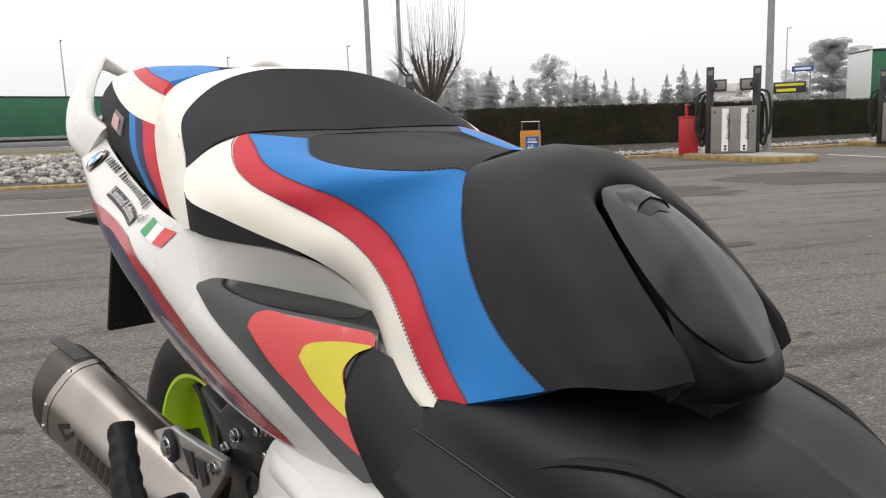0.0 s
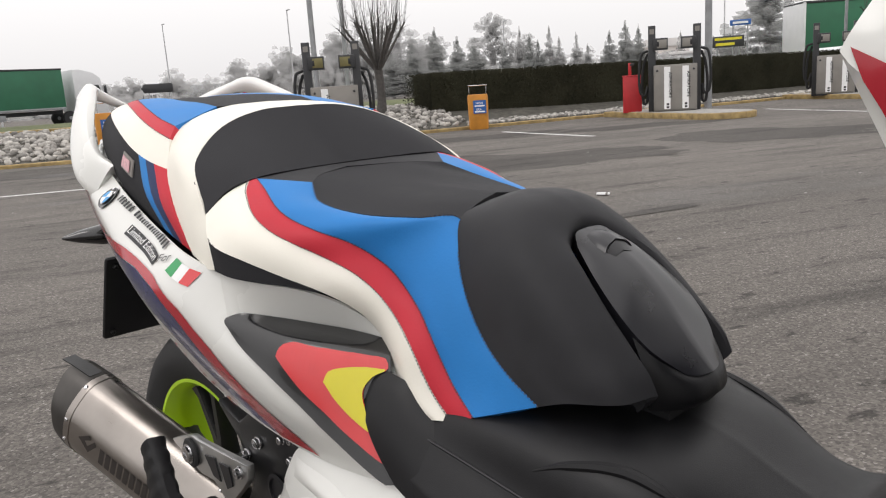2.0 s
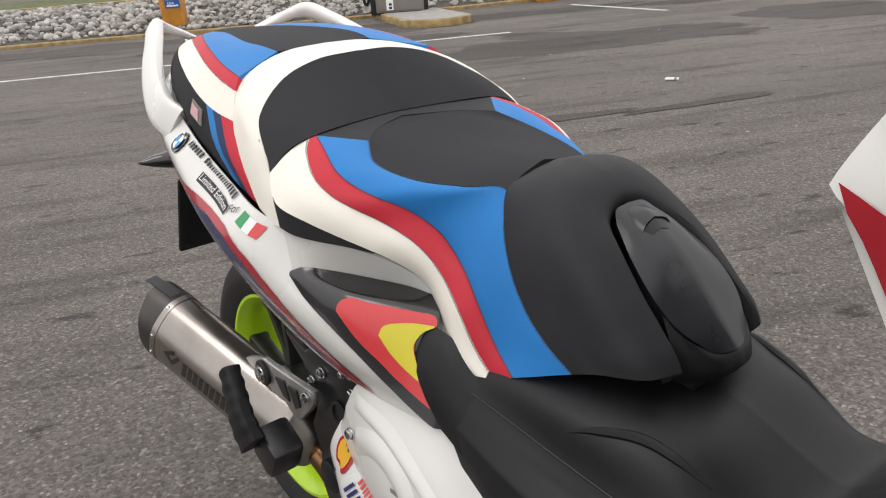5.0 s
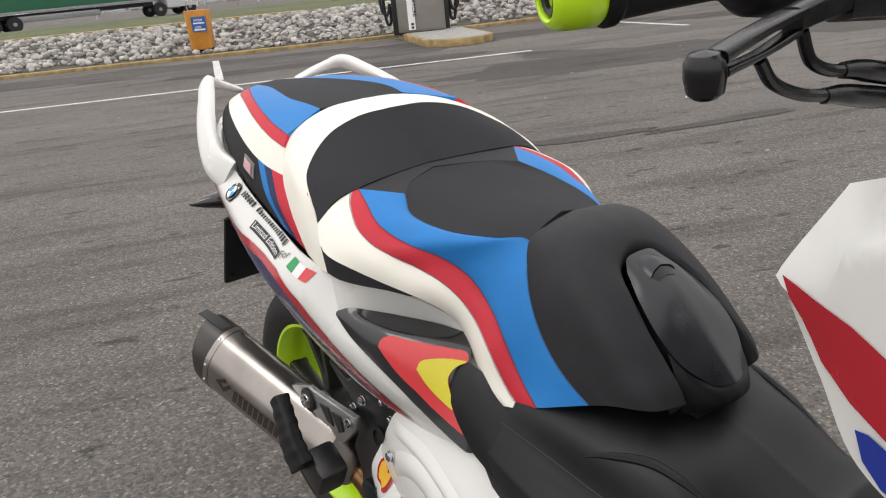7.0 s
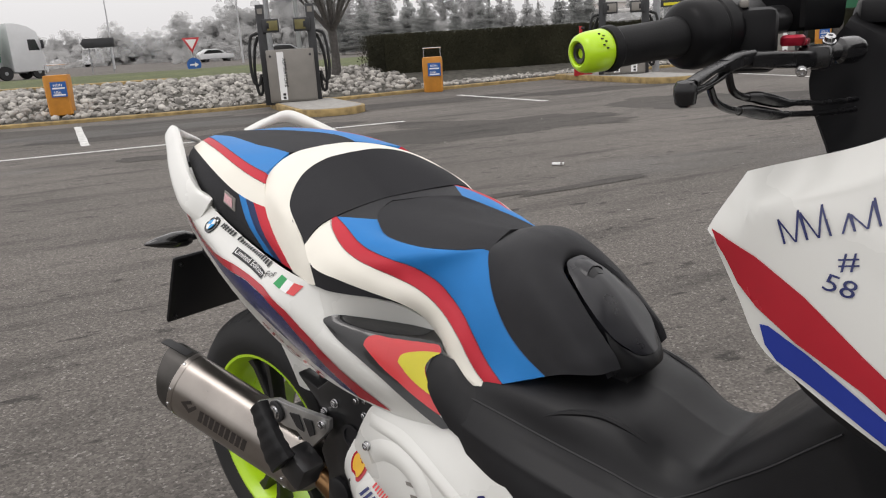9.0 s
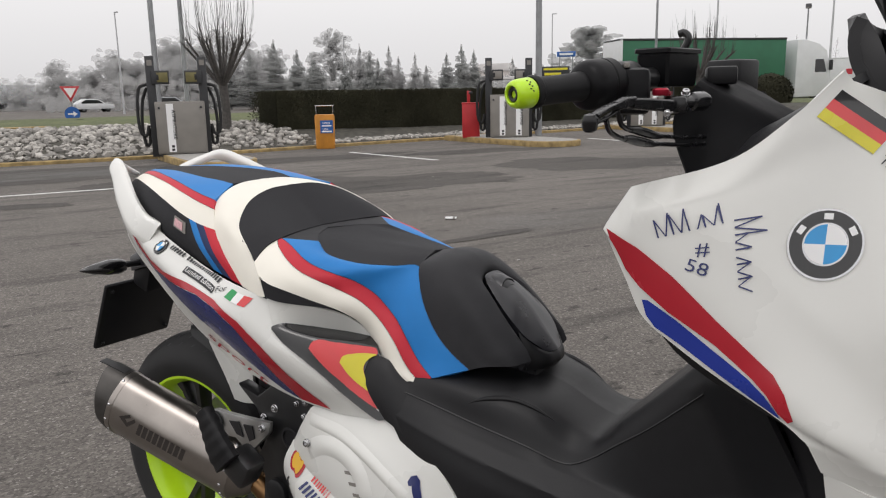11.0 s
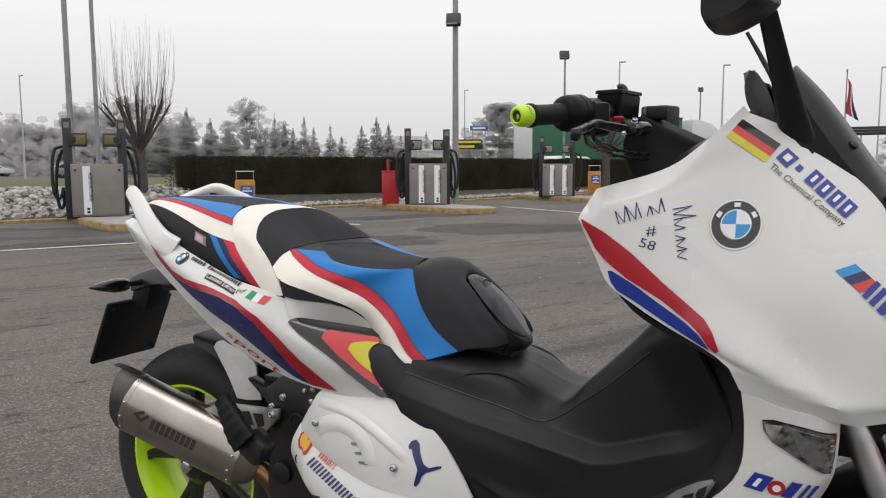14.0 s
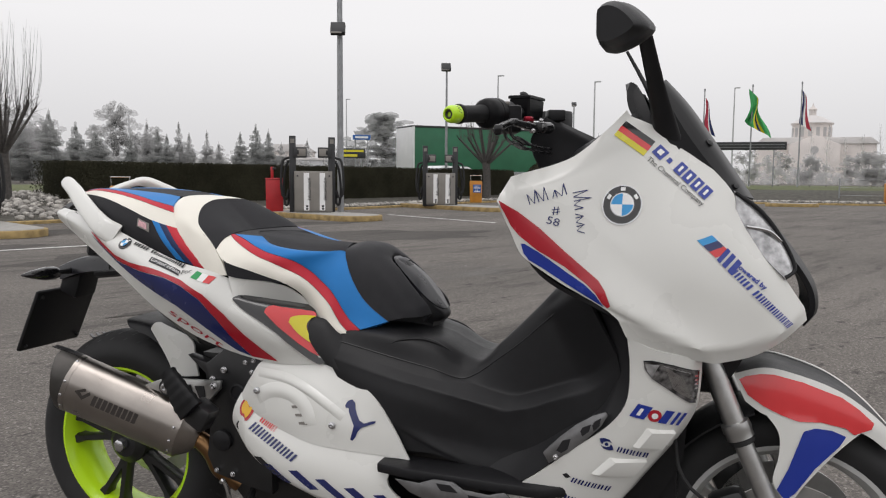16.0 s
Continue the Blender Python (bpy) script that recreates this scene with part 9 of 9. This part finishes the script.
# ---- buildings in the haze ----
def house(at, turn, size, roof_h, mat, label, cols):
    ob = thing("house", label, "building", pose(*at, 0, 0, turn))
    w, d, h = size
    wall = part("wall", box(size, (0, 0, h / 2)), mat, ob)
    part("roof", plate([(-w / 2 - 0.3, h - 0.02), (w / 2 + 0.3, h - 0.02), (w * 0.3, h + roof_h), (-w * 0.3, h + roof_h)], -d / 2 - 0.3, d + 0.6, 0.05), FAR_ROOF, ob)
    for i in range(cols):
        for z in ([h * 0.28, h * 0.72] if h > 4.5 else [h * 0.5]):
            x = -w / 2 + (i + 0.5) * w / cols
            win = part("window", box((0.9, 0.06, 1.2), (x, -d / 2 - 0.01, z)), FAR_ROOF, ob)
            part("pane", box((0.7, 0.04, 1.0), (x, -d / 2 - 0.035, z)), GLASS_FAR, win)
    return ob


# Pane colour lightened to stand for haze over the distance.
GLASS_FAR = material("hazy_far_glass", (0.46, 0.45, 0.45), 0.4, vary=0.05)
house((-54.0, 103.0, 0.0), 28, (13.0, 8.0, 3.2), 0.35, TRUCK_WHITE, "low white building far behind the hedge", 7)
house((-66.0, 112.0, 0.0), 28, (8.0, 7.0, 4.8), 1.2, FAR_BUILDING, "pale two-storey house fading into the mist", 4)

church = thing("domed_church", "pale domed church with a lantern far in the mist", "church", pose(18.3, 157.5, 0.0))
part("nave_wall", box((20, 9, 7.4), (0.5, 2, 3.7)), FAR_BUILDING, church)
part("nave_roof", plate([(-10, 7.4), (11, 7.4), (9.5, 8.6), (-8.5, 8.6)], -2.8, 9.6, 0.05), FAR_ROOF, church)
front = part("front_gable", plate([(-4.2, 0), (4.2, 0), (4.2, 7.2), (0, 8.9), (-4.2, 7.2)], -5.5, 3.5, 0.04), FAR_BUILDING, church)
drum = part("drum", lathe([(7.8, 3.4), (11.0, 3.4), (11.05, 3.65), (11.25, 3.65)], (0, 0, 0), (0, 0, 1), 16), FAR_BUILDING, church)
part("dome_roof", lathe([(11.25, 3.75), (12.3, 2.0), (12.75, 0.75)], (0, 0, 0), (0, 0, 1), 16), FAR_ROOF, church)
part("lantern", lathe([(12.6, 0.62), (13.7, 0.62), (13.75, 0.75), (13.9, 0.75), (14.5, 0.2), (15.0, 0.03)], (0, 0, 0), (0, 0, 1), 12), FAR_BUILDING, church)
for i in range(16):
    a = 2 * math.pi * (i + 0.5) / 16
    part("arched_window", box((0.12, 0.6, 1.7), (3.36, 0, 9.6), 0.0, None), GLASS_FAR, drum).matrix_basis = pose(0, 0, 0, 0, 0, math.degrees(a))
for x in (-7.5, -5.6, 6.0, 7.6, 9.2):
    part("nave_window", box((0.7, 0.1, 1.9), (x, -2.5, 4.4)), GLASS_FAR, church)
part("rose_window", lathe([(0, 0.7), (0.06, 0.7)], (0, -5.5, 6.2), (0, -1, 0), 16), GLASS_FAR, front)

# ---- litter on the asphalt ----
pack = thing("cigarette_pack", "crushed pale cigarette packet lying on the asphalt", "litter", pose(-2.4, 4.5, 0.0, 0, 0, 25))
part("carton", box((0.10, 0.045, 0.016), (0, 0, 0.013), 0.003), WHITE_VINYL, pack)
part("carton_band", box((0.022, 0.0456, 0.0165), (0.03, 0, 0.0131), 0.003), CABINET, pack)
lr = random.Random(21)
for i in range(46):
    x, y = lr.uniform(-9, 1.2), lr.uniform(1.0, 12)
    if x < -6 and y > 9:
        continue
    bm = bmesh.new()
    bmesh.ops.create_icosphere(bm, subdivisions=1, radius=lr.uniform(0.006, 0.014))
    for v in bm.verts:
        v.co.z = max(-0.002, v.co.z * 0.4)
    ob = solid("litter_scrap", bm, CONCRETE, "tiny pale scrap of litter on the asphalt", "litter", "litter scraps")
    ob.matrix_world = pose(x, y, 0.003, 0, 0, lr.uniform(0, 360))
